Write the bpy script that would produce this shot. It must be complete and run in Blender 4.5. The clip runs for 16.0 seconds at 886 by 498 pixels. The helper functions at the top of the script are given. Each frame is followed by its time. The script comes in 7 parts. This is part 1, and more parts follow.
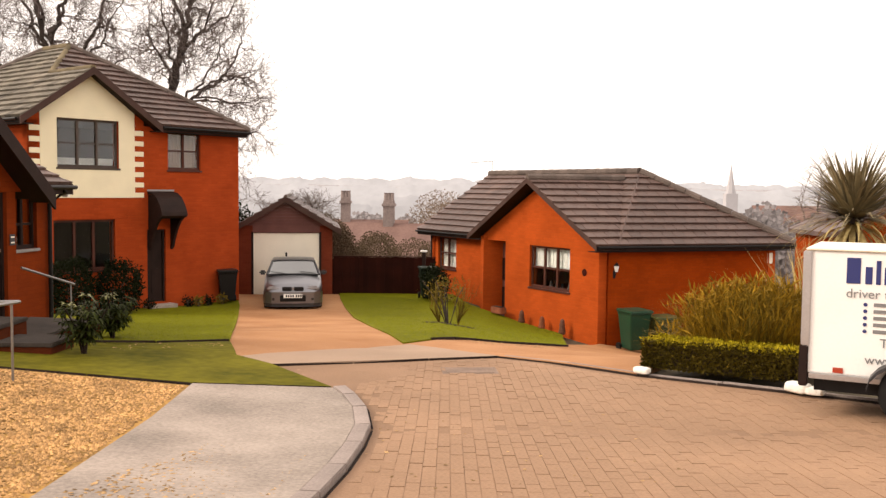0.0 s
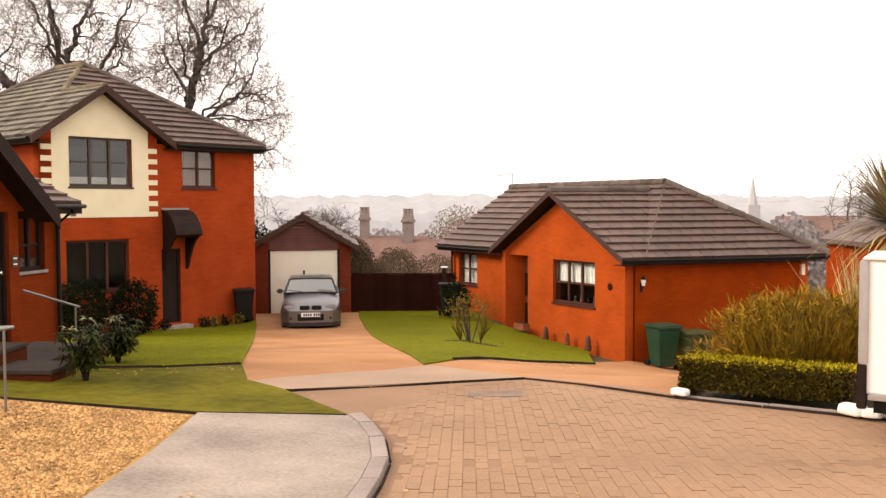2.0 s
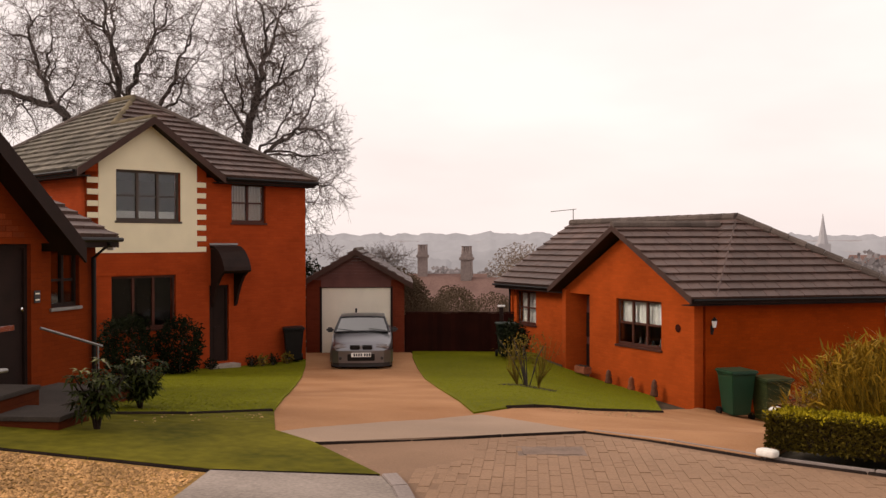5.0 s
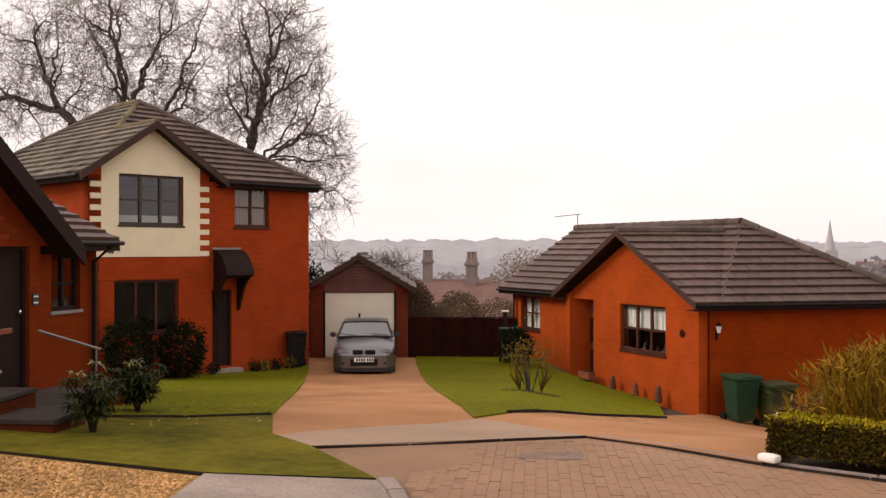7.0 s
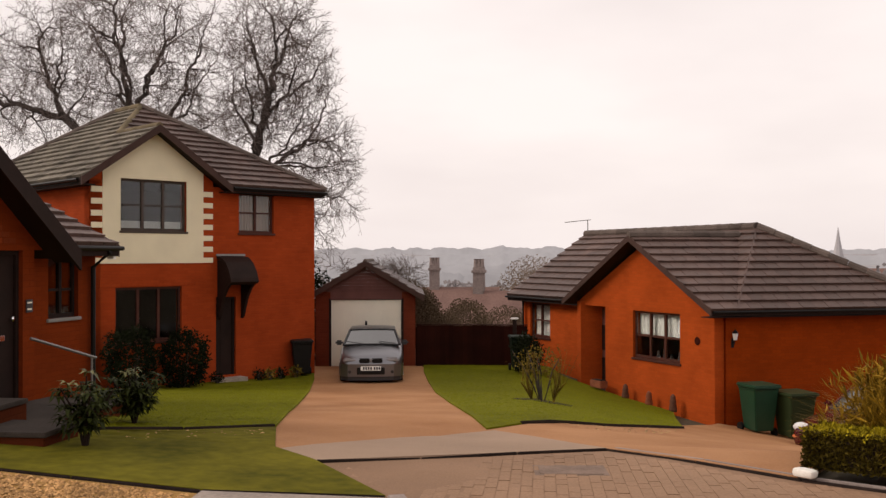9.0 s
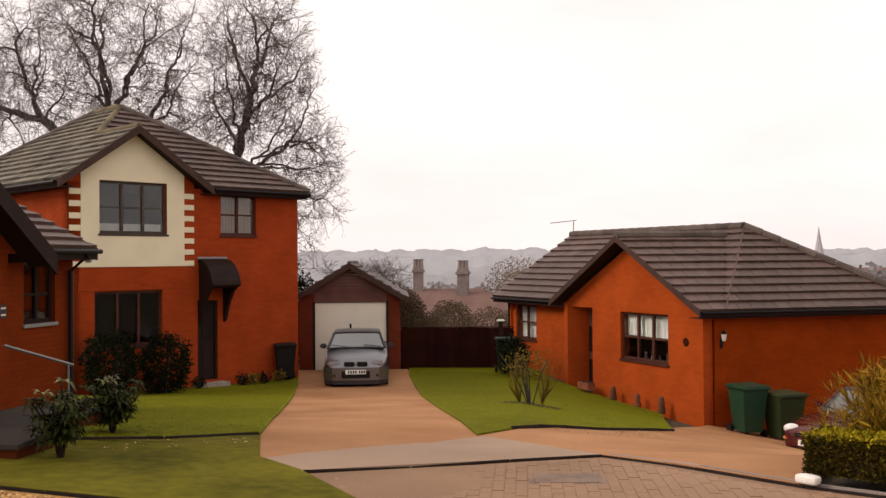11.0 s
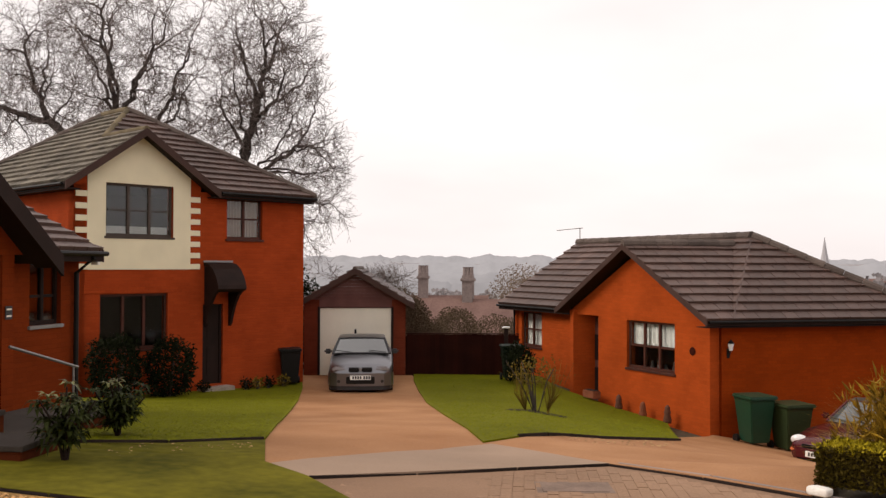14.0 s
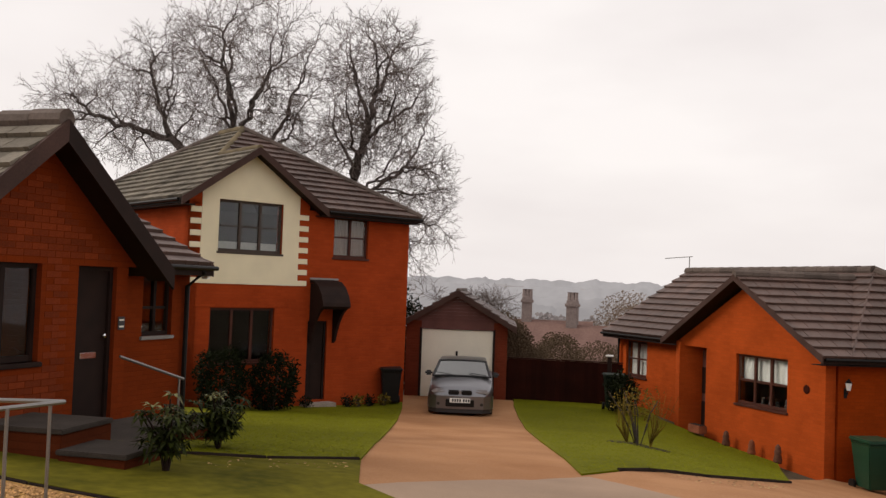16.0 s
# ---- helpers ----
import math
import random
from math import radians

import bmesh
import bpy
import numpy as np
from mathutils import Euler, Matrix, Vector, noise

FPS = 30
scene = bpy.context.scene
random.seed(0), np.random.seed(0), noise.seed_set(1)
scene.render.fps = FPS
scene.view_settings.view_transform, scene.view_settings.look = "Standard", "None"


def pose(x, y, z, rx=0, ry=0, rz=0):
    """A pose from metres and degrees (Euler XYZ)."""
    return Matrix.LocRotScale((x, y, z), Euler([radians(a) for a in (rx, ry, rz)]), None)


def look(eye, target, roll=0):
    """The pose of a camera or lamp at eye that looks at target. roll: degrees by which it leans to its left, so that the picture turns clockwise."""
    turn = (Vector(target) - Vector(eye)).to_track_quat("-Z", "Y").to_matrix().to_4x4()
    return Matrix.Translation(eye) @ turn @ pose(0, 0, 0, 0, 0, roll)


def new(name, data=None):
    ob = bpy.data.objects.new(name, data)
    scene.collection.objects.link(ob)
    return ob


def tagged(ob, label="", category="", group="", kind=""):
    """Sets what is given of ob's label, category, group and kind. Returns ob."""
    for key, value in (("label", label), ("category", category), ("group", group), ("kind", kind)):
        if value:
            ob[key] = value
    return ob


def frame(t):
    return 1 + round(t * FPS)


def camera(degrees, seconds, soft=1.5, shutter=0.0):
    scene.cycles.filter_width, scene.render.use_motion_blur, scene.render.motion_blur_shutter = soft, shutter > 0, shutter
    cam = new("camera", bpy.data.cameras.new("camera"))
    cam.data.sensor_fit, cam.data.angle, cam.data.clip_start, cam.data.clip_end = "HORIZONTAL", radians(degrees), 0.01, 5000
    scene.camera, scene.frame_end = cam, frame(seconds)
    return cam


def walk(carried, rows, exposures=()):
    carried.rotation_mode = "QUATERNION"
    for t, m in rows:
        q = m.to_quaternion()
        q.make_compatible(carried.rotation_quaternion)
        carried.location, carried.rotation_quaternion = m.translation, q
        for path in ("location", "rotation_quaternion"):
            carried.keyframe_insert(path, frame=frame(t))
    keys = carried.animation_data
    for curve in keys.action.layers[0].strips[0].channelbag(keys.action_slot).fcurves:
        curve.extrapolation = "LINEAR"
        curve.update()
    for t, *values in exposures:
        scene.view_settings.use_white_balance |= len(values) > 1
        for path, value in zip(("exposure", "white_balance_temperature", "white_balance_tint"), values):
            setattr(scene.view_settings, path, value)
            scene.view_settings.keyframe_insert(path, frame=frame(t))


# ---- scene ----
cam = camera(50.8, 16.0, soft=1.4)
# seconds, x, y, z, yaw, pitch, roll
PATH = [
    (0.0, 0.168, 0.158, 1.410, 0.363, -3.699, -0.623),
    (0.5, 0.133, 0.263, 1.401, 0.615, -3.489, -0.406),
    (1.0, 0.129, 0.409, 1.410, 0.956, -3.321, -0.121),
    (1.5, 0.151, 0.582, 1.397, 1.282, -3.058, 0.103),
    (2.0, 0.148, 0.838, 1.365, 1.545, -2.733, 0.256),
    (2.5, 0.117, 0.988, 1.364, 1.845, -2.336, 0.228),
    (3.0, 0.179, 1.238, 1.331, 2.454, -1.819, 0.144),
    (3.5, 0.168, 1.519, 1.308, 2.890, -1.323, 0.091),
    (4.0, 0.184, 1.853, 1.317, 4.256, -0.886, -0.118),
    (6.5, 0.287, 2.054, 1.238, 5.619, -0.112, 0.132),
    (7.0, 0.299, 2.086, 1.251, 5.668, 0.018, 0.042),
    (7.5, 0.265, 2.174, 1.232, 5.645, 0.348, 0.074),
    (8.0, 0.217, 2.316, 1.216, 5.655, 0.490, 0.045),
    (10.5, 0.144, 2.859, 1.168, 6.655, 0.552, 0.441),
    (11.0, 0.089, 2.893, 1.191, 4.980, 0.622, 0.472),
    (11.5, 0.065, 2.964, 1.204, 3.298, 0.730, 0.444),
    (12.0, 0.014, 2.983, 1.204, 2.377, 0.844, 0.344),
    (12.5, -0.032, 2.953, 1.198, 2.251, 0.827, 0.332),
    (13.0, -0.065, 2.941, 1.163, 2.896, 0.864, 0.253),
    (13.5, 0.001, 2.916, 1.181, 4.028, 0.896, 0.142),
    (14.0, 0.041, 2.955, 1.179, 5.255, 1.030, -0.147),
    (14.5, 0.119, 2.978, 1.164, 6.729, 1.217, -0.464),
    (15.0, 0.106, 2.999, 1.177, 8.202, 1.329, -0.962),
    (15.5, 0.069, 3.058, 1.159, 9.831, 1.516, -1.360),
    (16.0, 0.065, 3.079, 1.208, 11.679, 2.268, -2.075),
]
EXPOSURES = [(0.0, 0.69, 7500, 15), (2.4, 0.78, 7500, 16), (3.0, 0.36, 7500, 18), (3.5, 0.04, 7550, 21), (4.0, -0.21, 7400, 19), (6.5, 0.04, 7350, 21), (7.5, -0.12, 7200, 19), (8.0, -0.38, 7100, 17), (10.5, 0.08, 7250, 18), (11.5, -0.15, 7150, 17), (12.0, -0.14, 7150, 17), (12.5, -0.1, 7150, 17), (13.0, 0.14, 7150, 17), (13.5, 0.1, 7050, 16), (14.5, -0.26, 6950, 14), (15.0, -0.38, 6900, 13), (16.0, -0.25, 6900, 13)]
walk(cam, [(t, pose(x, y, z, 90 + pitch, roll, yaw)) for t, x, y, z, yaw, pitch, roll in PATH], EXPOSURES)

# ---- light: a bright overcast sky and a very soft sun ----
world = bpy.data.worlds.new("overcast_sky")
scene.world = world
world.use_nodes = True
wn, wl = world.node_tree.nodes, world.node_tree.links
sky = wn.new("ShaderNodeTexSky")
sky.sky_type = "NISHITA"
sky.sun_disc = False
sky.sun_elevation, sky.sun_rotation = radians(33), radians(264)
sky.dust_density, sky.air_density, sky.ozone_density = 6.0, 1.0, 1.0
wtc = wn.new("ShaderNodeTexCoord")
wmap = wn.new("ShaderNodeMapping")
wmap.inputs["Scale"].default_value = (1.0, 1.0, 3.0)
wl.new(wtc.outputs["Generated"], wmap.inputs["Vector"])
clouds = wn.new("ShaderNodeTexNoise")
clouds.inputs["Scale"].default_value = 1.6
clouds.inputs["Detail"].default_value = 5.0
wl.new(wmap.outputs["Vector"], clouds.inputs["Vector"])
cramp = wn.new("ShaderNodeValToRGB")
cramp.color_ramp.elements[0].position, cramp.color_ramp.elements[0].color = 0.3, (9.6, 9.3, 9.5, 1)
cramp.color_ramp.elements[1].position, cramp.color_ramp.elements[1].color = 0.7, (12.4, 12.3, 12.4, 1)
wl.new(clouds.outputs["Fac"], cramp.inputs["Fac"])
wmix = wn.new("ShaderNodeMix")
wmix.data_type = "RGBA"
wmix.inputs[0].default_value = 0.9
wl.new(sky.outputs["Color"], wmix.inputs[6])
wl.new(cramp.outputs["Color"], wmix.inputs[7])
wl.new(wmix.outputs[2], wn["Background"].inputs["Color"])
wn["Background"].inputs["Strength"].default_value = 0.1
sun = new("sun", bpy.data.lights.new("sun", "SUN"))
sun.data.energy, sun.data.angle, sun.data.color = 1.6, radians(20), (1.0, 0.95, 0.88)
sun.matrix_world = look((-20, -2, 30), (0, 0, 30 - 14))

# ---- materials ----
def mat(name, color, rough=0.8, vary=0.25, scale=6.0, fine=60.0, bump=0.15, metal=0.0, spec=0.5, tint=None, island=0.0, obj=0.0, stains=0.0):
    """Colour with variation at two scales and a fine relief; island, obj: variation from piece to piece."""
    if max(color) < 0.6 and not metal:
        color = [c * 0.79 for c in color]
        tint = tint and [c * 0.79 for c in tint]
    m = bpy.data.materials.new(name)
    m.use_nodes = True
    n, l = m.node_tree.nodes, m.node_tree.links
    p = n["Principled BSDF"]
    p.inputs["Roughness"].default_value, p.inputs["Metallic"].default_value = rough, metal
    p.inputs["Specular IOR Level"].default_value = spec if rough < 0.7 else min(spec, 0.2)
    tc = n.new("ShaderNodeTexCoord")
    big, small = n.new("ShaderNodeTexNoise"), n.new("ShaderNodeTexNoise")
    big.inputs["Scale"].default_value, small.inputs["Scale"].default_value = scale, fine
    big.inputs["Detail"].default_value, small.inputs["Detail"].default_value = 6, 4
    for t in (big, small):
        l.new(tc.outputs["Object"], t.inputs["Vector"])
    add = n.new("ShaderNodeMath")
    add.operation = "MULTIPLY_ADD"
    l.new(small.outputs["Fac"], add.inputs[0])
    add.inputs[1].default_value = 0.6
    l.new(big.outputs["Fac"], add.inputs[2])
    ramp = n.new("ShaderNodeValToRGB")
    e = ramp.color_ramp.elements
    c2 = tint or color
    e[0].position, e[0].color = 0.55, (*[c * (1 - vary) for c in color], 1)
    e[1].position, e[1].color = 1.0, (*[min(1, c * (1 + vary)) for c in c2], 1)
    l.new(add.outputs[0], ramp.inputs["Fac"])
    out = ramp.outputs["Color"]
    for amount, node, socket in ((island, "ShaderNodeNewGeometry", "Random Per Island"), (obj, "ShaderNodeObjectInfo", "Random")):
        if amount:
            g = n.new(node)
            mr = n.new("ShaderNodeMapRange")
            mr.inputs["To Min"].default_value, mr.inputs["To Max"].default_value = 1 - amount, 1 + amount
            l.new(g.outputs[socket], mr.inputs["Value"])
            mx = n.new("ShaderNodeMix")
            mx.data_type, mx.blend_type = "RGBA", "MULTIPLY"
            mx.inputs[0].default_value = 1.0
            l.new(out, mx.inputs[6])
            l.new(mr.outputs["Result"], mx.inputs[7])
            out = mx.outputs[2]
    l.new(out, p.inputs["Base Color"])
    if bump:
        b = n.new("ShaderNodeBump")
        b.inputs["Strength"].default_value, b.inputs["Distance"].default_value = bump, 0.02
        l.new(small.outputs["Fac"], b.inputs["Height"])
        l.new(b.outputs["Normal"], p.inputs["Normal"])
    return m


def brick_mat(name, color, dark, mortar):
    """Stretcher bond in metres over the wall's own coordinates (u along, v up)."""
    m = mat(name, color, 0.92, 0.16, 1.2, 40, 0.1, spec=0.06)
    n, l = m.node_tree.nodes, m.node_tree.links
    p = n["Principled BSDF"]
    uv = n.new("ShaderNodeUVMap")
    br = n.new("ShaderNodeTexBrick")
    br.inputs["Scale"].default_value = 1.0
    br.inputs["Brick Width"].default_value, br.inputs["Row Height"].default_value = 0.225, 0.075
    br.inputs["Mortar Size"].default_value, br.inputs["Mortar Smooth"].default_value = 0.005, 0.3
    br.inputs["Color1"].default_value, br.inputs["Color2"].default_value = (1.06, 1.05, 1.05, 1), (0.92, 0.9, 0.9, 1)
    br.inputs["Mortar"].default_value = (*mortar, 1)
    br.inputs["Bias"].default_value = 0.0
    l.new(uv.outputs["UV"], br.inputs["Vector"])
    old = p.inputs["Base Color"].links[0].from_socket
    mx = n.new("ShaderNodeMix")
    mx.data_type, mx.blend_type = "RGBA", "MULTIPLY"
    mx.inputs[0].default_value = 1.0
    l.new(old, mx.inputs[6])
    l.new(br.outputs["Color"], mx.inputs[7])
    l.new(mx.outputs[2], p.inputs["Base Color"])
    b = n.new("ShaderNodeBump")
    b.invert = True
    b.inputs["Strength"].default_value, b.inputs["Distance"].default_value = 0.6, 0.008
    l.new(br.outputs["Fac"], b.inputs["Height"])
    l.new(p.inputs["Normal"].links[0].from_socket, b.inputs["Normal"])
    l.new(b.outputs["Normal"], p.inputs["Normal"])
    return m


BRICK_HOUSE = brick_mat("deep_red_brick", (0.44, 0.066, 0.016), 0, (0.85, 0.95, 1.0))
BRICK_GARAGE = brick_mat("plum_red_brick", (0.2, 0.042, 0.02), 0, (0.9, 0.95, 1.0))
BRICK = brick_mat("orange_brick", (0.52, 0.088, 0.016), 0, (0.85, 0.95, 1.0))
# Neighbour's red brick, darkened: the dim light on it is put into the colour.
BRICK_DARK = brick_mat("dimmed_red_brick", (0.23, 0.037, 0.007), 0, (0.9, 0.95, 1.0))
# Step brick is near black: the unlit look of the steps is in its colour.
BRICK_STEP = brick_mat("shaded_step_brick", (0.1, 0.022, 0.007), 0, (0.9, 0.95, 1.0))
# Deeper copy of the orange brick, side wall's shade in its colour; reused far off.
BRICK_SIDE = brick_mat("side_shade_brick", (0.35, 0.05, 0.005), 0, (0.85, 0.95, 1.0))
RENDERED = mat("cream_render", (0.8, 0.72, 0.52), 0.9, 0.06, 1.5, 90, 0.2)
TILE = mat("grey_brown_tile", (0.108, 0.063, 0.05), 0.55, 0.3, 1.3, 30, 0.25, island=0.14, obj=0.14)
TILE_MOSS = mat("weathered_mossy_tile", (0.19, 0.165, 0.13), 0.85, 0.35, 1.0, 25, 0.3, island=0.3)
RIDGE = mat("ridge_tile", (0.13, 0.1, 0.085), 0.8, 0.3, 2, 30, 0.2, island=0.2)
RIDGE_MOSS = mat("mossy_ridge_tile", (0.16, 0.125, 0.075), 0.9, 0.35, 2, 30, 0.3, island=0.2)
BROWN = mat("dark_brown_stained_wood", (0.022, 0.01, 0.007), 0.7, 0.3, 3, 80, 0.1, spec=0.2)
FRAME = mat("brown_window_frame", (0.085, 0.06, 0.046), 0.6, 0.25, 3, 80, 0.1, spec=0.3)
FRAME_RED = mat("red_brown_window_frame", (0.09, 0.024, 0.013), 0.6, 0.25, 3, 80, 0.1, spec=0.3)
DRAPE = mat("beige_curtain", (0.55, 0.36, 0.27), 0.9, 0.1, 4, 60, 0.1)
FLASH = mat("lead_flashing", (0.3, 0.29, 0.28), 0.6, 0.2, 4, 40, 0.1)
BARGE = mat("brown_painted_bargeboard", (0.075, 0.04, 0.032), 0.7, 0.25, 2, 60, 0.1)
BOARD = mat("brown_boarding", (0.17, 0.07, 0.06), 0.7, 0.2, 2, 60, 0.15, island=0.08)
FENCE = mat("red_brown_fence_stain", (0.0294, 0.0063, 0.0035), 0.9, 0.35, 1.5, 40, 0.2, obj=0.2, spec=0.1)
BLACKP = mat("black_plastic", (0.012, 0.011, 0.011), 0.45, 0.2, 4, 50, 0.05, spec=0.2)
WHITEP = mat("cream_white_paint", (0.82, 0.77, 0.64), 0.5, 0.05, 1.5, 40, 0.04)
WHITE = mat("white_paint", (0.8, 0.79, 0.76), 0.45, 0.04, 1.5, 40, 0.03)
CURTAIN = mat("net_curtain", (0.75, 0.73, 0.68), 0.9, 0.08, 4, 60, 0.1)
GRASS = mat("lawn", (0.145, 0.152, 0.003), 0.95, 0.16, 0.35, 9, 0.15, tint=(0.17, 0.168, 0.004), spec=0.1)
GRASS_WORN = mat("worn_mossy_lawn", (0.092, 0.088, 0.003), 0.95, 0.3, 0.7, 7, 0.2, tint=(0.14, 0.12, 0.008), spec=0.1)
BLADE = mat("grass_blade", (0.165, 0.168, 0.004), 0.9, 0.15, 2, 20, 0.0, island=0.12, spec=0.1)
SOIL = mat("ground_soil", (0.1, 0.08, 0.05), 0.95, 0.4, 0.08, 3, 0.3)
# Fields greyed and lightened: the haze of distance sits in this colour.
FAR_HAZE = mat("haze_greyed_fields", (0.36, 0.34, 0.34), 0.95, 0.35, 0.02, 0.3, 0.0)
TARMAC = mat("pale_tarmac_footway", (0.41, 0.285, 0.2), 0.9, 0.15, 0.7, 60, 0.3)
DRIVE = mat("buff_gravel_drive", (0.42, 0.188, 0.078), 0.95, 0.14, 0.7, 45, 0.35, tint=(0.47, 0.24, 0.115))
CONC = mat("concrete_hardstanding", (0.35, 0.29, 0.245), 0.9, 0.34, 1.1, 30, 0.4)
KERB = mat("kerb_concrete", (0.33, 0.27, 0.24), 0.9, 0.25, 1.5, 50, 0.25, obj=0.12)
# Near-black brown for soil, boards and joints, and for shadowed gaps at kerbs.
DARKJ = mat("dark_soil_and_gap_shade", (0.035, 0.024, 0.02), 0.9, 0.3, 3, 40, 0.2, spec=0.1)
SAND = mat("joint_sand", (0.31, 0.187, 0.116), 0.95, 0.2, 0.6, 60, 0.2)
PAVER = mat("block_paver", (0.35, 0.212, 0.13), 0.88, 0.2, 0.45, 40, 0.25, island=0.035, obj=0.035)
GRAVEL = mat("ochre_gravel", (0.54, 0.31, 0.13), 0.9, 0.3, 2, 40, 0.2, island=0.45)
GRAVELBED = mat("gravel_bed", (0.38, 0.21, 0.06), 0.95, 0.4, 1.5, 18, 0.8)
LEAFDRY = mat("fallen_leaf", (0.4, 0.25, 0.12), 0.9, 0.3, 4, 40, 0.1, island=0.5)
BARK = mat("dark_bark", (0.085, 0.068, 0.06), 0.95, 0.35, 1.2, 12, 0.5)
TWIG = mat("bare_twigs", (0.2, 0.16, 0.145), 0.95, 0.3, 0.8, 10, 0.0)
LEAF_D = mat("dark_evergreen_leaf", (0.011, 0.015, 0.004), 0.8, 0.3, 3, 20, 0.0, island=0.4, spec=0.1)
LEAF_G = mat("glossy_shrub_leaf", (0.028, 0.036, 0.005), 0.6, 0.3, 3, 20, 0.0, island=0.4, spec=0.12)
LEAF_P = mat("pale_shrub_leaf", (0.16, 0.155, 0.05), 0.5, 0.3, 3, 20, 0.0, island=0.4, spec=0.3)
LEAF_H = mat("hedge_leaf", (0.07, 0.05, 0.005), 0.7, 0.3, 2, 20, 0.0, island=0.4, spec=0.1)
LEAF_HT = mat("hedge_top_leaf", (0.36, 0.28, 0.012), 0.7, 0.3, 2, 20, 0.0, island=0.35, spec=0.1)
LEAF_O = mat("ochre_grass_leaf", (0.32, 0.185, 0.014), 0.75, 0.3, 2, 15, 0.0, island=0.45)
LEAF_PALM = mat("cordyline_leaf", (0.25, 0.2, 0.11), 0.6, 0.3, 2, 15, 0.0, island=0.5)
LEAF_STRAW = mat("straw_leaf", (0.5, 0.38, 0.16), 0.7, 0.3, 2, 15, 0.0, island=0.4)
LEAF_B = mat("olive_brown_leaf", (0.17, 0.115, 0.012), 0.75, 0.3, 2, 15, 0.0, island=0.4)
SLAB = mat("dark_slab", (0.055, 0.043, 0.035), 0.9, 0.3, 2.5, 40, 0.2)
STONE = mat("white_stone", (0.8, 0.77, 0.7), 0.8, 0.12, 4, 40, 0.4)
STEEL = mat("galvanised_rail", (0.22, 0.209, 0.198), 0.35, 0.1, 4, 60, 0.02, metal=0.6)
BINGREEN = mat("green_bin_plastic", (0.012, 0.06, 0.03), 0.4, 0.15, 2, 50, 0.03)
BINDARK = mat("dark_green_bin_plastic", (0.006, 0.016, 0.008), 0.6, 0.15, 2, 50, 0.03, spec=0.2)
BINOLIVE = mat("dull_green_bin_plastic", (0.03, 0.05, 0.015), 0.5, 0.15, 2, 50, 0.03)
PLAQUE = mat("dark_glazed_plaque", (0.05, 0.009, 0.004), 0.9, 0.3, 8, 40, 0.1, spec=0.1)
TERRA = mat("terracotta", (0.3, 0.1, 0.05), 0.9, 0.3, 5, 40, 0.2)
FIGURE = mat("garden_figure_paint", (0.15, 0.065, 0.04), 0.8, 0.35, 12, 40, 0.1)
SILVER = mat("silver_car_paint", (0.2, 0.2, 0.212), 0.3, 0.05, 1, 200, 0.0, metal=0.85)
MAROON = mat("maroon_car_paint", (0.085, 0.009, 0.013), 0.2, 0.06, 1, 200, 0.0, metal=0.25)
TRIM = mat("dark_car_trim", (0.03, 0.03, 0.033), 0.5, 0.1, 3, 60, 0.03)
TYRE = mat("tyre_rubber", (0.018, 0.017, 0.017), 0.85, 0.2, 5, 60, 0.1)
ALLOY = mat("alloy_rim", (0.55, 0.55, 0.56), 0.3, 0.1, 4, 60, 0.02, metal=0.8)
CARGLASS = mat("car_window_glass", (0.09, 0.1, 0.1), 0.06, 0.1, 1, 20, 0.0, spec=1.0)
LAMPGLASS = mat("clear_lamp", (0.75, 0.75, 0.74), 0.08, 0.1, 8, 60, 0.0, spec=0.9)
HEADLAMP = mat("grey_headlamp_lens", (0.3, 0.3, 0.31), 0.12, 0.15, 9, 60, 0.0, spec=0.9)
WINDSCREEN = mat("sky_reflecting_windscreen", (0.06, 0.066, 0.063), 0.05, 0.1, 1, 20, 0.0, spec=1.0)
WINDSCREEN.node_tree.nodes["Principled BSDF"].inputs["IOR"].default_value = 1.75
AMBER = mat("amber_lens", (0.7, 0.2, 0.08), 0.2, 0.1, 8, 60, 0.0)
REDLENS = mat("red_lens", (0.45, 0.06, 0.03), 0.2, 0.1, 8, 60, 0.0)
CHROME = mat("chrome", (0.75, 0.75, 0.75), 0.15, 0.03, 4, 60, 0.0, metal=1.0)
PLATE = mat("number_plate_white", (0.8, 0.79, 0.74), 0.4, 0.03, 5, 60, 0.0)
INKBLUE = mat("navy_lettering", (0.02, 0.03, 0.16), 0.5, 0.05, 5, 60, 0.0)
INKGREY = mat("grey_lettering", (0.22, 0.22, 0.22), 0.6, 0.05, 5, 60, 0.0)
# Far things: haze is mixed into these base colours, there is no fog.
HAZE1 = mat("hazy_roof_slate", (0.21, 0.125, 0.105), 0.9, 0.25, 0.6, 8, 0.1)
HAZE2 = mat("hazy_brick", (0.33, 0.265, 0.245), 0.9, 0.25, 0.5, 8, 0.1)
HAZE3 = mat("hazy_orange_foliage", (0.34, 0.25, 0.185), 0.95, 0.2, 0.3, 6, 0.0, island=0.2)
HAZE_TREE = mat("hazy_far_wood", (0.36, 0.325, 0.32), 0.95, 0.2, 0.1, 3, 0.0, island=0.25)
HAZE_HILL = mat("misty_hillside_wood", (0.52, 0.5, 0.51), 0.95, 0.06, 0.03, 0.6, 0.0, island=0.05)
COVER = mat("dusty_iron_cover", (0.24, 0.165, 0.125), 0.85, 0.25, 4, 40, 0.3)
IRON = mat("cast_iron", (0.12, 0.09, 0.08), 0.7, 0.3, 4, 40, 0.2)
GLASS = bpy.data.materials.new("window_glass")
GLASS.use_nodes = True
_p = GLASS.node_tree.nodes["Principled BSDF"]
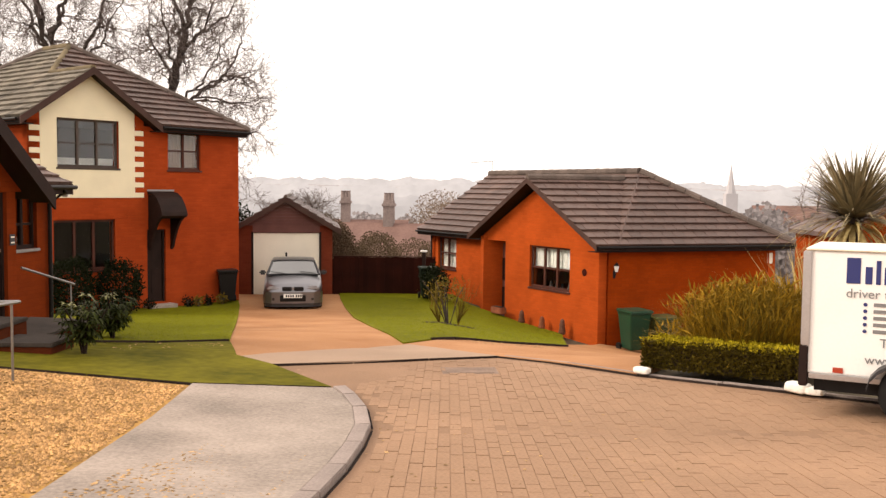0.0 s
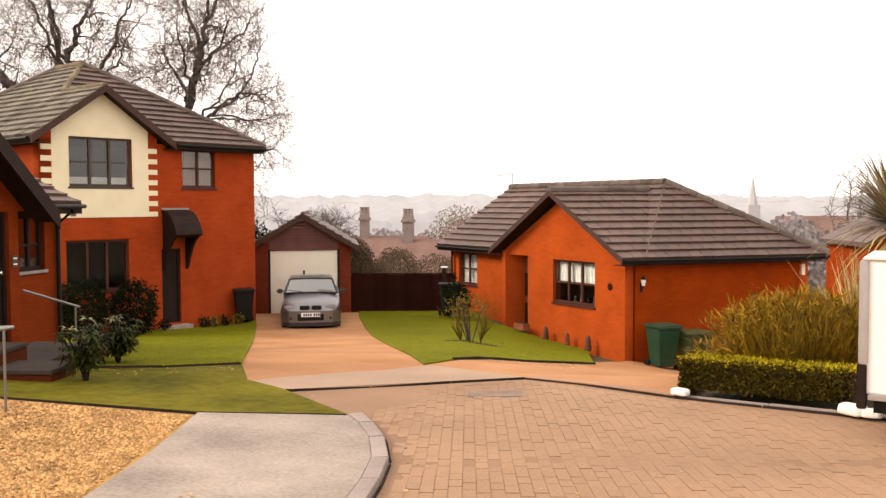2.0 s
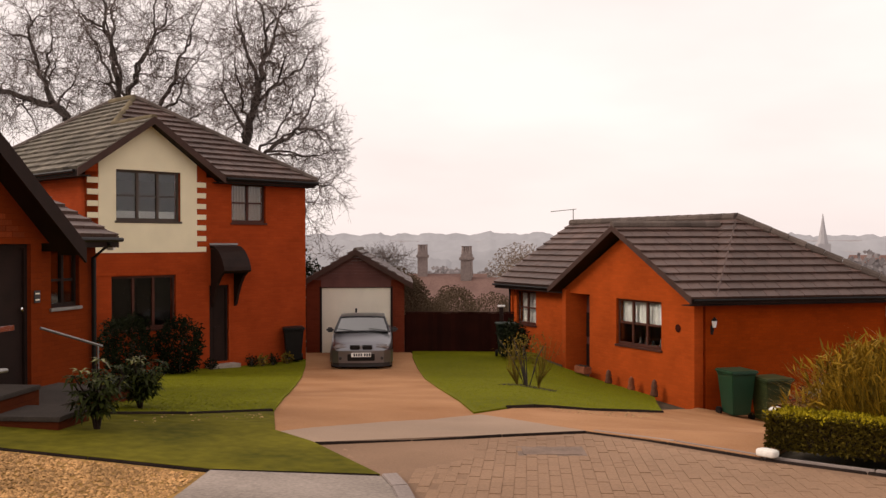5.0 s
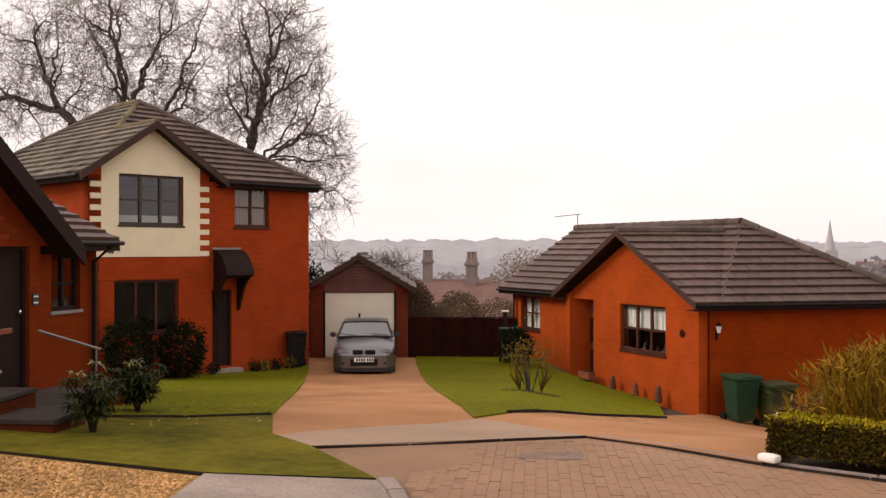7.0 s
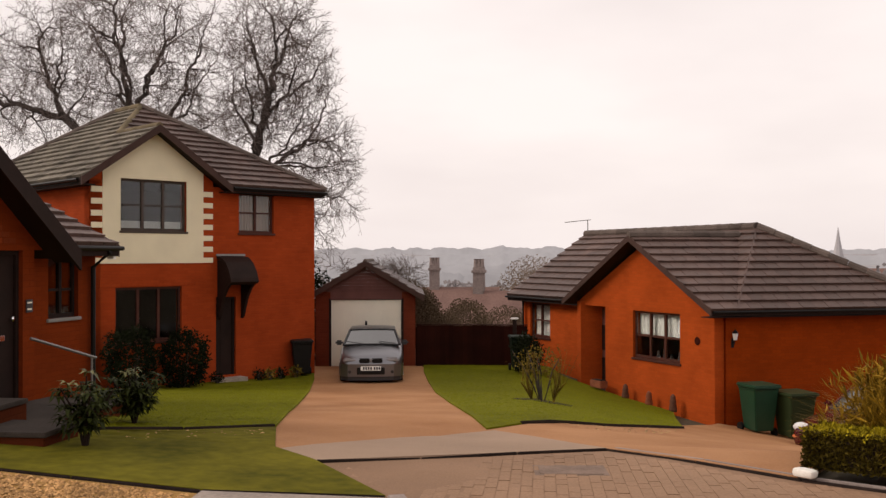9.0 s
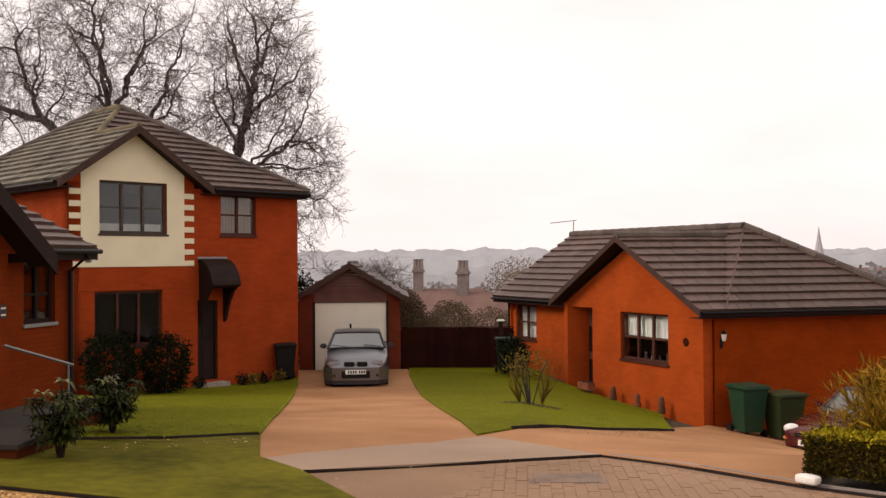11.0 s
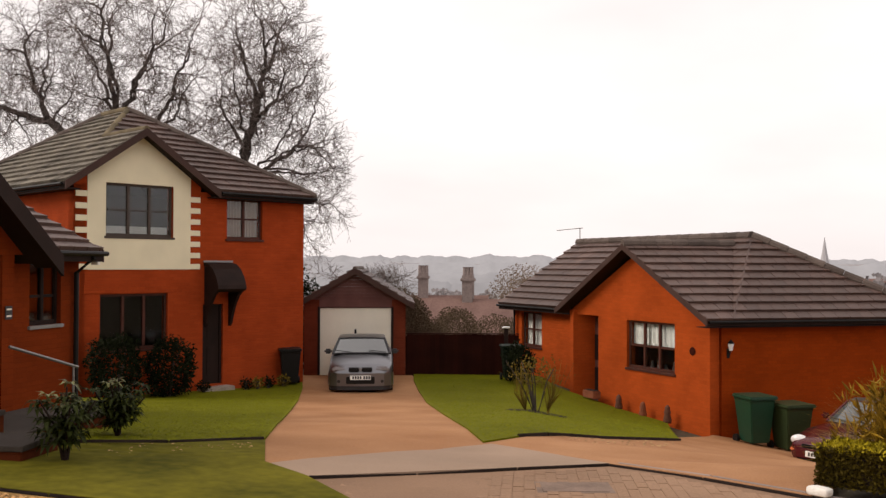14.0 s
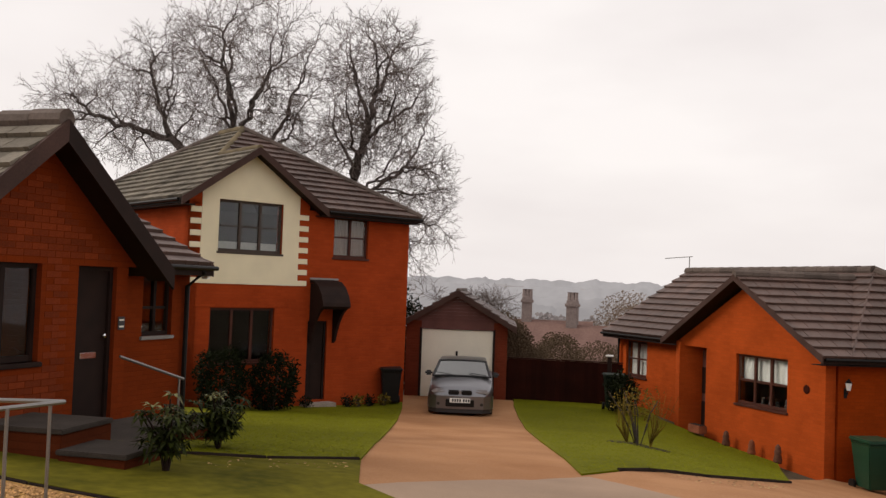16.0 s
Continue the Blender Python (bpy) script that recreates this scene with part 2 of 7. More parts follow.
_p.inputs["Base Color"].default_value = (0.75, 0.78, 0.78, 1)
_p.inputs["Roughness"].default_value, _p.inputs["Transmission Weight"].default_value, _p.inputs["IOR"].default_value = 0.02, 1.0, 1.45
SCRUB = mat("brown_scrub", (0.15, 0.105, 0.065), 0.95, 0.25, 1.0, 12, 0.0, island=0.2)
# Ridge colours with mist mixed in, paler the farther away.
MIST = [mat("mist_tinted_ridge", (c * 0.95, c * 0.96, c), 1.0, 0.1, 0.02, 0.12, 0.0, spec=0.0) for c in (0.57, 0.52, 0.47, 0.41)]
# Room surfaces with the lack of light put into a near-black tone.
DARKROOM = mat("unlit_room_tone", (0.06, 0.045, 0.035), 0.9, 0.2, 2, 20, 0.0)


# ---- mesh helpers ----
def obj(name, bm, material, parent=None, label="", smooth=False):
    """One mesh object from a bmesh; u along each face's level direction and v up, in metres."""
    bmesh.ops.recalc_face_normals(bm, faces=bm.faces)
    layer = bm.loops.layers.uv.new("UVMap")
    for f in bm.faces:
        n = f.normal
        t = Vector((-n.y, n.x, 0))
        flat = t.length < 0.3
        t = Vector((1, 0, 0)) if flat else t.normalized()
        f.smooth = smooth
        for lp in f.loops:
            c = lp.vert.co
            lp[layer].uv = (c.x, c.y) if flat else (c.dot(t), c.z)
    me = bpy.data.meshes.new(name)
    bm.to_mesh(me)
    bm.free()
    for m in material if isinstance(material, (list, tuple)) else (material,):
        me.materials.append(m)
    ob = new(name, me)
    if parent:
        ob.parent = parent
    if label:
        ob["label"] = label
    return ob


part = obj


def raw(name, verts, faces, material, parent=None, label="", smooth=False):
    me = bpy.data.meshes.new(name)
    me.from_pydata(verts, [], faces)
    me.materials.append(material)
    if smooth:
        me.polygons.foreach_set("use_smooth", [True] * len(me.polygons))
    me.update()
    ob = new(name, me)
    if parent:
        ob.parent = parent
    if label:
        ob["label"] = label
    return ob


def thing(name, x, y, z, rz=0.0, label="", category="", group="", kind=""):
    e = new(name)
    e.empty_display_size = 0.2
    e.matrix_world = pose(x, y, z, 0, 0, rz)
    return tagged(e, label, category, group, kind)


def box(bm, x0, x1, y0, y1, z0, z1, bevel=0.0, m=None):
    r = bmesh.ops.create_cube(bm, size=1, matrix=Matrix.Translation(((x0 + x1) / 2, (y0 + y1) / 2, (z0 + z1) / 2)) @ Matrix.Diagonal((x1 - x0, y1 - y0, z1 - z0, 1)))
    vs = r["verts"]
    if bevel:
        es = {e for v in vs for e in v.link_edges}
        vs = bmesh.ops.bevel(bm, geom=list(es), offset=bevel, segments=2, affect="EDGES", clamp_overlap=True)["verts"]
    if m:
        bmesh.ops.transform(bm, matrix=m, verts=list(vs))
    return bm


def B():
    return bmesh.new()


def boxed(name, mat_, parent, *dims, bevel=0.0, m=None, label=""):
    return part(name, box(B(), *dims, bevel=bevel, m=m), mat_, parent, label)


def prism(bm, pts, offset):
    """A solid: the polygon pts (3D) pushed along the vector offset."""
    o = Vector(offset)
    a = [bm.verts.new(Vector(p)) for p in pts]
    b = [bm.verts.new(Vector(p) + o) for p in pts]
    bm.faces.new(a)
    bm.faces.new(b[::-1])
    for i in range(len(a)):
        j = (i + 1) % len(a)
        bm.faces.new((a[i], b[i], b[j], a[j]))
    return bm


def tube(bm, pts, r, seg=8, r2=None):
    """A round bar through the points, tapering from r to r2."""
    pts = [Vector(p) for p in pts]
    rings = []
    for i, p in enumerate(pts):
        d = (pts[min(i + 1, len(pts) - 1)] - pts[max(i - 1, 0)]).normalized()
        s = d.orthogonal().normalized()
        t = d.cross(s)
        rr = r + ((r2 if r2 is not None else r) - r) * i / (len(pts) - 1)
        rings.append([bm.verts.new(p + rr * (math.cos(2 * math.pi * k / seg) * s + math.sin(2 * math.pi * k / seg) * t)) for k in range(seg)])
    for a, b in zip(rings, rings[1:]):
        best = min(range(seg), key=lambda q: (b[q].co - a[0].co).length)
        for k in range(seg):
            bm.faces.new((a[k], a[(k + 1) % seg], b[(k + 1 + best) % seg], b[(k + best) % seg]))
    bm.faces.new(rings[0][::-1])
    bm.faces.new(rings[-1])
    return bm


def lathe(bm, prof, seg=20, m=None):
    """A turned shape from (radius, z) pairs."""
    rings = []
    for r, z in prof:
        rings.append([bm.verts.new((max(r, 1e-4) * math.cos(2 * math.pi * k / seg), max(r, 1e-4) * math.sin(2 * math.pi * k / seg), z)) for k in range(seg)])
    for a, b in zip(rings, rings[1:]):
        for k in range(seg):
            bm.faces.new((a[k], a[(k + 1) % seg], b[(k + 1) % seg], b[k]))
    bm.faces.new(rings[0][::-1])
    bm.faces.new(rings[-1])
    if m:
        bmesh.ops.transform(bm, matrix=m, verts=bm.verts)
    return bm


# ---- the lie of the land ----
KY = (-30, -10, 0, 4, 8.1, 10, 12, 13, 16, 20, 24, 27, 31, 36, 60, 120, 250, 500, 800, 1100, 3500)
KZ = (1.6, 0.9, 0, -0.4, -0.69, -0.74, -0.8, -0.87, -1.12, -1.55, -1.95, -2.1, -2.13, -2.4, -4.5, -9, -14, -12, -4, 6, 12)


def ease(a, b, x):
    w = min(1.0, max(0.0, (x - a) / (b - a)))
    return w * w * (3 - 2 * w)


def G(x, y):
    """Height of the ground."""
    return float(np.interp(y, KY, KZ)) - 0.16 * min(20.0, max(0.0, x)) * ease(12, 17, y) * (1 - ease(40, 80, y)) + 0.05 * min(12.0, max(0.0, -x - 1)) * (1 - ease(11, 18, y))


def clip_poly(poly, a, b, c):
    """The part of a 2D polygon where a x + b y <= c."""
    out = []
    for i, p in enumerate(poly):
        q = poly[(i + 1) % len(poly)]
        dp, dq = a * p[0] + b * p[1] - c, a * q[0] + b * q[1] - c
        if dp <= 0:
            out.append(p)
        if dp * dq < 0:
            k = dp / (dp - dq)
            out.append((p[0] + k * (q[0] - p[0]), p[1] + k * (q[1] - p[1])))
    return out


def sheet(name, outline, top, depth, material, label="", category="", kind="structure", step=1.0):
    """A level of ground that follows the land: a convex outline cut into strips across y, with a side all round."""
    bm = B()
    ys = [p[1] for p in outline]
    y = math.floor(min(ys) / step) * step
    while y < max(ys):
        strip = clip_poly(clip_poly(outline, 0, -1, -y), 0, 1, y + step)
        xs = sorted({round(p[0], 4) for p in strip})
        for side in ((-1e9, 0.0), (0.0, 1e9)):
            q = clip_poly(clip_poly(strip, -1, 0, -side[0]), 1, 0, side[1])
            if len(q) >= 3:
                area = abs(sum(q[i][0] * q[(i + 1) % len(q)][1] - q[(i + 1) % len(q)][0] * q[i][1] for i in range(len(q))))
                if area > 1e-5:
                    prism(bm, [(px, py, G(px, py) + top) for px, py in q], (0, 0, -depth))
        y += step
    bmesh.ops.remove_doubles(bm, verts=bm.verts, dist=1e-4)
    return tagged(obj(name, bm, material), label, category, kind=kind)


bm = B()
gx = sorted({*[-3500, -1500, -700, -350, -180, -100, -60, -40, -25, -15], *range(-10, 15, 2), *[0, 18, 25, 40, 60, 100, 180, 350, 700, 1500, 3500]})
gy = sorted({*KY, *range(-8, 48, 2), 70, 80, 95, 160, 200, 320, 400, 600, 700, 950, 1400, 2000})
rows = [[bm.verts.new((x, y, G(x, y) - 0.07 + (noise.noise(Vector((x, y, 0)) * 0.004) * 9 if y > 300 else 0))) for x in gx] for y in gy]
for a, b in zip(rows, rows[1:]):
    for i in range(len(gx) - 1):
        bm.faces.new((a[i], a[i + 1], b[i + 1], b[i]))
bm.faces.ensure_lookup_table()
for f in bm.faces:
    f.material_index = 1 if f.calc_center_median().y > 90 else 0
ground = tagged(obj("ground", bm, (SOIL, FAR_HAZE), smooth=True), "brown earth falling away to misty far fields", "ground", kind="structure")

# ---- ground surfaces ----
KERB_BACK = [(-1.93, 11.2), (0.86, 12.58), (2.44, 11.05), (8.5, 6.9)]
ISLAND = [(-0.97, 9.92), (-0.82, 9.5), (-0.66, 8.9), (-0.56, 8.16), (-0.56, 7.4), (-0.6, 6.6), (-0.68, 5.84), (-0.86, 4.7), (-1.15, 3.2)]
sheet("road", [(-1.3, 3.0), (-1.1, 9.9), (-1.95, 11.2), (0.86, 12.62), (2.44, 11.12), (8.5, 6.97), (9.5, 6.3), (9.5, 3.0)], -0.005, 0.12, SAND, "sandy bed of the block-paved turning circle", "road")
sheet("road_approach", [(-30, -20), (-30, 3.0), (30, 3.0), (30, -20)], -0.02, 0.12, PAVER, "block-paved road behind the turning circle", "road")
sheet("pavement", [(-1.93, 11.2), (0.86, 12.58), (-0.4, 14.1), (-1.04, 13.37), (-1.42, 12.96), (-2.42, 11.64)], 0.026, 0.14, TARMAC, "pale pinkish tarmac footway across the drive", "pavement")
sheet("bungalow_drive", [(0.86, 12.58), (2.42, 11.12), (3.2, 12.5), (12, 15.5), (14, 27.5), (4.2, 24.6), (2.6, 20.7), (-0.6, 14.3)], 0.022, 0.13, DRIVE, "worn buff drive in front of the bungalow", "driveway")
sheet("drive", [(-2.45, 11.66), (-0.4, 14.05), (-3.1, 29.4), (-3.45, 30.85), (-6.7, 30.45), (-6.1, 27.4), (-2.95, 13.35)], 0.02, 0.13, DRIVE, "buff gravelled garage drive with darker tyre tracks", "driveway")
sheet("hardstanding", [(-2.44, 9.6), (-1.03, 9.82), (-0.885, 9.45), (-0.728, 8.88), (-0.632, 8.16), (-0.632, 7.4), (-0.672, 6.6), (-0.755, 5.84), (-0.935, 4.7), (-1.23, 3.05), (-2.1, 3.05)], 0.05, 0.12, CONC, "weathered grey concrete parking space", "paving")
sheet("gravel", [(-2.46, 9.58), (-2.12, 3.05), (-14, 3.05), (-14, 11.5), (-4.74, 9.88)], 0.03, 0.1, GRAVELBED, "bed of ochre gravel beside the concrete", "gravel")
sheet("verge", [(-14, 11.6), (-4.74, 9.97), (-2.46, 9.71), (-1.06, 9.96), (-1.95, 11.2), (-2.46, 11.68), (-2.92, 13.3), (-4.49, 11.88), (-14, 12.2)], 0.035, 0.12, GRASS_WORN, "worn mossy grass verge with fallen leaves", "lawn", step=0.5)
sheet("lawn", [(-14, 12.3), (-4.49, 11.95), (-3.7, 12.45), (-2.95, 13.4), (-5.95, 27.4), (-6.7, 30.4), (-10.6, 22.9), (-16, 22)], 0.045, 0.16, GRASS, "bright green front lawn of the house", "lawn")
sheet("lawn_bungalow", [(-0.5, 14.2), (1.05, 17.0), (2.82, 20.6), (3.3, 25.4), (0.8, 29.4), (0.4, 31.6), (-3.5, 31.6), (-3.22, 29.4)], 0.045, 0.16, GRASS, "bright green lawn beside the bungalow", "lawn")


def edging(name, pts, width, top, depth, material, label, category="kerb", step=0.9):
    """A run of edging pieces laid end to end along a line."""
    run = thing(name, *pts[0], G(*pts[0]), 0, label, category, kind="structure")
    for (x0, y0), (x1, y1) in zip(pts, pts[1:]):
        d = math.hypot(x1 - x0, y1 - y0)
        k = max(1, round(d / step))
        a = math.degrees(math.atan2(y1 - y0, x1 - x0))
        for i in range(k):
            u0, u1 = i / k, (i + 1) / k
            p0, p1 = (x0 + u0 * (x1 - x0), y0 + u0 * (y1 - y0)), (x0 + u1 * (x1 - x0), y0 + u1 * (y1 - y0))
            z0, z1 = G(*p0), G(*p1)
            tilt = math.degrees(math.atan2(z1 - z0, d / k))
            b = box(B(), 0.004, math.hypot(d / k, z1 - z0) - 0.004, -width / 2, width / 2, top - depth, top + random.uniform(-0.004, 0.004), bevel=0.008)
            o = part("kerb_stone", b, material, run)
            o.matrix_local = Matrix.Translation(-Vector((*pts[0], G(*pts[0])))) @ pose(*p0, z0, 0, -tilt, a)
    return run


# Dark strips put the shadow line under the kerb edge into colour.
edging("kerb_back", KERB_BACK[:2], 0.03, 0.024, 0.2, DARKJ, "low kerb along the footway, dark for the shadowed gap")
edging("kerb_side", KERB_BACK[1:], 0.03, 0.02, 0.2, DARKJ, "low dark kerb along the bungalow drive and hedge")
edging("kerb_side_top", [(x + 0.09, y + 0.06) for x, y in KERB_BACK[1:]], 0.06, 0.026, 0.15, KERB, "pale edge of the kerb beside the hedge")
edging("kerb_island", ISLAND, 0.14, 0.055, 0.2, KERB, "curved grey concrete kerb round the parking space")
edging("kerb_island_joint", [(x + 0.085, y) for x, y in ISLAND], 0.02, 0.012, 0.1, DARKJ, "thin dark strip at the foot of the curved kerb")
edging("edging_board", [(-8, 10.5), (-4.74, 9.92), (-2.46, 9.65), (-1.05, 9.89)], 0.02, 0.045, 0.15, DARKJ, "dark timber board between gravel and grass", "edging", 1.4)
edging("lawn_edging", [(-4.9, 11.9), (-4.49, 11.93), (-3.7, 12.42), (-2.95, 13.35)], 0.025, 0.065, 0.2, DARKJ, "dark timber board along the front lawn", "edging", 0.8)
edging("lawn_edging_bungalow", [(-0.1, 14.95), (1.07, 16.98), (2.83, 20.57)], 0.03, 0.065, 0.2, DARKJ, "dark timber board along the bungalow lawn", "edging", 0.8)

cover = thing("manhole_cover", 0.44, 11.33, G(0.44, 11.33) - 0.01, 12, "grey iron inspection cover set in the paving", "manhole cover", kind="")
slope = math.degrees(math.atan2(G(0.38, 11.9) - G(0.38, 11.1), 0.8))
cover.matrix_world = pose(0.44, 11.33, G(0.44, 11.33) - 0.01, slope, 0, 4)
boxed("frame", COVER, cover, -0.34, 0.34, -0.24, 0.24, -0.05, 0.01, bevel=0.004)
boxed("lid", COVER, cover, -0.29, 0.29, -0.2, 0.2, -0.03, 0.014, bevel=0.004)


# ---- building helpers ----
def wall_mesh(bm, s0, s1, z0, z1, holes=(), thick=0.28, m=None):
    """A wall along x from s0 to s1, its face at y = 0, with openings (s0, s1, z0, z1) cut right through."""
    xs = sorted({s0, s1, *[h[0] for h in holes], *[h[1] for h in holes]})
    zs = sorted({z0, z1, *[h[2] for h in holes], *[h[3] for h in holes]})
    keep = lambda i, j: 0 <= i < len(xs) - 1 and 0 <= j < len(zs) - 1 and not any(h[0] <= (xs[i] + xs[i + 1]) / 2 <= h[1] and h[2] <= (zs[j] + zs[j + 1]) / 2 <= h[3] for h in holes)
    t = m or Matrix()
    V = lambda x, y, z: bm.verts.new(t @ Vector((x, y, z)))
    for i in range(len(xs) - 1):
        for j in range(len(zs) - 1):
            if not keep(i, j):
                continue
            a, b, c, d = xs[i], xs[i + 1], zs[j], zs[j + 1]
            bm.faces.new((V(a, 0, c), V(b, 0, c), V(b, 0, d), V(a, 0, d)))
            bm.faces.new((V(a, thick, d), V(b, thick, d), V(b, thick, c), V(a, thick, c)))
            if not keep(i - 1, j):
                bm.faces.new((V(a, 0, d), V(a, thick, d), V(a, thick, c), V(a, 0, c)))
            if not keep(i + 1, j):
                bm.faces.new((V(b, 0, c), V(b, thick, c), V(b, thick, d), V(b, 0, d)))
            if not keep(i, j - 1):
                bm.faces.new((V(a, 0, c), V(a, thick, c), V(b, thick, c), V(b, 0, c)))
            if not keep(i, j + 1):
                bm.faces.new((V(a, 0, d), V(b, 0, d), V(b, thick, d), V(a, thick, d)))
    bmesh.ops.remove_doubles(bm, verts=bm.verts, dist=1e-5)
    return bm


def window(parent, m, s0, s1, z0, z1, lights=3, transom=0.5, frame_mat=None, curtain=0.0, name="window", blind=None, fabric=None, sill=None):
    """A casement set 70 mm back in its opening: frame, mullions, glazing bar, panes, sill, curtain."""
    fm = frame_mat or BROWN
    w = part(name, box(B(), s0, s1, 0.07, 0.13, z1 - 0.06, z1, m=m), fm, parent)
    fw = 0.055
    for nm, d in (("jamb", (s0, s0 + fw, 0.07, 0.13, z0, z1 - 0.06)), ("jamb", (s1 - fw, s1, 0.07, 0.13, z0, z1 - 0.06)), ("bottom_rail", (s0 + fw, s1 - fw, 0.07, 0.13, z0, z0 + 0.07))):
        boxed(nm, fm, w, *d, m=m, bevel=0.006)
    for i in range(lights):
        a = s0 + fw + (s1 - s0 - 2 * fw) * i / lights
        b = s0 + fw + (s1 - s0 - 2 * fw) * (i + 1) / lights
        if i:
            boxed("mullion", fm, w, a - 0.035, a + 0.035, 0.06, 0.13, z0 + 0.07, z1 - 0.06, m=m, bevel=0.006)
        if transom:
            zt = z0 + (z1 - z0) * transom
            boxed("glazing_bar", fm, w, a + 0.036, b - 0.036, 0.065, 0.12, zt - 0.022, zt + 0.022, m=m, bevel=0.004)
        g = boxed("pane", GLASS, w, a + 0.02, b - 0.02, 0.095, 0.101, z0 + 0.04, z1 - 0.04, m=m)
        g.visible_shadow = False
    boxed("sill", sill or fm, w, s0 - 0.04, s1 + 0.04, -0.04, 0.1, z0 - 0.055, z0, m=m, bevel=0.01)
    if curtain:
        bm = B()
        n = 40
        pts = [(s0 + 0.06 + (s1 - s0 - 0.12) * i / n, 0.2 + 0.015 * math.sin(i * 1.7)) for i in range(n + 1)]
        zt, zb = z1 - 0.05, z1 - (z1 - z0) * curtain
        for (xa, ya), (xb, yb) in zip(pts, pts[1:]):
            prism(bm, [(xa, ya, zb), (xb, yb, zb), (xb, yb, zt), (xa, ya, zt)], (0, 0.008, 0))
        bmesh.ops.transform(bm, matrix=m, verts=bm.verts)
        part("curtain", bm, fabric or CURTAIN, w, "drawn fabric curtain" if fabric else "white net curtain")
    if blind:
        boxed("curtain", CURTAIN, w, s0 + 0.06, s1 - 0.06, 0.2, 0.215, z0 + 0.05, z0 + blind, m=m, label="white half curtain")
    return w


def roof_plane(parent, pts, tile_mat, pieces=0, row=0.3, wide=0.33, deck=0.1, name="roof"):
    """One slope: a deck, and overlapping tiles laid in courses up from the first edge, cut at hips and valleys."""
    P = [Vector(p) for p in pts]
    e = (P[1] - P[0]).normalized()
    n = e.cross(P[2] - P[0]).normalized()
    if n.z < 0:
        n = -n
    up = n.cross(e)
    if up.z < 0:
        up = -up
    bm = B()
    prism(bm, [p - n * 0.005 for p in P], -n * deck)
    rf = part(name, bm, BROWN, parent)
    flat = [((p - P[0]).dot(e), (p - P[0]).dot(up)) for p in P]
    tmax = max(t for s, t in flat)
    verts, faces, singles = [], [], []
    r = 0
    while r * row < tmax - 0.05:
        t0, t1 = r * row - (0.05 if r == 0 else 0), min((r + 1) * row + 0.06, tmax)
        band = clip_poly(clip_poly(flat, 0, -1, -max(0, r * row)), 0, 1, min((r + 1) * row, tmax))
        if len(band) < 3:
            r += 1
            continue
        smin, smax = min(p[0] for p in band), max(p[0] for p in band)
        s = math.floor(smin / wide) * wide - (wide / 2 if r % 2 else 0)
        while s < smax:
            cell = clip_poly(clip_poly(band, -1, 0, -s), 1, 0, s + wide - 0.012)
            if len(cell) >= 3:
                area = abs(sum(cell[i][0] * cell[(i + 1) % len(cell)][1] - cell[(i + 1) % len(cell)][0] * cell[i][1] for i in range(len(cell)))) / 2
                if area > 0.098 * row / 0.3 * wide / 0.33 * 0.93 and len(singles) < pieces:
                    singles.append((s, r * row))
                elif area > 0.002:
                    jit = random.uniform(-0.004, 0.004)
                    lift = lambda p: 0.07 + jit - (p[1] - r * row) / row * 0.055
                    base = len(verts)
                    top = [P[0] + e * p[0] + up * p[1] + n * lift(p) for p in cell]
                    bot = [P[0] + e * p[0] + up * p[1] - n * 0.004 for p in cell]
                    verts += top + bot
                    k = len(cell)
                    faces.append([base + i for i in range(k)])
                    for i in range(k):
                        j = (i + 1) % k
                        faces.append([base + i, base + k + i, base + k + j, base + j])
            s += wide
        r += 1
    rest = raw("tiles", [tuple(v) for v in verts], faces, tile_mat, rf)
    rest["kind"] = "stuff"
    if singles:
        w = wide - 0.012
        me = bpy.data.meshes.new("tile")
        me.from_pydata([(0, 0, 0.07), (w, 0, 0.07), (w, row, 0.015), (0, row, 0.015), (0, 0, -0.004), (w, 0, -0.004), (w, row, -0.004), (0, row, -0.004)], [], [(0, 1, 2, 3), (0, 4, 5, 1), (1, 5, 6, 2), (2, 6, 7, 3), (3, 7, 4, 0)])
        me.materials.append(tile_mat)
        for s, t in singles:
            o = new("tile", me)
            o.parent = rf
            q = P[0] + e * s + up * t + n * random.uniform(-0.003, 0.003)
            o.matrix_local = Matrix(((e.x, up.x, n.x, q.x), (e.y, up.y, n.y, q.y), (e.z, up.z, n.z, q.z), (0, 0, 0, 1)))
    return rf


def ridge(parent, a, b, material, r=0.12):
    """Half-round ridge tiles along a hip or ridge, in short lengths."""
    a, b = Vector(a), Vector(b)
    d = b - a
    k = max(1, round(d.length / 0.45))
    bm = B()
    for i in range(k):
        p, q = a + d * (i / k), a + d * ((i + 0.985) / k)
        tube(bm, [p + Vector((0, 0, 0.0)), q + Vector((0, 0, 0.012))], r, 10)
    o = part("ridge_tiles", bm, material, parent)
    return o


def fascia(parent, a, b, depth=0.13, thick=0.03, drop=0.0, material=None, name="fascia"):
    """A board on edge from a to b."""
    a, b = Vector(a), Vector(b)
    d = (b - a)
    s = Vector((-d.y, d.x, 0)).normalized() * thick / 2
    bm = prism(B(), [a - s + Vector((0, 0, drop)), b - s + Vector((0, 0, drop)), b - s + Vector((0, 0, drop - depth)), a - s + Vector((0, 0, drop - depth))], s * 2)
    return part(name, bm, material or (BARGE if name == "bargeboard" else BROWN), parent)


def gutter(parent, a, b, r=0.038):
    return part("gutter", tube(B(), [a, b], r, 8), BLACKP, parent)


RX = lambda deg: pose(0, 0, 0, 0, 0, deg)

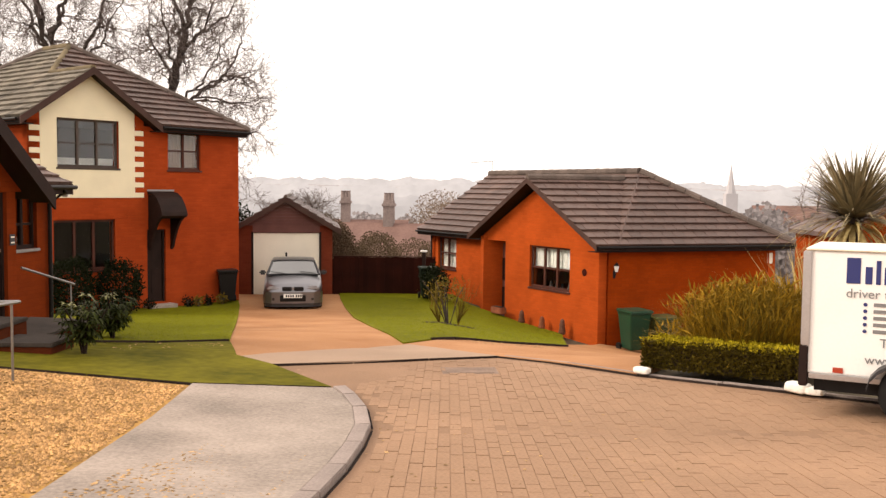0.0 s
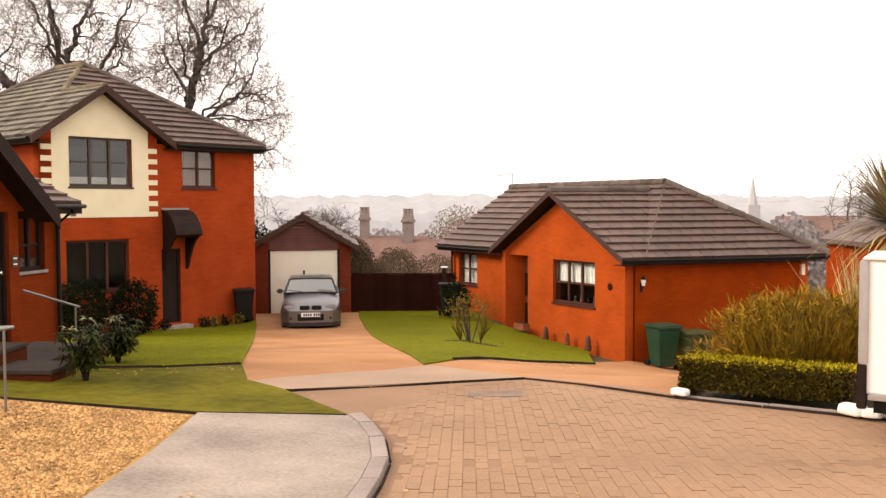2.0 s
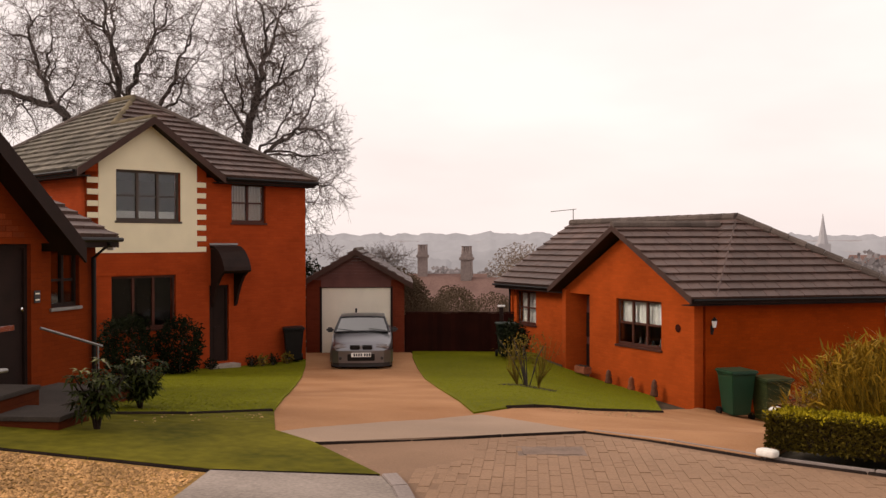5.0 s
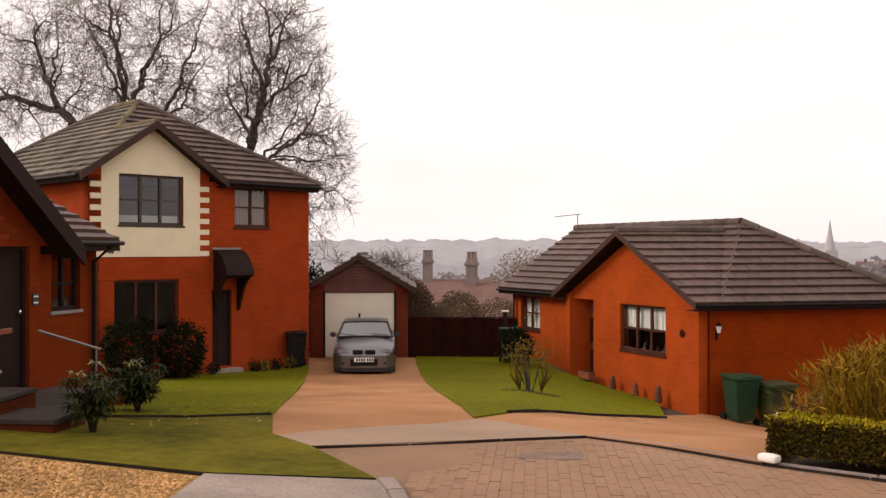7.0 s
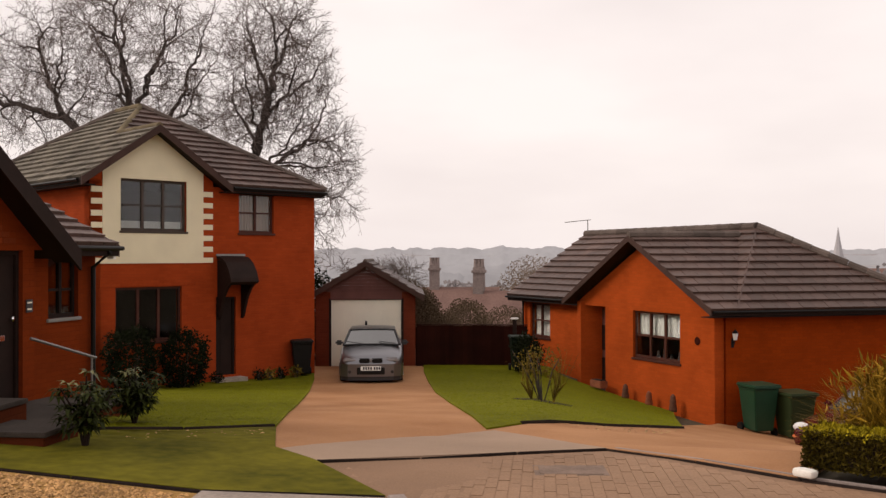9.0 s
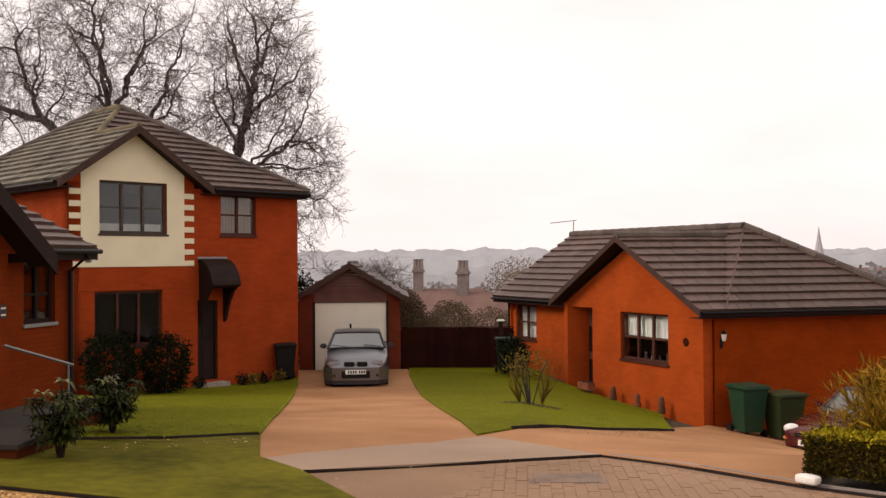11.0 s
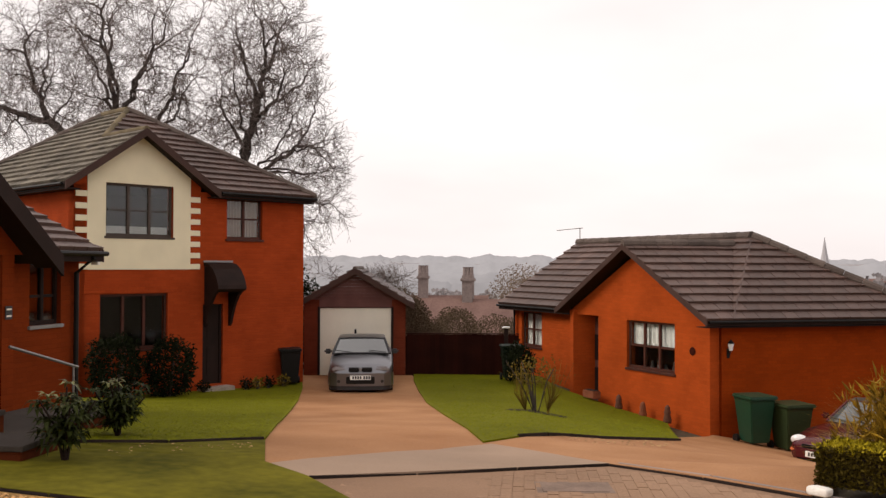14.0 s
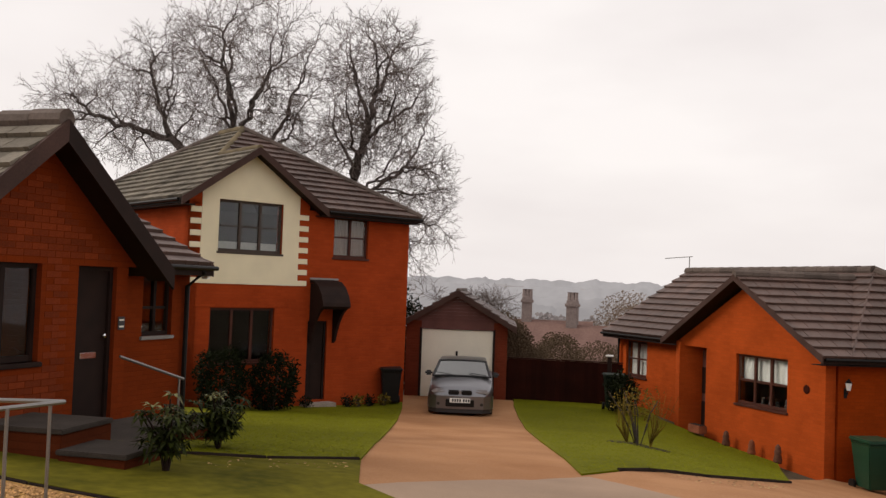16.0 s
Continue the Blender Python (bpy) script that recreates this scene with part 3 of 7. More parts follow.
# ---- the two-storey house ----
HZ = -2.12
house = thing("house", -6.24, 28.6, HZ, 52, "two-storey orange brick house with cream rendered gable and tiled roof", "house")
W0, EV = -6.62, 5.16               # left end of the front, eaves height above its floor
hz = lambda z: z - HZ
hw = (-5.85, -4.08, 3.98, 5.24)
sw = (-2.52, -1.4, 3.98, 5.06)
gw = (-5.97, -4.21, hz(-0.85), 2.61)
hd = (-3.22, -2.62, 0.25, 2.3)
BAY = 5.3
part("wall", wall_mesh(B(), W0, -3.3, -0.4, BAY, (hw, gw)), BRICK_HOUSE, house)
part("wall", wall_mesh(B(), -3.3, 0, -0.4, EV, (sw, hd)), BRICK_HOUSE, house)
part("wall", wall_mesh(B(), 0, 8, -0.4, EV, (), m=Matrix.Translation((W0, 8, 0)) @ RX(-90)), BRICK_HOUSE, house)
part("wall", wall_mesh(B(), 0.28, 8, -0.4, EV, (), m=Matrix.Translation((0, 0, 0)) @ RX(90)), BRICK_HOUSE, house)
part("wall", wall_mesh(B(), 0.3, 6.3, -0.4, EV, (), m=Matrix.Translation((0, 8, 0)) @ RX(180)), BRICK_HOUSE, house)
# Floor and cross wall added behind the windows, coloured dark as unlit rooms.
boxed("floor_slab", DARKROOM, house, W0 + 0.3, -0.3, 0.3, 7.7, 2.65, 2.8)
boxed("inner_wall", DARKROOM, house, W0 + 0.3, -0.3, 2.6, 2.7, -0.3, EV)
# cream render on the gable bay with toothed quoins
bm = B()
pz0 = 3.19
rm = Matrix.Translation((0, -0.022, 0))
wall_mesh(bm, -6.3, -3.6, pz0, EV + 0.38, (hw,), 0.02, rm)
prism(bm, [(-6.3, -0.022, EV + 0.38), (-3.6, -0.022, EV + 0.38), (-3.98, -0.022, EV + 0.62), (-5.0, -0.022, EV + 1.32), (-5.95, -0.022, EV + 0.7)], (0, 0.02, 0))
part("render_panel", bm, RENDERED, house, "smooth cream render")
bm = prism(B(), [(W0 + 0.05, 0.0, BAY), (-3.3, 0.0, BAY), (-5.0, 0.0, EV + 1.3)], (0, 0.2, 0))
part("gable", bm, BRICK_HOUSE, house)
qh = (EV - pz0) / 14
for k in range(0, 14, 2):
    for a, b in ((-6.58, -6.302), (-3.598, -3.32)):
        boxed("quoin", RENDERED, house, a, b, -0.024, 0.01, pz0 + k * qh + 0.003, pz0 + (k + 1) * qh - 0.003, bevel=0.004)
window(house, Matrix(), *hw, lights=3, transom=0.5, blind=0.25, frame_mat=FRAME)
window(house, Matrix(), *sw, lights=2, transom=0.5, curtain=0.95, frame_mat=FRAME_RED, fabric=DRAPE)
window(house, Matrix(), *gw, lights=3, transom=0, blind=0, frame_mat=FRAME_RED)
boxed("lintel", BRICK_HOUSE, house, W0 + 0.25, -3.75, -0.012, 0.02, hz(0.49) + 0.02, hz(0.49) + 0.22)
door = boxed("front_door", BROWN, house, hd[0] + 0.06, hd[1] - 0.06, 0.1, 0.15, hd[2], hd[3] - 0.06, bevel=0.006)
boxed("door_frame", BROWN, door, hd[0], hd[0] + 0.06, 0.06, 0.16, hd[2], hd[3])
boxed("door_frame", BROWN, door, hd[1] - 0.06, hd[1], 0.06, 0.16, hd[2], hd[3])
boxed("door_frame", BROWN, door, hd[0] + 0.06, hd[1] - 0.06, 0.06, 0.16, hd[3] - 0.06, hd[3])
for z in (0.45, 1.35):
    boxed("door_panel", BROWN, door, hd[0] + 0.18, hd[1] - 0.18, 0.085, 0.1, z + 0.05, z + 0.75, bevel=0.01)
boxed("doorstep", CONC, house, hd[0] - 0.15, hd[1] + 0.15, -0.35, 0.05, -0.1, 0.2, bevel=0.01)
# curved canopy with closed timber cheeks over the door
cx0, cx1 = -3.2, -2.36
arch = [(0.0, 3.36), (-0.22, 3.33), (-0.42, 3.2), (-0.57, 3.0), (-0.66, 2.8), (-0.68, 2.7)]
canopy = part("canopy", prism(B(), [(cx0, y_, z_) for y_, z_ in arch] + [(cx0, y_ + 0.06, z_ - 0.05) for y_, z_ in arch[:0:-1]] + [(cx0, 0.0, 3.28)], (cx1 - cx0, 0, 0)), BROWN, house, "dark curved door canopy")
boxed("flashing", FLASH, canopy, cx0 - 0.02, cx1 + 0.02, -0.04, 0.0, 3.365, 3.42, bevel=0.008, label="grey lead flashing")
cheek = [(0.0, 3.27), (-0.2, 3.24), (-0.38, 3.13), (-0.5, 2.97), (-0.58, 2.8), (-0.6, 2.66), (-0.42, 2.52), (-0.27, 2.3), (-0.15, 2.02), (-0.08, 1.8), (0.0, 1.72)]
for s_ in (cx0 + 0.02, cx1 - 0.1):
    part("bracket", prism(B(), [(s_, y_, z_) for y_, z_ in cheek], (0.08, 0, 0)), BROWN, canopy)
boxed("ceiling_board", BROWN, canopy, cx0 + 0.1, cx1 - 0.1, -0.55, 0.0, 2.62, 2.66)
# roof
ez = EV + 0.02
pk, ER = 0.705, 0.15
hx = lambda s: ez + pk * (s + 6.95)
A1, A2 = (-3.56, 3.3, hx(-3.56)), (-3.56, 4.7, hx(-3.56))
GX, VR = -5.0, -2.98
gz_ = hx(GX)
gy_ = -0.35 + 3.65 * (gz_ - ez) / (A1[2] - ez)
GA, GBk = (GX, -0.35, gz_), (GX, gy_, gz_)
roof_plane(house, [(-6.95, 8.35, ez), (-6.95, -0.35, ez), GA, GBk, A1, A2], TILE_MOSS)
roof_plane(house, [(VR, -0.35, ez), (ER, -0.35, ez), A1, GBk], TILE)
bm = prism(B(), [GA, GBk, (VR, -0.35, ez)], (0, 0, -0.12))
grf = part("gable_roof", bm, BROWN, house)
gn = Vector((gz_ - ez, 0, VR - GX)).normalized()
verts, faces = [], []
for r in range(9):
    for k in range(8):
        s0, s1 = 1 - r / 9, 1 - (r + 1) / 9 - 0.02
        y0, y1 = -0.35 + k * 0.33, -0.35 + (k + 1) * 0.33 - 0.01
        lim = -0.35 + (gy_ + 0.35) * (1 - (s0 + s1) / 2)
        if y0 > lim:
            continue
        y1 = min(y1, lim)
        b = len(verts)
        for s, lift in ((s0, 0.05), (s1, 0.015)):
            x, z = GX + (VR - GX) * s, gz_ + (ez - gz_) * s
            verts += [(x + gn.x * lift, y0, z + gn.z * lift), (x + gn.x * lift, y1, z + gn.z * lift)]
        x, z = GX + (VR - GX) * s0, gz_ + (ez - gz_) * s0
        verts += [(x, y0, z), (x, y1, z)]
        faces += [(b, b + 1, b + 3, b + 2), (b + 4, b + 5, b + 1, b), (b, b + 2, b + 4), (b + 1, b + 5, b + 3)]
raw("tiles", verts, faces, TILE, grf)["kind"] = "stuff"
roof_plane(house, [(ER, -0.35, ez), (ER, 8.35, ez), A2, A1], TILE)
roof_plane(house, [(ER, 8.35, ez), (-6.95, 8.35, ez), A2], TILE)
for a, b, mm in ((A1, (ER, -0.35, ez), RIDGE), (A1, A2, RIDGE_MOSS), (A2, (-6.95, 8.35, ez), RIDGE), (A2, (ER, 8.35, ez), RIDGE)):
    ridge(house, Vector(a) + Vector((0, 0, 0.02)), Vector(b) + Vector((0, 0, 0.02)), mm, 0.1)
ridge(house, Vector(GA), Vector(GBk), RIDGE_MOSS, 0.08)
ridge(house, Vector(GBk), Vector(A1), RIDGE_MOSS, 0.08)
fascia(house, (VR, -0.33, ez), (ER - 0.02, -0.33, ez))
fascia(house, (-6.93, -0.33, ez), (-6.93, 8.3, ez))
fascia(house, (ER - 0.02, -0.33, ez), (ER - 0.02, 8.3, ez))
bm = B()
box(bm, VR - 0.13, ER - 0.03, -0.32, 0.0, ez - 0.17, ez - 0.14)
box(bm, -6.92, W0, -0.32, 8.3, ez - 0.17, ez - 0.14)
part("soffit", bm, BROWN, house)
fascia(house, (-6.98, -0.36, ez), (GX, -0.36, gz_ + 0.02), 0.19, name="bargeboard")
fascia(house, (GX, -0.36, gz_ + 0.02), (VR + 0.05, -0.36, ez), 0.19, name="bargeboard")
for a, b in (((-6.93, ez - 0.12), (GX, gz_ - 0.1)), ((GX, gz_ - 0.1), (VR, ez - 0.12))):
    part("verge_soffit", prism(B(), [(a[0], -0.34, a[1]), (b[0], -0.34, b[1]), (b[0], -0.03, b[1]), (a[0], -0.03, a[1])], (0, 0, -0.02)), BROWN, house)
gutter(house, (VR + 0.05, -0.4, ez - 0.05), (ER, -0.4, ez - 0.05))
gutter(house, (-7.0, -0.2, ez - 0.05), (-7.0, 8.3, ez - 0.05))

# ---- garage ----
GZ = -2.15
garage = thing("garage", -6.19, 30.5, GZ, 8, "small red brick garage with brown boarded gable and white door", "garage")
part("wall", wall_mesh(B(), -0.48, 2.56, -0.3, 2.3, ((0, 2.13, -0.3, 2.07),)), BRICK_GARAGE, garage)
part("wall", wall_mesh(B(), 0.28, 5.5, -0.3, 2.3, (), m=Matrix.Translation((2.56, 0, 0)) @ RX(90)), BRICK_GARAGE, garage)
part("wall", wall_mesh(B(), 0, 5.2, -0.3, 2.3, (), m=Matrix.Translation((-0.48, 5.5, 0)) @ RX(-90)), BRICK_GARAGE, garage)
part("wall", wall_mesh(B(), 0, 3.04, -0.3, 2.3, (), m=Matrix.Translation((2.56, 5.5, 0)) @ RX(180)), BRICK_GARAGE, garage)
for i in range(9):
    z0 = 2.3 + i * 0.1
    hwid = 1.62 * (1 - (z0 - 2.25) / 1.0)
    if hwid > 0.05:
        part("gable_board", prism(B(), [(1.04 - hwid, -0.01, z0), (1.04 + hwid, -0.01, z0), (1.04 + hwid - 0.16, -0.01, z0 + 0.097), (1.04 - hwid + 0.16, -0.01, z0 + 0.097)] if hwid > 0.17 else [(1.04 - hwid, -0.01, z0), (1.04 + hwid, -0.01, z0), (1.04, -0.01, z0 + 0.09)], (0, 0.06, 0)), BOARD, garage)
boxed("lintel", BOARD, garage, -0.02, 2.15, -0.02, 0.1, 2.07, 2.3)
for a, b in ((-0.07, 0.0), (2.13, 2.2)):
    boxed("door_post", BROWN, garage, a, b, -0.015, 0.05, -0.1, 2.1)
gdoor = boxed("up_and_over_door", WHITEP, garage, 0.0, 2.13, 0.04, 0.08, 0.03, 2.05, label="cream-white panelled garage door")
for i in range(11):
    boxed("rib", WHITEP, gdoor, 0.06 + i * 0.185, 0.22 + i * 0.185, 0.03, 0.041, 0.1, 1.98, bevel=0.005)
boxed("handle", BLACKP, gdoor, 1.03, 1.09, -0.01, 0.03, 1.28, 1.42, bevel=0.01)
gaz = 3.22
roof_plane(garage, [(-0.72, 5.7, 2.16), (-0.72, -0.25, 2.16), (1.04, -0.25, gaz), (1.04, 5.7, gaz)], TILE)
roof_plane(garage, [(2.8, -0.25, 2.16), (2.8, 5.7, 2.16), (1.04, 5.7, gaz), (1.04, -0.25, gaz)], TILE)
ridge(garage, (1.04, -0.25, gaz + 0.02), (1.04, 5.7, gaz + 0.02), RIDGE, 0.065)
fascia(garage, (-0.75, -0.26, 2.18), (1.04, -0.26, gaz + 0.02), 0.17, name="bargeboard")
fascia(garage, (1.04, -0.26, gaz + 0.02), (2.83, -0.26, 2.18), 0.17, name="bargeboard")

# ---- the bungalow, its front and side not quite square to one another ----
BX, BY, BZ = 4.11, 24.5, -2.55
fS = Vector((math.cos(radians(18)), math.sin(radians(18)), 0))
fF = Vector((-math.cos(radians(58)), math.sin(radians(58)), 0))
bung = thing("bungalow", BX, BY, BZ, 0, "orange brick bungalow with a front gable and brown tiled roof", "bungalow")
q = lambda a, b, z: fS * a + fF * b + Vector((0, 0, z - BZ))
F0 = Matrix.Translation(q(0, 5.45, BZ)) @ RX(-58)            # gable front, along from its far end
F1 = Matrix.Translation(q(0.65, 9.75, BZ)) @ RX(-58)         # recessed front
S0 = Matrix.Translation(q(0, 0, BZ)) @ RX(18)                # side wall
bz = lambda z: z - BZ
EB = bz(-0.03)
bwin = (5.45 - 3.0, 5.45 - 1.18, bz(-1.38), bz(-0.18))
bdoor = (5.45 - 5.25, 5.45 - 4.2, 0.0, bz(-0.14))
lwin = (9.75 - 9.26, 9.75 - 8.1, bz(-1.32), bz(-0.25))
part("wall", wall_mesh(B(), 0, 5.45, -0.5, EB, (bwin, bdoor), m=F0), BRICK, bung)
part("gable", prism(B(), [q(0, -0.02, -0.03), q(0, 5.45, -0.03), q(0, 2.72, 1.44)], fS * 0.25), BRICK, bung)
part("wall", wall_mesh(B(), 0, 4.25, -0.5, EB, (lwin,), m=F1), BRICK, bung)
# Side wall turned from the sun: its shade comes with the darker brick.
part("wall", wall_mesh(B(), 0.29, 5.45, -0.5, EB, (), m=S0), BRICK_SIDE, bung)
part("wall", wall_mesh(B(), 0, 0.7, -0.5, EB, (), m=Matrix.Translation(q(0.65, 5.45, BZ)) @ RX(198)), BRICK, bung)
part("wall", wall_mesh(B(), 0, 9.7, -0.5, EB, (), m=Matrix.Translation(q(5.45, 0, BZ)) @ RX(122)), BRICK, bung)
part("wall", wall_mesh(B(), 0, 4.8, -0.5, EB, (), m=Matrix.Translation(q(5.45, 9.75, BZ)) @ RX(198)), BRICK, bung)
window(bung, F0, *bwin, lights=3, transom=0.48, curtain=0.5, frame_mat=FRAME_RED)
window(bung, F1, *lwin, lights=2, transom=0.5, curtain=0.95, frame_mat=FRAME_RED)
# ornaments behind the glass
for s, h, r in ((0.75, 0.22, 0.06), (1.0, 0.3, 0.05), (1.25, 0.18, 0.07), (1.55, 0.26, 0.05)):
    v = thing("ornament", *(Vector((BX, BY, BZ)) + F0 @ Vector((bwin[0] + s, 0.22, bwin[2] + 0.0))), 0, "small pale ornament on the window ledge", "ornament", "ornaments on the ledge")
    part("body", lathe(B(), [(r * 0.7, 0), (r, h * 0.3), (r * 0.5, h * 0.6), (r * 0.6, h * 0.8), (r * 0.3, h)], 12), IRON, v, smooth=True)
boxed("window_ledge", WHITE, bung, bwin[0] - 0.05, bwin[1] + 0.05, 0.14, 0.4, bwin[2] - 0.04, bwin[2], m=F0)
# the open porch with the door at its back
bm = B()
box(bm, bdoor[0] - 0.05, bdoor[1] + 0.05, 1.0, 1.06, -0.1, EB)
bmesh.ops.transform(bm, matrix=F0, verts=bm.verts)
part("porch_back", bm, BRICK_SIDE, bung)
part("porch_side", box(B(), bdoor[1] + 0.02, bdoor[1] + 0.1, 0.28, 1.0, -0.1, EB, m=F0), BRICK, bung)
dr = boxed("front_door", BOARD, bung, bdoor[0] + 0.06, bdoor[1] - 0.35, 0.5, 0.56, 0.02, bdoor[3] - 0.1, m=F0, bevel=0.01)
for z in (0.25, 1.15):
    boxed("door_panel", BROWN, dr, bdoor[0] + 0.15, bdoor[1] - 0.45, 0.49, 0.51, z, z + 0.7, m=F0, bevel=0.01)
# White panel puts the brightness on the porch's right into colour.
boxed("pale_panel", WHITE, bung, bdoor[1] - 0.33, bdoor[1] - 0.05, 0.5, 0.54, 0.75, bdoor[3] - 0.1, m=F0)
boxed("doorstep", TERRA, bung, bdoor[0], bdoor[1], -0.1, 0.3, -0.2, 0.0, m=F0, bevel=0.01)
# roof
e0 = -0.03
pm, pg = 0.72, 0.58
za = e0 + pm * 2.72
zg = e0 + pg * 3.0
am = 3.02
va = 0.3 + (zg - e0) / pm
R2, R1 = q(am, 2.37, za), q(am, 10.05, za)
GF, GB = q(-0.35, 2.65, zg), q(va, 2.65, zg)
roof_plane(bung, [q(-0.35, -0.35, e0), q(0.3, -0.35, e0), GB, GF], TILE, row=0.349)
roof_plane(bung, [q(0.3, 5.65, e0), q(-0.35, 5.65, e0), GF, GB], TILE)
roof_plane(bung, [q(0.3, 10.05, e0), q(0.3, 5.65, e0), GB, R2, R1], TILE, pieces=80)
roof_plane(bung, [q(0.3, -0.35, e0), q(5.75, -0.35, e0), R2], TILE, pieces=300)
seam = q(0.3, -0.35, e0)
level = (R2 - seam).cross(GB - seam).cross(Vector((0, 0, 1))).normalized()
level = level if level.dot(fS) > 0 else -level
roof_plane(bung, [seam, seam + level * 0.01, R2, GB], TILE)
part("hip_strip", tube(B(), [seam + Vector((0, 0, 0.02)), R2 + Vector((0, 0, 0.02))], 0.03, 6), TILE, bung)
roof_plane(bung, [q(5.75, -0.35, e0), q(5.75, 10.05, e0), R1, R2], TILE)
part("gable", prism(B(), [q(0.7, 9.73, e0), q(5.4, 9.73, e0), q(am, 9.73, za - 0.1)], fF * -0.25), BRICK, bung)
up2 = Vector((0, 0, 0.03))
ridge(bung, R1 + up2, R2 + up2, RIDGE)
ridge(bung, GF + up2, GB + up2, RIDGE)
ridge(bung, R2 + up2, q(5.75, -0.35, e0) + up2, RIDGE)
fascia(bung, q(-0.36, -0.38, e0 + 0.03), GF + Vector((0, 0, 0.03)), 0.15, name="bargeboard")
fascia(bung, GF + Vector((0, 0, 0.03)), q(-0.36, 5.68, e0 + 0.03), 0.15, name="bargeboard")
fascia(bung, q(-0.36, -0.33, e0), q(5.75, -0.33, e0), 0.12)
fascia(bung, q(0.32, 5.6, e0), q(0.32, 10.05, e0), 0.17)
part("soffit", prism(B(), [q(-0.33, -0.32, e0 - 0.14), q(5.72, -0.32, e0 - 0.14), q(5.72, 0, e0 - 0.14), q(-0.33, 0, e0 - 0.14)], (0, 0, -0.02)), BROWN, bung)
part("soffit", prism(B(), [q(0.33, 5.4, e0 - 0.14), q(0.33, 10.0, e0 - 0.14), q(0.66, 10.0, e0 - 0.14), q(0.66, 5.4, e0 - 0.14)], (0, 0, -0.02)), BROWN, bung)
gutter(bung, q(-0.3, -0.38, e0 - 0.03), q(5.75, -0.38, e0 - 0.03), 0.035)
gutter(bung, q(0.25, 5.6, e0 - 0.05), q(0.25, 10.05, e0 - 0.05))
part("downpipe", tube(B(), [q(0.25, 5.5, e0 - 0.1), q(0.6, 5.5, e0 - 0.4), q(0.6, 5.5, BZ)], 0.035, 8), BLACKP, bung)
part("downpipe", tube(B(), [q(0.58, 9.6, e0 - 0.1), q(0.6, 9.6, e0 - 0.4), q(0.6, 9.6, BZ)], 0.035, 8), BLACKP, bung)

# fence between garage and bungalow
fen = thing("fence", -3.62, 30.95, -2.55, math.degrees(math.atan2(0.1, 3.3)), "tall red-brown close-boarded timber fence", "fence")
for i in range(24):
    boxed("board", FENCE, fen, i * 0.14, i * 0.14 + 0.152, 0.0 if i % 2 else 0.022, 0.02 if i % 2 else 0.04, 0, 1.66 + random.uniform(-0.008, 0.008))
for i in range(3):
    boxed("post", FENCE, fen, i * 1.65 - 0.05, i * 1.65 + 0.05, 0.042, 0.14, -0.2, 1.6)
boxed("capping", FENCE, fen, -0.02, 3.38, -0.02, 0.07, 1.672, 1.7)

# ---- the neighbouring house with the ramp ----
NZ = -0.66
near = thing("neighbour_bungalow", -6.12, 13.4, NZ, 80, "red brick bungalow with front gable, dark door and tiled roof", "bungalow")
nz = lambda z: z - NZ
NE = nz(1.3)
nwin = (-2.15, -1.19, 0.88, 1.955)
ndoor = (-0.64, 0.0, 0.0, 1.95)
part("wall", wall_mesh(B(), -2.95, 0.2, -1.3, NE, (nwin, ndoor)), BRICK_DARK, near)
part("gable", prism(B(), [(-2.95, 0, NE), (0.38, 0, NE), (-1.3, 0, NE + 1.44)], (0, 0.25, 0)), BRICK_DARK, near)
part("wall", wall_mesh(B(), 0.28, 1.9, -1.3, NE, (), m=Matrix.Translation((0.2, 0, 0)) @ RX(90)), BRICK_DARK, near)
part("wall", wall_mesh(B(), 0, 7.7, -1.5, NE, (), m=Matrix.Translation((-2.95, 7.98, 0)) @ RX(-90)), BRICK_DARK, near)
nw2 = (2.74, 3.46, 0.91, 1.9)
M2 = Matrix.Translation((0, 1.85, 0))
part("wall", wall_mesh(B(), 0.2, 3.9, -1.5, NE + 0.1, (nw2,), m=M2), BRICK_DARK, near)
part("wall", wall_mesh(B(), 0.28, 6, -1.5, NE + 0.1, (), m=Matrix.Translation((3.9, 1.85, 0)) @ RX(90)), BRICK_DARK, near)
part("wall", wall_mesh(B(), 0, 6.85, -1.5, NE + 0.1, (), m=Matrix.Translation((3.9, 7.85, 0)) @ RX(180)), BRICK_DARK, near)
window(near, Matrix(), *nwin, lights=2, transom=0)
window(near, M2, *nw2, lights=2, transom=0.45, curtain=0.0, sill=FLASH)
nd = boxed("front_door", BROWN, near, ndoor[0] + 0.05, ndoor[1] - 0.05, 0.1, 0.15, ndoor[2] + 0.02, ndoor[3] - 0.05)
for a, b in ((ndoor[0], ndoor[0] + 0.05), (ndoor[1] - 0.05, ndoor[1])):
    boxed("door_frame", BROWN, nd, a, b, 0.06, 0.16, 0, ndoor[3])
boxed("door_frame", BROWN, nd, ndoor[0] + 0.05, ndoor[1] - 0.05, 0.06, 0.16, ndoor[3] - 0.05, ndoor[3])
boxed("letter_box", CHROME, nd, -0.46, -0.2, 0.085, 0.1, 0.86, 0.93, bevel=0.006, label="chrome letter plate")
part("knob", lathe(B(), [(0.01, 0), (0.03, 0.02), (0.028, 0.05), (0.01, 0.06)], 12, m=Matrix.Translation((-0.1, 0.1, 1.12)) @ pose(0, 0, 0, 90, 0, 0)), CHROME, nd)
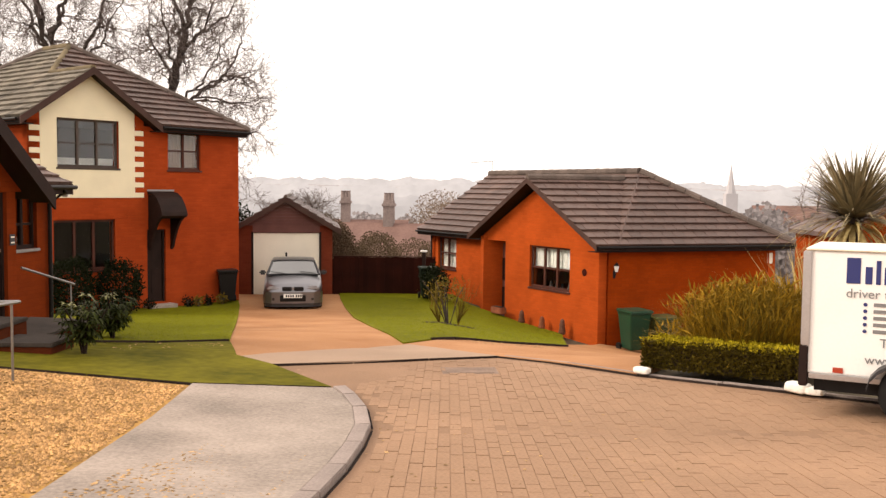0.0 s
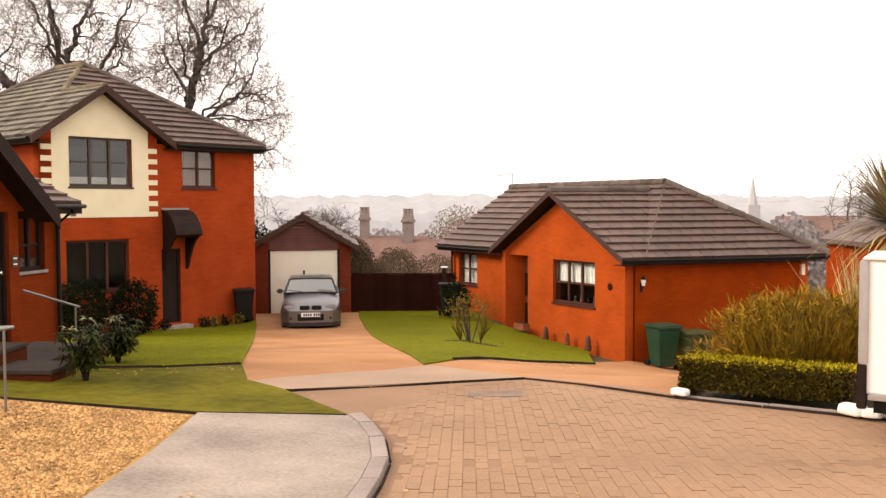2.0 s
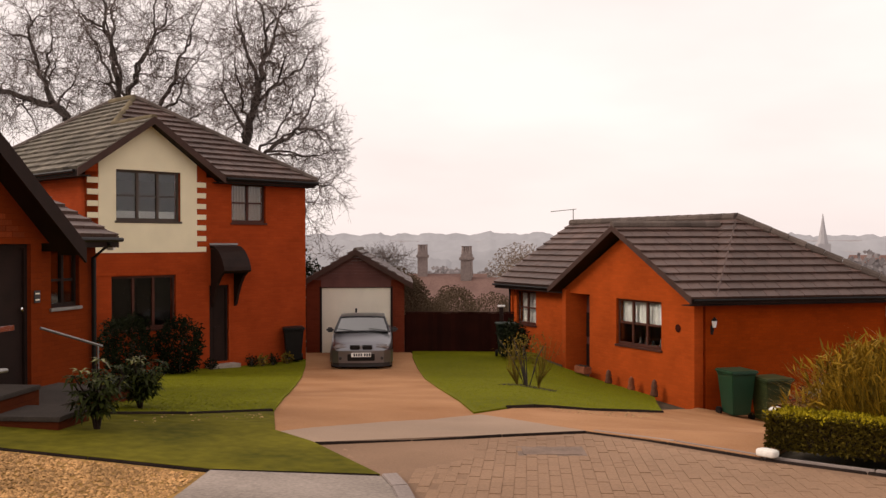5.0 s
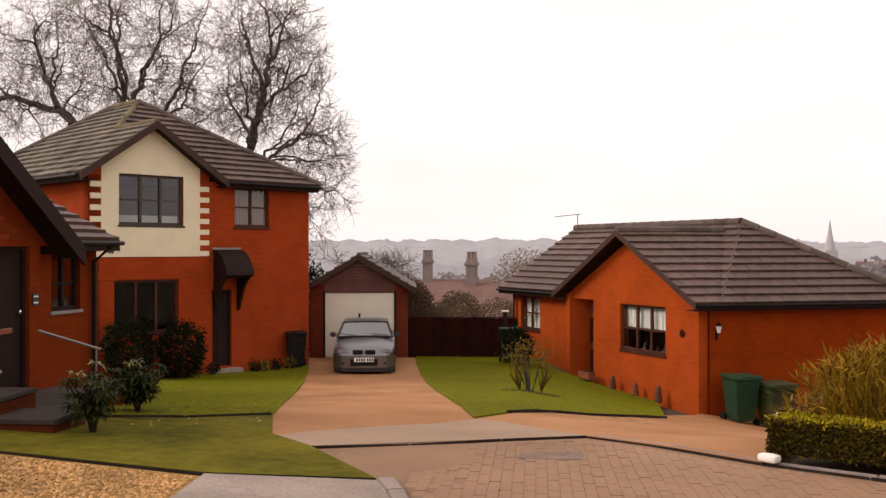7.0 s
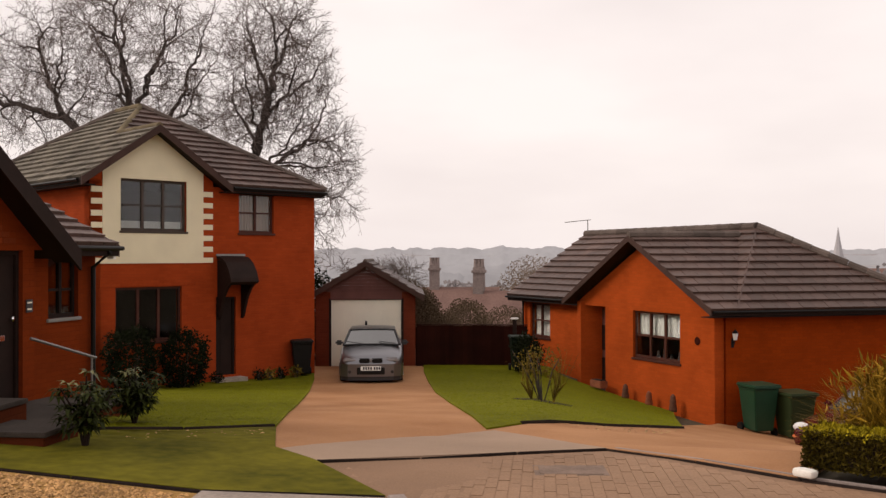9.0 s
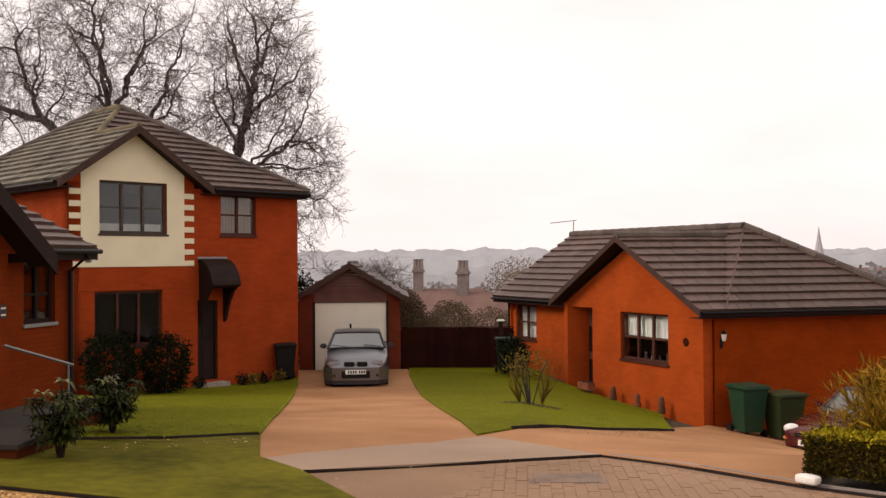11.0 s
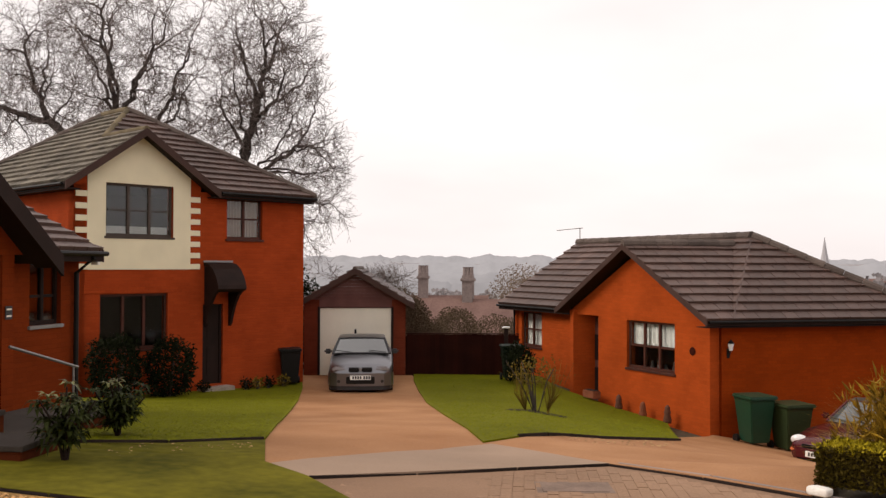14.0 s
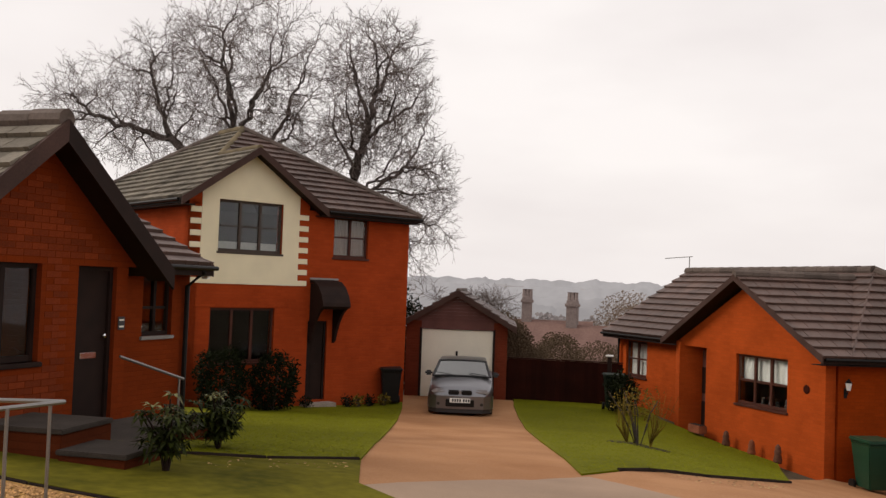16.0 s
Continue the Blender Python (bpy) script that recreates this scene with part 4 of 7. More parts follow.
# roof of the gable and of the wing behind
g0, gp = NE + 0.02, (-1.3, NE + 1.53)
roof_plane(near, [(0.55, -0.35, g0 - 0.05), (0.55, 5.0, g0 - 0.05), (gp[0], 5.0, gp[1]), (gp[0], -0.35, gp[1])], TILE)
roof_plane(near, [(-3.15, 5.0, g0 - 0.05), (-3.15, -0.35, g0 - 0.05), (gp[0], -0.35, gp[1]), (gp[0], 5.0, gp[1])], TILE_MOSS)
ridge(near, (gp[0], -0.35, gp[1] + 0.03), (gp[0], 5, gp[1] + 0.03), RIDGE)
fascia(near, (0.6, -0.37, g0 - 0.03), (gp[0], -0.37, gp[1] + 0.03), 0.25, 0.04, material=BROWN, name="bargeboard")
fascia(near, (gp[0], -0.37, gp[1] + 0.03), (-3.2, -0.37, g0 - 0.03), 0.24, 0.04, name="bargeboard")
part("soffit", prism(B(), [(0.57, -0.34, g0 - 0.16), (gp[0], -0.34, gp[1] - 0.1), (gp[0], 0.0, gp[1] - 0.1), (0.57, 0.0, g0 - 0.16)], (0, 0, -0.02)), BROWN, near)
roof_plane(near, [(-1.0, 1.5, NE + 0.1), (4.02, 1.5, NE + 0.1), (4.02, 4.85, NE + 1.75), (-1.0, 4.85, NE + 1.75)], TILE)
roof_plane(near, [(4.02, 8.2, NE + 0.1), (-1.0, 8.2, NE + 0.1), (-1.0, 4.85, NE + 1.75), (4.02, 4.85, NE + 1.75)], TILE)
part("gable", prism(B(), [(3.88, 1.9, NE + 0.1), (3.88, 7.8, NE + 0.1), (3.88, 4.85, NE + 1.6)], (-0.25, 0, 0)), BRICK_DARK, near)
fascia(near, (-0.2, 1.5, NE + 0.1), (4.04, 1.5, NE + 0.1), 0.17)
fascia(near, (4.03, 1.48, NE + 0.12), (4.03, 4.85, NE + 1.78), 0.2, name="bargeboard")
part("soffit", box(B(), 0.3, 3.99, 1.52, 1.85, NE - 0.06, NE - 0.03), BROWN, near)
gutter(near, (0.6, 1.42, NE + 0.06), (4.05, 1.42, NE + 0.06))
part("downpipe", tube(B(), [(3.75, 1.45, NE), (3.75, 1.78, NE - 0.25), (3.75, 1.78, -1.4)], 0.04, 8), BLACKP, near)
boxed("fascia_block", WHITE, near, 3.9, 3.97, 1.5, 1.62, NE - 0.12, NE - 0.05)

# ---- plants ----
def leaf_mesh(name, points, size, material, parent, label="", aspect=0.45, up=0.3, rnd=None):
    """Many small folded leaves at the given points."""
    r = rnd or random
    verts, faces = [], []
    for p in points:
        d = Vector((r.gauss(0, 1), r.gauss(0, 1), r.gauss(up, 0.8))).normalized()
        s = d.orthogonal().normalized()
        s = Matrix.Rotation(r.uniform(0, 6.28), 3, d) @ s
        n = d.cross(s)
        L = size * r.uniform(0.6, 1.3)
        b = len(verts)
        p = Vector(p)
        verts += [p, p + d * L * 0.5 + s * L * aspect / 2 + n * L * 0.06, p + d * L, p + d * L * 0.5 - s * L * aspect / 2 + n * L * 0.06]
        faces += [(b, b + 1, b + 2), (b, b + 2, b + 3)]
    return raw(name, [tuple(v) for v in verts], faces, material, parent, label)


def blob_points(n, rx, ry, rz, z0, seed, shell=0.55, lumps=0.3):
    """Points in an uneven rounded crown."""
    r = random.Random(seed)
    out = []
    while len(out) < n:
        d = Vector((r.gauss(0, 1), r.gauss(0, 1), r.gauss(0, 1))).normalized()
        k = 1 + lumps * noise.noise(d * 2.2 + Vector((seed, 0, 0))) * 1.6
        q = r.uniform(shell, 1.0) ** 0.7
        p = Vector((d.x * rx, d.y * ry, d.z * rz)) * k * q
        p.z += z0
        if p.z > 0.02:
            out.append(p)
    return out


def stems(bm, n, length, r, seed, spread=0.6):
    rr = random.Random(seed)
    for i in range(n):
        a, t = rr.uniform(0, 6.28), rr.uniform(0.1, spread)
        pts = [(0.03 * math.cos(a), 0.03 * math.sin(a), -0.08)]
        for k in range(1, 4):
            u = k / 3 * length * rr.uniform(0.8, 1.1)
            pts.append((math.cos(a) * t * u + rr.uniform(-0.03, 0.03), math.sin(a) * t * u + rr.uniform(-0.03, 0.03), u))
        tube(bm, pts, r, 6, r * 0.4)
    return bm


def shrub(name, x, y, rx, ry, rz, z0, n, size, mats, label, seed, stem=0.5, category="shrub", lift=0.035, lumps=0.3, shell=0.5):
    e = thing(name, x, y, G(x, y) + lift, 0, label, category)
    part("branching", stems(B(), 7, z0 + rz * 0.4, 0.022, seed, stem), BARK, e)
    k = n // len(mats)
    for i, m in enumerate(mats):
        pts = blob_points(k, rx, ry, rz, z0, seed + i * 0, shell, lumps)
        if i:
            pts = [p for p in blob_points(k * 3, rx * 1.02, ry * 1.02, rz * 1.03, z0, seed, 0.85, lumps) if p.z > z0 + rz * 0.1][:k]
        leaf_mesh("foliage", pts, size, m, e, rnd=random.Random(seed + i))
    return e


def tree(name, x, y, height, spread, seed, label, levels=5, base_z=None, trunk_r=0.45, lean=(0, 0), fork=0.22, limbs=5, crown=None):
    """A bare tree: tapered trunk, forking limbs, fine twigs."""
    r = random.Random(seed)
    e = thing(name, x, y, G(x, y) - 0.3 if base_z is None else base_z, 0, label, "tree")
    V, Fc = {0: [], 1: []}, {0: [], 1: []}

    def limb(p, d, L, rad, lev):
        seg = 8 if lev == 0 else 5 if lev < 3 else 3
        which = 0 if lev == 0 else 1
        v, f = V[which], Fc[which]
        steps = 5 if lev < 3 else 3
        prev = None
        pts = []
        for i in range(steps + 1):
            rr = rad * (1 - 0.55 * i / steps) if lev < levels else rad * (1 - 0.85 * i / steps)
            s = d.orthogonal().normalized()
            t = d.cross(s)
            b = len(v)
            for k in range(seg):
                a = 6.2832 * k / seg
                v.append(tuple(p + rr * (math.cos(a) * s + math.sin(a) * t)))
            if prev is not None:
                for k in range(seg):
                    f.append((prev + k, prev + (k + 1) % seg, b + (k + 1) % seg, b + k))
            prev = b
            pts.append((p.copy(), d.copy(), rr))
            wob = 0.12 + 0.075 * lev
            d = (d + Vector((r.gauss(0, wob), r.gauss(0, wob), r.gauss(0.02, wob)))).normalized()
            if lev >= 2:
                d = (d + Vector((0, 0, -0.03 + 0.03 * (lev == 2)))).normalized()
            p = p + d * L / steps
            if crown and lev > 0 and i >= 1 and ((p.x - crown[0]) / crown[2]) ** 2 + (p.y / crown[2]) ** 2 + ((p.z - crown[1]) / crown[3]) ** 2 > 1 + 0.35 * noise.noise(p * 0.5):
                steps = i + 1
                break
        if lev >= levels:
            return
        n = limbs if lev == 0 else r.choice((4, 5, 6)) if lev < levels - 1 else r.choice((6, 6, 7))
        for i in range(n):
            u = r.uniform(fork, 1.0) if lev == 0 else r.uniform(0.25, 1.0)
            if i == 0:
                u = 1.0
            k = min(len(pts) - 1, int(u * (len(pts) - 1) + 0.5))
            q, dd, rr = pts[k]
            a = r.uniform(0, 6.28)
            o = dd.orthogonal().normalized()
            o = Matrix.Rotation(a, 3, dd) @ o
            ang = r.uniform(0.35, 0.95) if i else r.uniform(0.1, 0.4)
            nd = (dd * math.cos(ang) + o * math.sin(ang) * spread)
            if nd.z < -0.15:
                nd.z *= 0.3
            limb(q, nd.normalized(), L * r.uniform(0.5, 0.78) * (0.95 if lev == levels - 1 else 1), max(0.014, rr * r.uniform(0.55, 0.8)), lev + 1)

    limb(Vector((0, 0, 0)), Vector((lean[0], lean[1], 1)).normalized(), height * 0.36, trunk_r, 0)
    raw("trunk", V[0], Fc[0], BARK, e, smooth=True)
    raw("crown", V[1], Fc[1], TWIG, e, "bare dark twigs without leaves")
    return e


def grown_tree(name, x, y, crown, seed, label, count=1500, step=0.3, tip=0.0135):
    """A bare tree whose limbs grow towards points spread through its crown."""
    g = np.random.default_rng(seed)
    cx, cz, rx, rz = crown
    d = g.normal(size=(count, 3))
    d /= np.linalg.norm(d, axis=1)[:, None]
    rad = g.random(count) ** (1 / 2.7)
    lump = np.array([0.9 + 0.28 * noise.noise(Vector(v) * 2.3 + Vector((seed, 0, 0))) for v in d])
    goal = d * (rad * lump)[:, None] * np.array((rx, rx * 0.8, rz)) + np.array((cx, 0, cz))
    goal = goal[goal[:, 2] > 2.2]
    top = cz - 0.5 * rz
    k = int(top / step)
    pos = [np.array((cx * i / k * 0.6 + 0.12 * math.sin(i * 0.4), 0.1 * math.cos(i * 0.3), top * i / k)) for i in range(k + 1)]
    par = [-1] + list(range(k))
    kids = [1] * k + [0]
    first = k // 3
    A = np.array(pos[first:])
    dist = np.linalg.norm(goal[:, None] - A[None], axis=2)
    near, nd = dist.argmin(1) + first, dist.min(1)
    for it in range(140):
        if len(goal) == 0:
            break
        fresh = []
        pulls = {}
        for i, n_ in enumerate(near):
            pulls.setdefault(int(n_), []).append(i)
        base = len(pos)
        for n_, who in pulls.items():
            if kids[n_] > 3:
                continue
            v = goal[who] - pos[n_]
            v = (v / np.linalg.norm(v, axis=1)[:, None]).mean(0) + g.normal(size=3) * 0.24
            v /= np.linalg.norm(v)
            pos.append(pos[n_] + v * step)
            par.append(n_)
            kids.append(0)
            kids[n_] += 1
        A = np.array(pos[base:])
        if len(A) == 0:
            break
        dist = np.linalg.norm(goal[:, None] - A[None], axis=2)
        m = dist.min(1)
        better = m < nd
        near[better], nd[better] = dist.argmin(1)[better] + base, m[better]
        keep = nd > 0.36
        goal, near, nd = goal[keep], near[keep], nd[keep]
    P0 = np.array(pos)
    up = np.array(par[1:])
    deg = np.bincount(up, minlength=len(P0)).astype(float)
    for it in range(4):
        mid = np.zeros_like(P0)
        np.add.at(mid, up, P0[1:])
        inner = deg > 0
        inner[0] = False
        mean = mid[inner] / deg[inner][:, None]
        older = P0[np.array(par)[inner]]
        P0[inner] = 0.4 * P0[inner] + 0.3 * mean + 0.3 * older
    pos = list(P0)
    area = np.zeros(len(pos))
    for i in range(len(pos) - 1, -1, -1):
        if area[i] == 0:
            area[i] = tip ** 2.05
        if par[i] >= 0:
            area[par[i]] += area[i]
    r = area ** (1 / 2.05)
    V, F = {0: [], 1: []}, {0: [], 1: []}

    def cone(p, q, r0, r1, seg, w):
        p, q = Vector(p), Vector(q)
        s = (q - p).orthogonal().normalized()
        t = (q - p).normalized().cross(s)
        b = len(V[w])
        for c, rr in ((p, r0), (q, r1)):
            for j in range(seg):
                a = 6.2832 * j / seg
                V[w].append(tuple(c + (math.cos(a) * s + math.sin(a) * t) * float(rr)))
        for j in range(seg):
            F[w].append((b + j, b + (j + 1) % seg, b + seg + (j + 1) % seg, b + seg + j))

    for i in range(1, len(pos)):
        big = r[i] > 0.11
        cone(pos[par[i]], pos[i], min(r[par[i]], r[i] * 1.35), r[i], 9 if big else 4, 0 if big else 1)
        if r[i] < 0.05:
            for j in range(3 if kids[i] == 0 else 2):
                way = pos[i] - pos[par[i]]
                v = way / np.linalg.norm(way) + g.normal(size=3) * 0.6
                q = pos[i] + v / np.linalg.norm(v) * g.uniform(0.2, 0.45)
                v2 = v + g.normal(size=3) * 0.5
                cone(pos[i], q, 0.012, 0.01, 3, 1)
                cone(q, q + v2 / np.linalg.norm(v2) * g.uniform(0.15, 0.35), 0.01, 0.005, 3, 1)
    e = thing(name, x, y, G(x, y) - 0.3, 0, label, "tree")
    raw("trunk", V[0], F[0], BARK, e, smooth=True)
    raw("crown", V[1], F[1], TWIG, e, "bare dark twigs without leaves")
    return e


def crown_tree(name, x, y, fork, lobes, tips, seed, label, tip=0.009):
    """A bare spreading tree: limbs divide again and again towards the ends of the crown's lobes (x, y, z, rx, ry, rz, share)."""
    g = np.random.default_rng(seed)
    unit = lambda v: v / (np.linalg.norm(v, axis=-1, keepdims=True) + 1e-9)
    ends = []
    for lx, ly, lz, rx, ry, rz, share in lobes:
        d = unit(g.normal(size=(int(tips * share), 3)))
        lump = np.array([0.92 + 0.3 * noise.noise(Vector(v) * 2.1 + Vector((seed, lx, 0))) for v in d])
        ends.append(d * (g.random(len(d)) ** 0.36 * lump)[:, None] * np.array((rx, ry, rz)) + np.array((lx - x, ly - y, lz)))
    ends = np.concatenate(ends)
    V, F = {0: [], 1: []}, {0: [], 1: []}

    def cone(p, q, r0, r1, w=1):
        seg = 9 if r0 > 0.1 else 5 if r0 > 0.03 else 3
        p, q = Vector(p), Vector(q)
        if (q - p).length < 1e-5:
            return
        s = (q - p).orthogonal().normalized()
        t = (q - p).normalized().cross(s)
        b = len(V[w])
        for c, rr in ((p, r0), (q, r1)):
            for j in range(seg):
                a = 6.2832 * j / seg
                V[w].append(tuple(c + (math.cos(a) * s + math.sin(a) * t) * float(rr)))
        for j in range(seg):
            F[w].append((b + j, b + (j + 1) % seg, b + seg + (j + 1) % seg, b + seg + j))

    thick = lambda n: tip * n ** 0.465
    base = G(x, y) - 0.3
    foot, p = np.array((0.0, 0.0, base)), np.array((fork[0] - x, fork[1] - y, fork[2]))
    mid = (foot + p) / 2 + np.array((0.2, 0.0, 0.0))
    cone(foot, mid, thick(len(ends)) * 1.25, thick(len(ends)) * 1.05, 0)
    cone(mid, p, thick(len(ends)) * 1.05, thick(len(ends)) * 0.95, 0)
    todo = [(p, np.array((0.0, 0.0, 1.0)), np.arange(len(ends)))]
    while todo:
        p, d, who = todo.pop()
        k = 4 if len(who) > 900 else 3 if len(who) > 250 else 2
        k = min(k, len(who))
        v = unit(ends[who] - p)
        c = [v[g.integers(len(v))]]
        while len(c) < k:
            c.append(v[np.argmin(np.max(v @ np.array(c).T, axis=1))])
        c = np.array(c)
        for it in range(4):
            own = np.argmax(v @ c.T, axis=1)
            c = np.array([unit(v[own == j].sum(0)) if (own == j).any() else c[j] for j in range(k)])
        for j in range(k):
            mine = who[own == j]
            if len(mine) == 0:
                continue
            to = ends[mine].mean(0) - p
            L = np.linalg.norm(to) * (1.0 if len(mine) == 1 else g.uniform(0.26, 0.44))
            way = unit(unit(to) + 0.35 * d * (len(mine) > 1))
            q = p + way * L + g.normal(size=3) * 0.07 * L * (len(mine) > 1)
            if len(mine) == 1:
                q = ends[mine[0]]
            m1 = p + (q - p) * 0.35 + g.normal(size=3) * 0.085 * L
            m2 = p + (q - p) * 0.7 + g.normal(size=3) * 0.085 * L
            r0, r1 = thick(len(mine)) * 1.12, thick(len(mine)) * 0.9
            bark = 0 if len(mine) > 14 else 1
            cone(p, m1, r0, r0, bark)
            cone(m1, m2, r0, (r0 + r1) / 2, bark)
            cone(m2, q, (r0 + r1) / 2, r1, bark)
            last = unit(q - m2)
            if len(mine) > 1:
                todo.append((q, last, mine))
            if len(mine) < 7:
                for at in ((m2, q, q, q) if len(mine) == 1 else (m2, q)):
                    w = unit(last + g.normal(size=3) * 0.62)
                    e = at + w * g.uniform(0.22, 0.5)
                    cone(at, e, 0.0078, 0.0062)
                    for i in range(2):
                        w2 = unit(w + g.normal(size=3) * 0.5)
                        cone(e, e + w2 * g.uniform(0.15, 0.38), 0.0065, 0.004)
    t = thing(name, x, y, 0.0, 0, label, "tree")
    raw("trunk", V[0], F[0], BARK, t, smooth=True)
    raw("crown", V[1], F[1], TWIG, t, "bare dark twigs without leaves")
    return t


crown_tree("tree", -19.3, 46, (-19.2, 46, 4.6), [(-19.2, 46, 11.2, 5.2, 4.2, 5.0, 0.46), (-23.2, 46, 11.8, 2.9, 2.6, 2.9, 0.11), (-27.4, 46, 9.6, 4.4, 3.6, 3.3, 0.2), (-22.6, 46, 8.0, 4.2, 3.4, 2.6, 0.14), (-16.6, 46, 8.0, 2.4, 2.4, 2.6, 0.09)], 1900, 11, "tall bare spreading tree behind the house")
crown_tree("tree", -13.7, 45, (-13.6, 45, 4.4), [(-12.0, 45, 10.4, 2.9, 2.6, 4.0, 0.52), (-10.1, 45, 5.4, 2.25, 2.0, 4.1, 0.32), (-13.6, 45, 7.6, 2.0, 1.8, 2.2, 0.16)], 1250, 5, "bare tree with low drooping outer limbs")

# evergreens against the house front
for i, (x, y, rx, rz) in enumerate(((-9.3, 23.4, 0.62, 0.8), (-8.45, 24.45, 0.6, 0.75))):
    shrub("bush", x, y, rx, rx, rz, rz * 0.85, 3400, 0.1, (LEAF_D,), "rounded dark evergreen bush below the window", 31 + i, 0.4, "bush", 0.045, 0.2, 0.6)


def whorl_shrub(x, y, lift, stems_, heads, leaf, label, seed):
    """An evergreen of bent stems, each ending in a whorl of long drooping leaves; stems_: (bend x, bend y, height)."""
    e = thing("shrub", x, y, G(x, y) + lift, 0, label, "shrub")
    r = random.Random(seed)
    V, F = {0: [], 1: []}, {0: [], 1: []}
    top = max(h for _, _, h in stems_)
    for bx, by, h in stems_:
        bend = [(bx * u ** 1.6 + r.uniform(-0.012, 0.012), by * u ** 1.6 + r.uniform(-0.012, 0.012), -0.05 + (h + 0.05) * u) for u in (0, 0.3, 0.6, 1.0)]
        part("stem", tube(B(), bend, 0.016, 6, 0.007), BROWN, e)
        for k in range(heads):
            u = r.uniform(0.45, 1.0)
            i = min(2, int(u * 3))
            p = Vector(bend[i]).lerp(Vector(bend[i + 1]), u * 3 - i) + Vector((r.gauss(0, 0.05), r.gauss(0, 0.05), r.gauss(0.0, 0.04)))
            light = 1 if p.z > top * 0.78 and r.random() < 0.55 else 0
            turn = r.uniform(0, 6.28)
            for j in range(8):
                a = turn + j * 0.785 + r.uniform(-0.2, 0.2)
                out = Vector((math.cos(a), math.sin(a), 0))
                side = Vector((-math.sin(a), math.cos(a), 0))
                L, w = leaf * r.uniform(0.7, 1.15), leaf * 0.14
                dip = r.uniform(-0.9, 0.35)
                b_ = p + out * L * 0.5 + Vector((0, 0, L * (0.18 + 0.25 * dip)))
                c = p + out * L * 0.95 + Vector((0, 0, L * 0.75 * dip))
                n0 = len(V[light])
                V[light] += [tuple(p), tuple(b_ + side * w), tuple(b_ + Vector((0, 0, -0.006))), tuple(b_ - side * w), tuple(c)]
                F[light] += [(n0, n0 + 1, n0 + 2), (n0, n0 + 2, n0 + 3), (n0 + 1, n0 + 4, n0 + 2), (n0 + 2, n0 + 4, n0 + 3)]
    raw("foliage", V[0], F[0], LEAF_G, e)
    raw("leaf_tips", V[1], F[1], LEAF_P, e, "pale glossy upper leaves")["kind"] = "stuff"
    return e


rs = random.Random(7)
whorl_shrub(-4.12, 11.05, 0.035, [(0.28 * math.cos(k * 1.05), 0.22 * math.sin(k * 1.05), rs.uniform(0.5, 0.62)) for k in range(6)] + [(0.02, 0.0, 0.66)], 9, 0.15, "leggy evergreen shrub with drooping glossy leaves", 41)
whorl_shrub(-4.38, 12.7, 0.045, [(0.3 * math.cos(k * 0.7), 0.28 * math.sin(k * 0.7), rs.uniform(0.4, 0.64)) for k in range(9)] + [(0.0, 0.0, 0.66)], 11, 0.13, "bushy evergreen shrub with pale leaf tips", 43)
# twiggy shrub in the bungalow lawn
tw = shrub("shrub", 0.18, 21.35, 0.62, 0.5, 0.36, 0.78, 330, 0.07, (LEAF_B,), "sparse brown twiggy shrub in the lawn", 47, 0.7, lift=0.05, shell=0.2)
bed = sheet("flower_bed", [(-0.42, 21.2), (0.1, 20.85), (0.75, 20.95), (0.8, 21.5), (0.1, 21.75), (-0.35, 21.6)], 0.05, 0.03, DARKJ, "dark bare soil round the shrub", "soil", step=0.5)
rr = random.Random(3)
bm = B()
for sx in (-0.28, 0.32):
    for i in range(30):
        a, t = rr.uniform(0, 6.28), rr.uniform(0.1, 0.75)
        L = rr.uniform(0.55, 1.0)
        tube(bm, [(sx * 0.7, 0.0, 0.0), (sx + math.cos(a) * t * 0.25 * L, math.sin(a) * t * 0.3 * L, 0.4 * L), (sx + math.cos(a) * t * 0.5 * L + rr.uniform(-.08, .08), math.sin(a) * t * 0.6 * L, L)], 0.008, 3, 0.003)
part("twig_growth", bm, LEAF_B, tw)
for sx in (-0.28, 0.32):
    part("main_stem", tube(B(), [(sx * 0.7, 0, -0.05), (sx * 0.9, 0.02, 0.15), (sx * 1.5, 0.0, 0.36)], 0.026, 7, 0.012), LEAF_B, tw)


def blades(n, length, width, spread, seed, droop=0.5, z0=0.0, upward=0.6, r0=0.1):
    """Arching strap leaves from one crown."""
    r = random.Random(seed)
    verts, faces = [], []
    for i in range(n):
        a = r.uniform(0, 6.28)
        el = r.uniform(upward - 0.5, upward + 0.5) * 1.3
        d = Vector((math.cos(a) * math.cos(el), math.sin(a) * math.cos(el), math.sin(el)))
        p = Vector((math.cos(a) * r.uniform(0, r0), math.sin(a) * r.uniform(0, r0), z0))
        side = Vector((-math.sin(a), math.cos(a), 0))
        L = length * r.uniform(0.6, 1.1)
        b = len(verts)
        for k in range(5):
            w = width * (1 - (k / 4) ** 2) * (0.5 + 0.5 * min(1, k + 0.4)) + 0.001
            verts += [tuple(p - side * w / 2), tuple(p + side * w / 2)]
            if k:
                faces.append((b + 2 * k - 2, b + 2 * k - 1, b + 2 * k + 1, b + 2 * k))
            d = (d + Vector((0, 0, -droop * (k + 1) / 6)) + Vector((r.gauss(0, 0.05), r.gauss(0, 0.05), 0))).normalized()
            p = p + d * L / 4 * spread
    return verts, faces


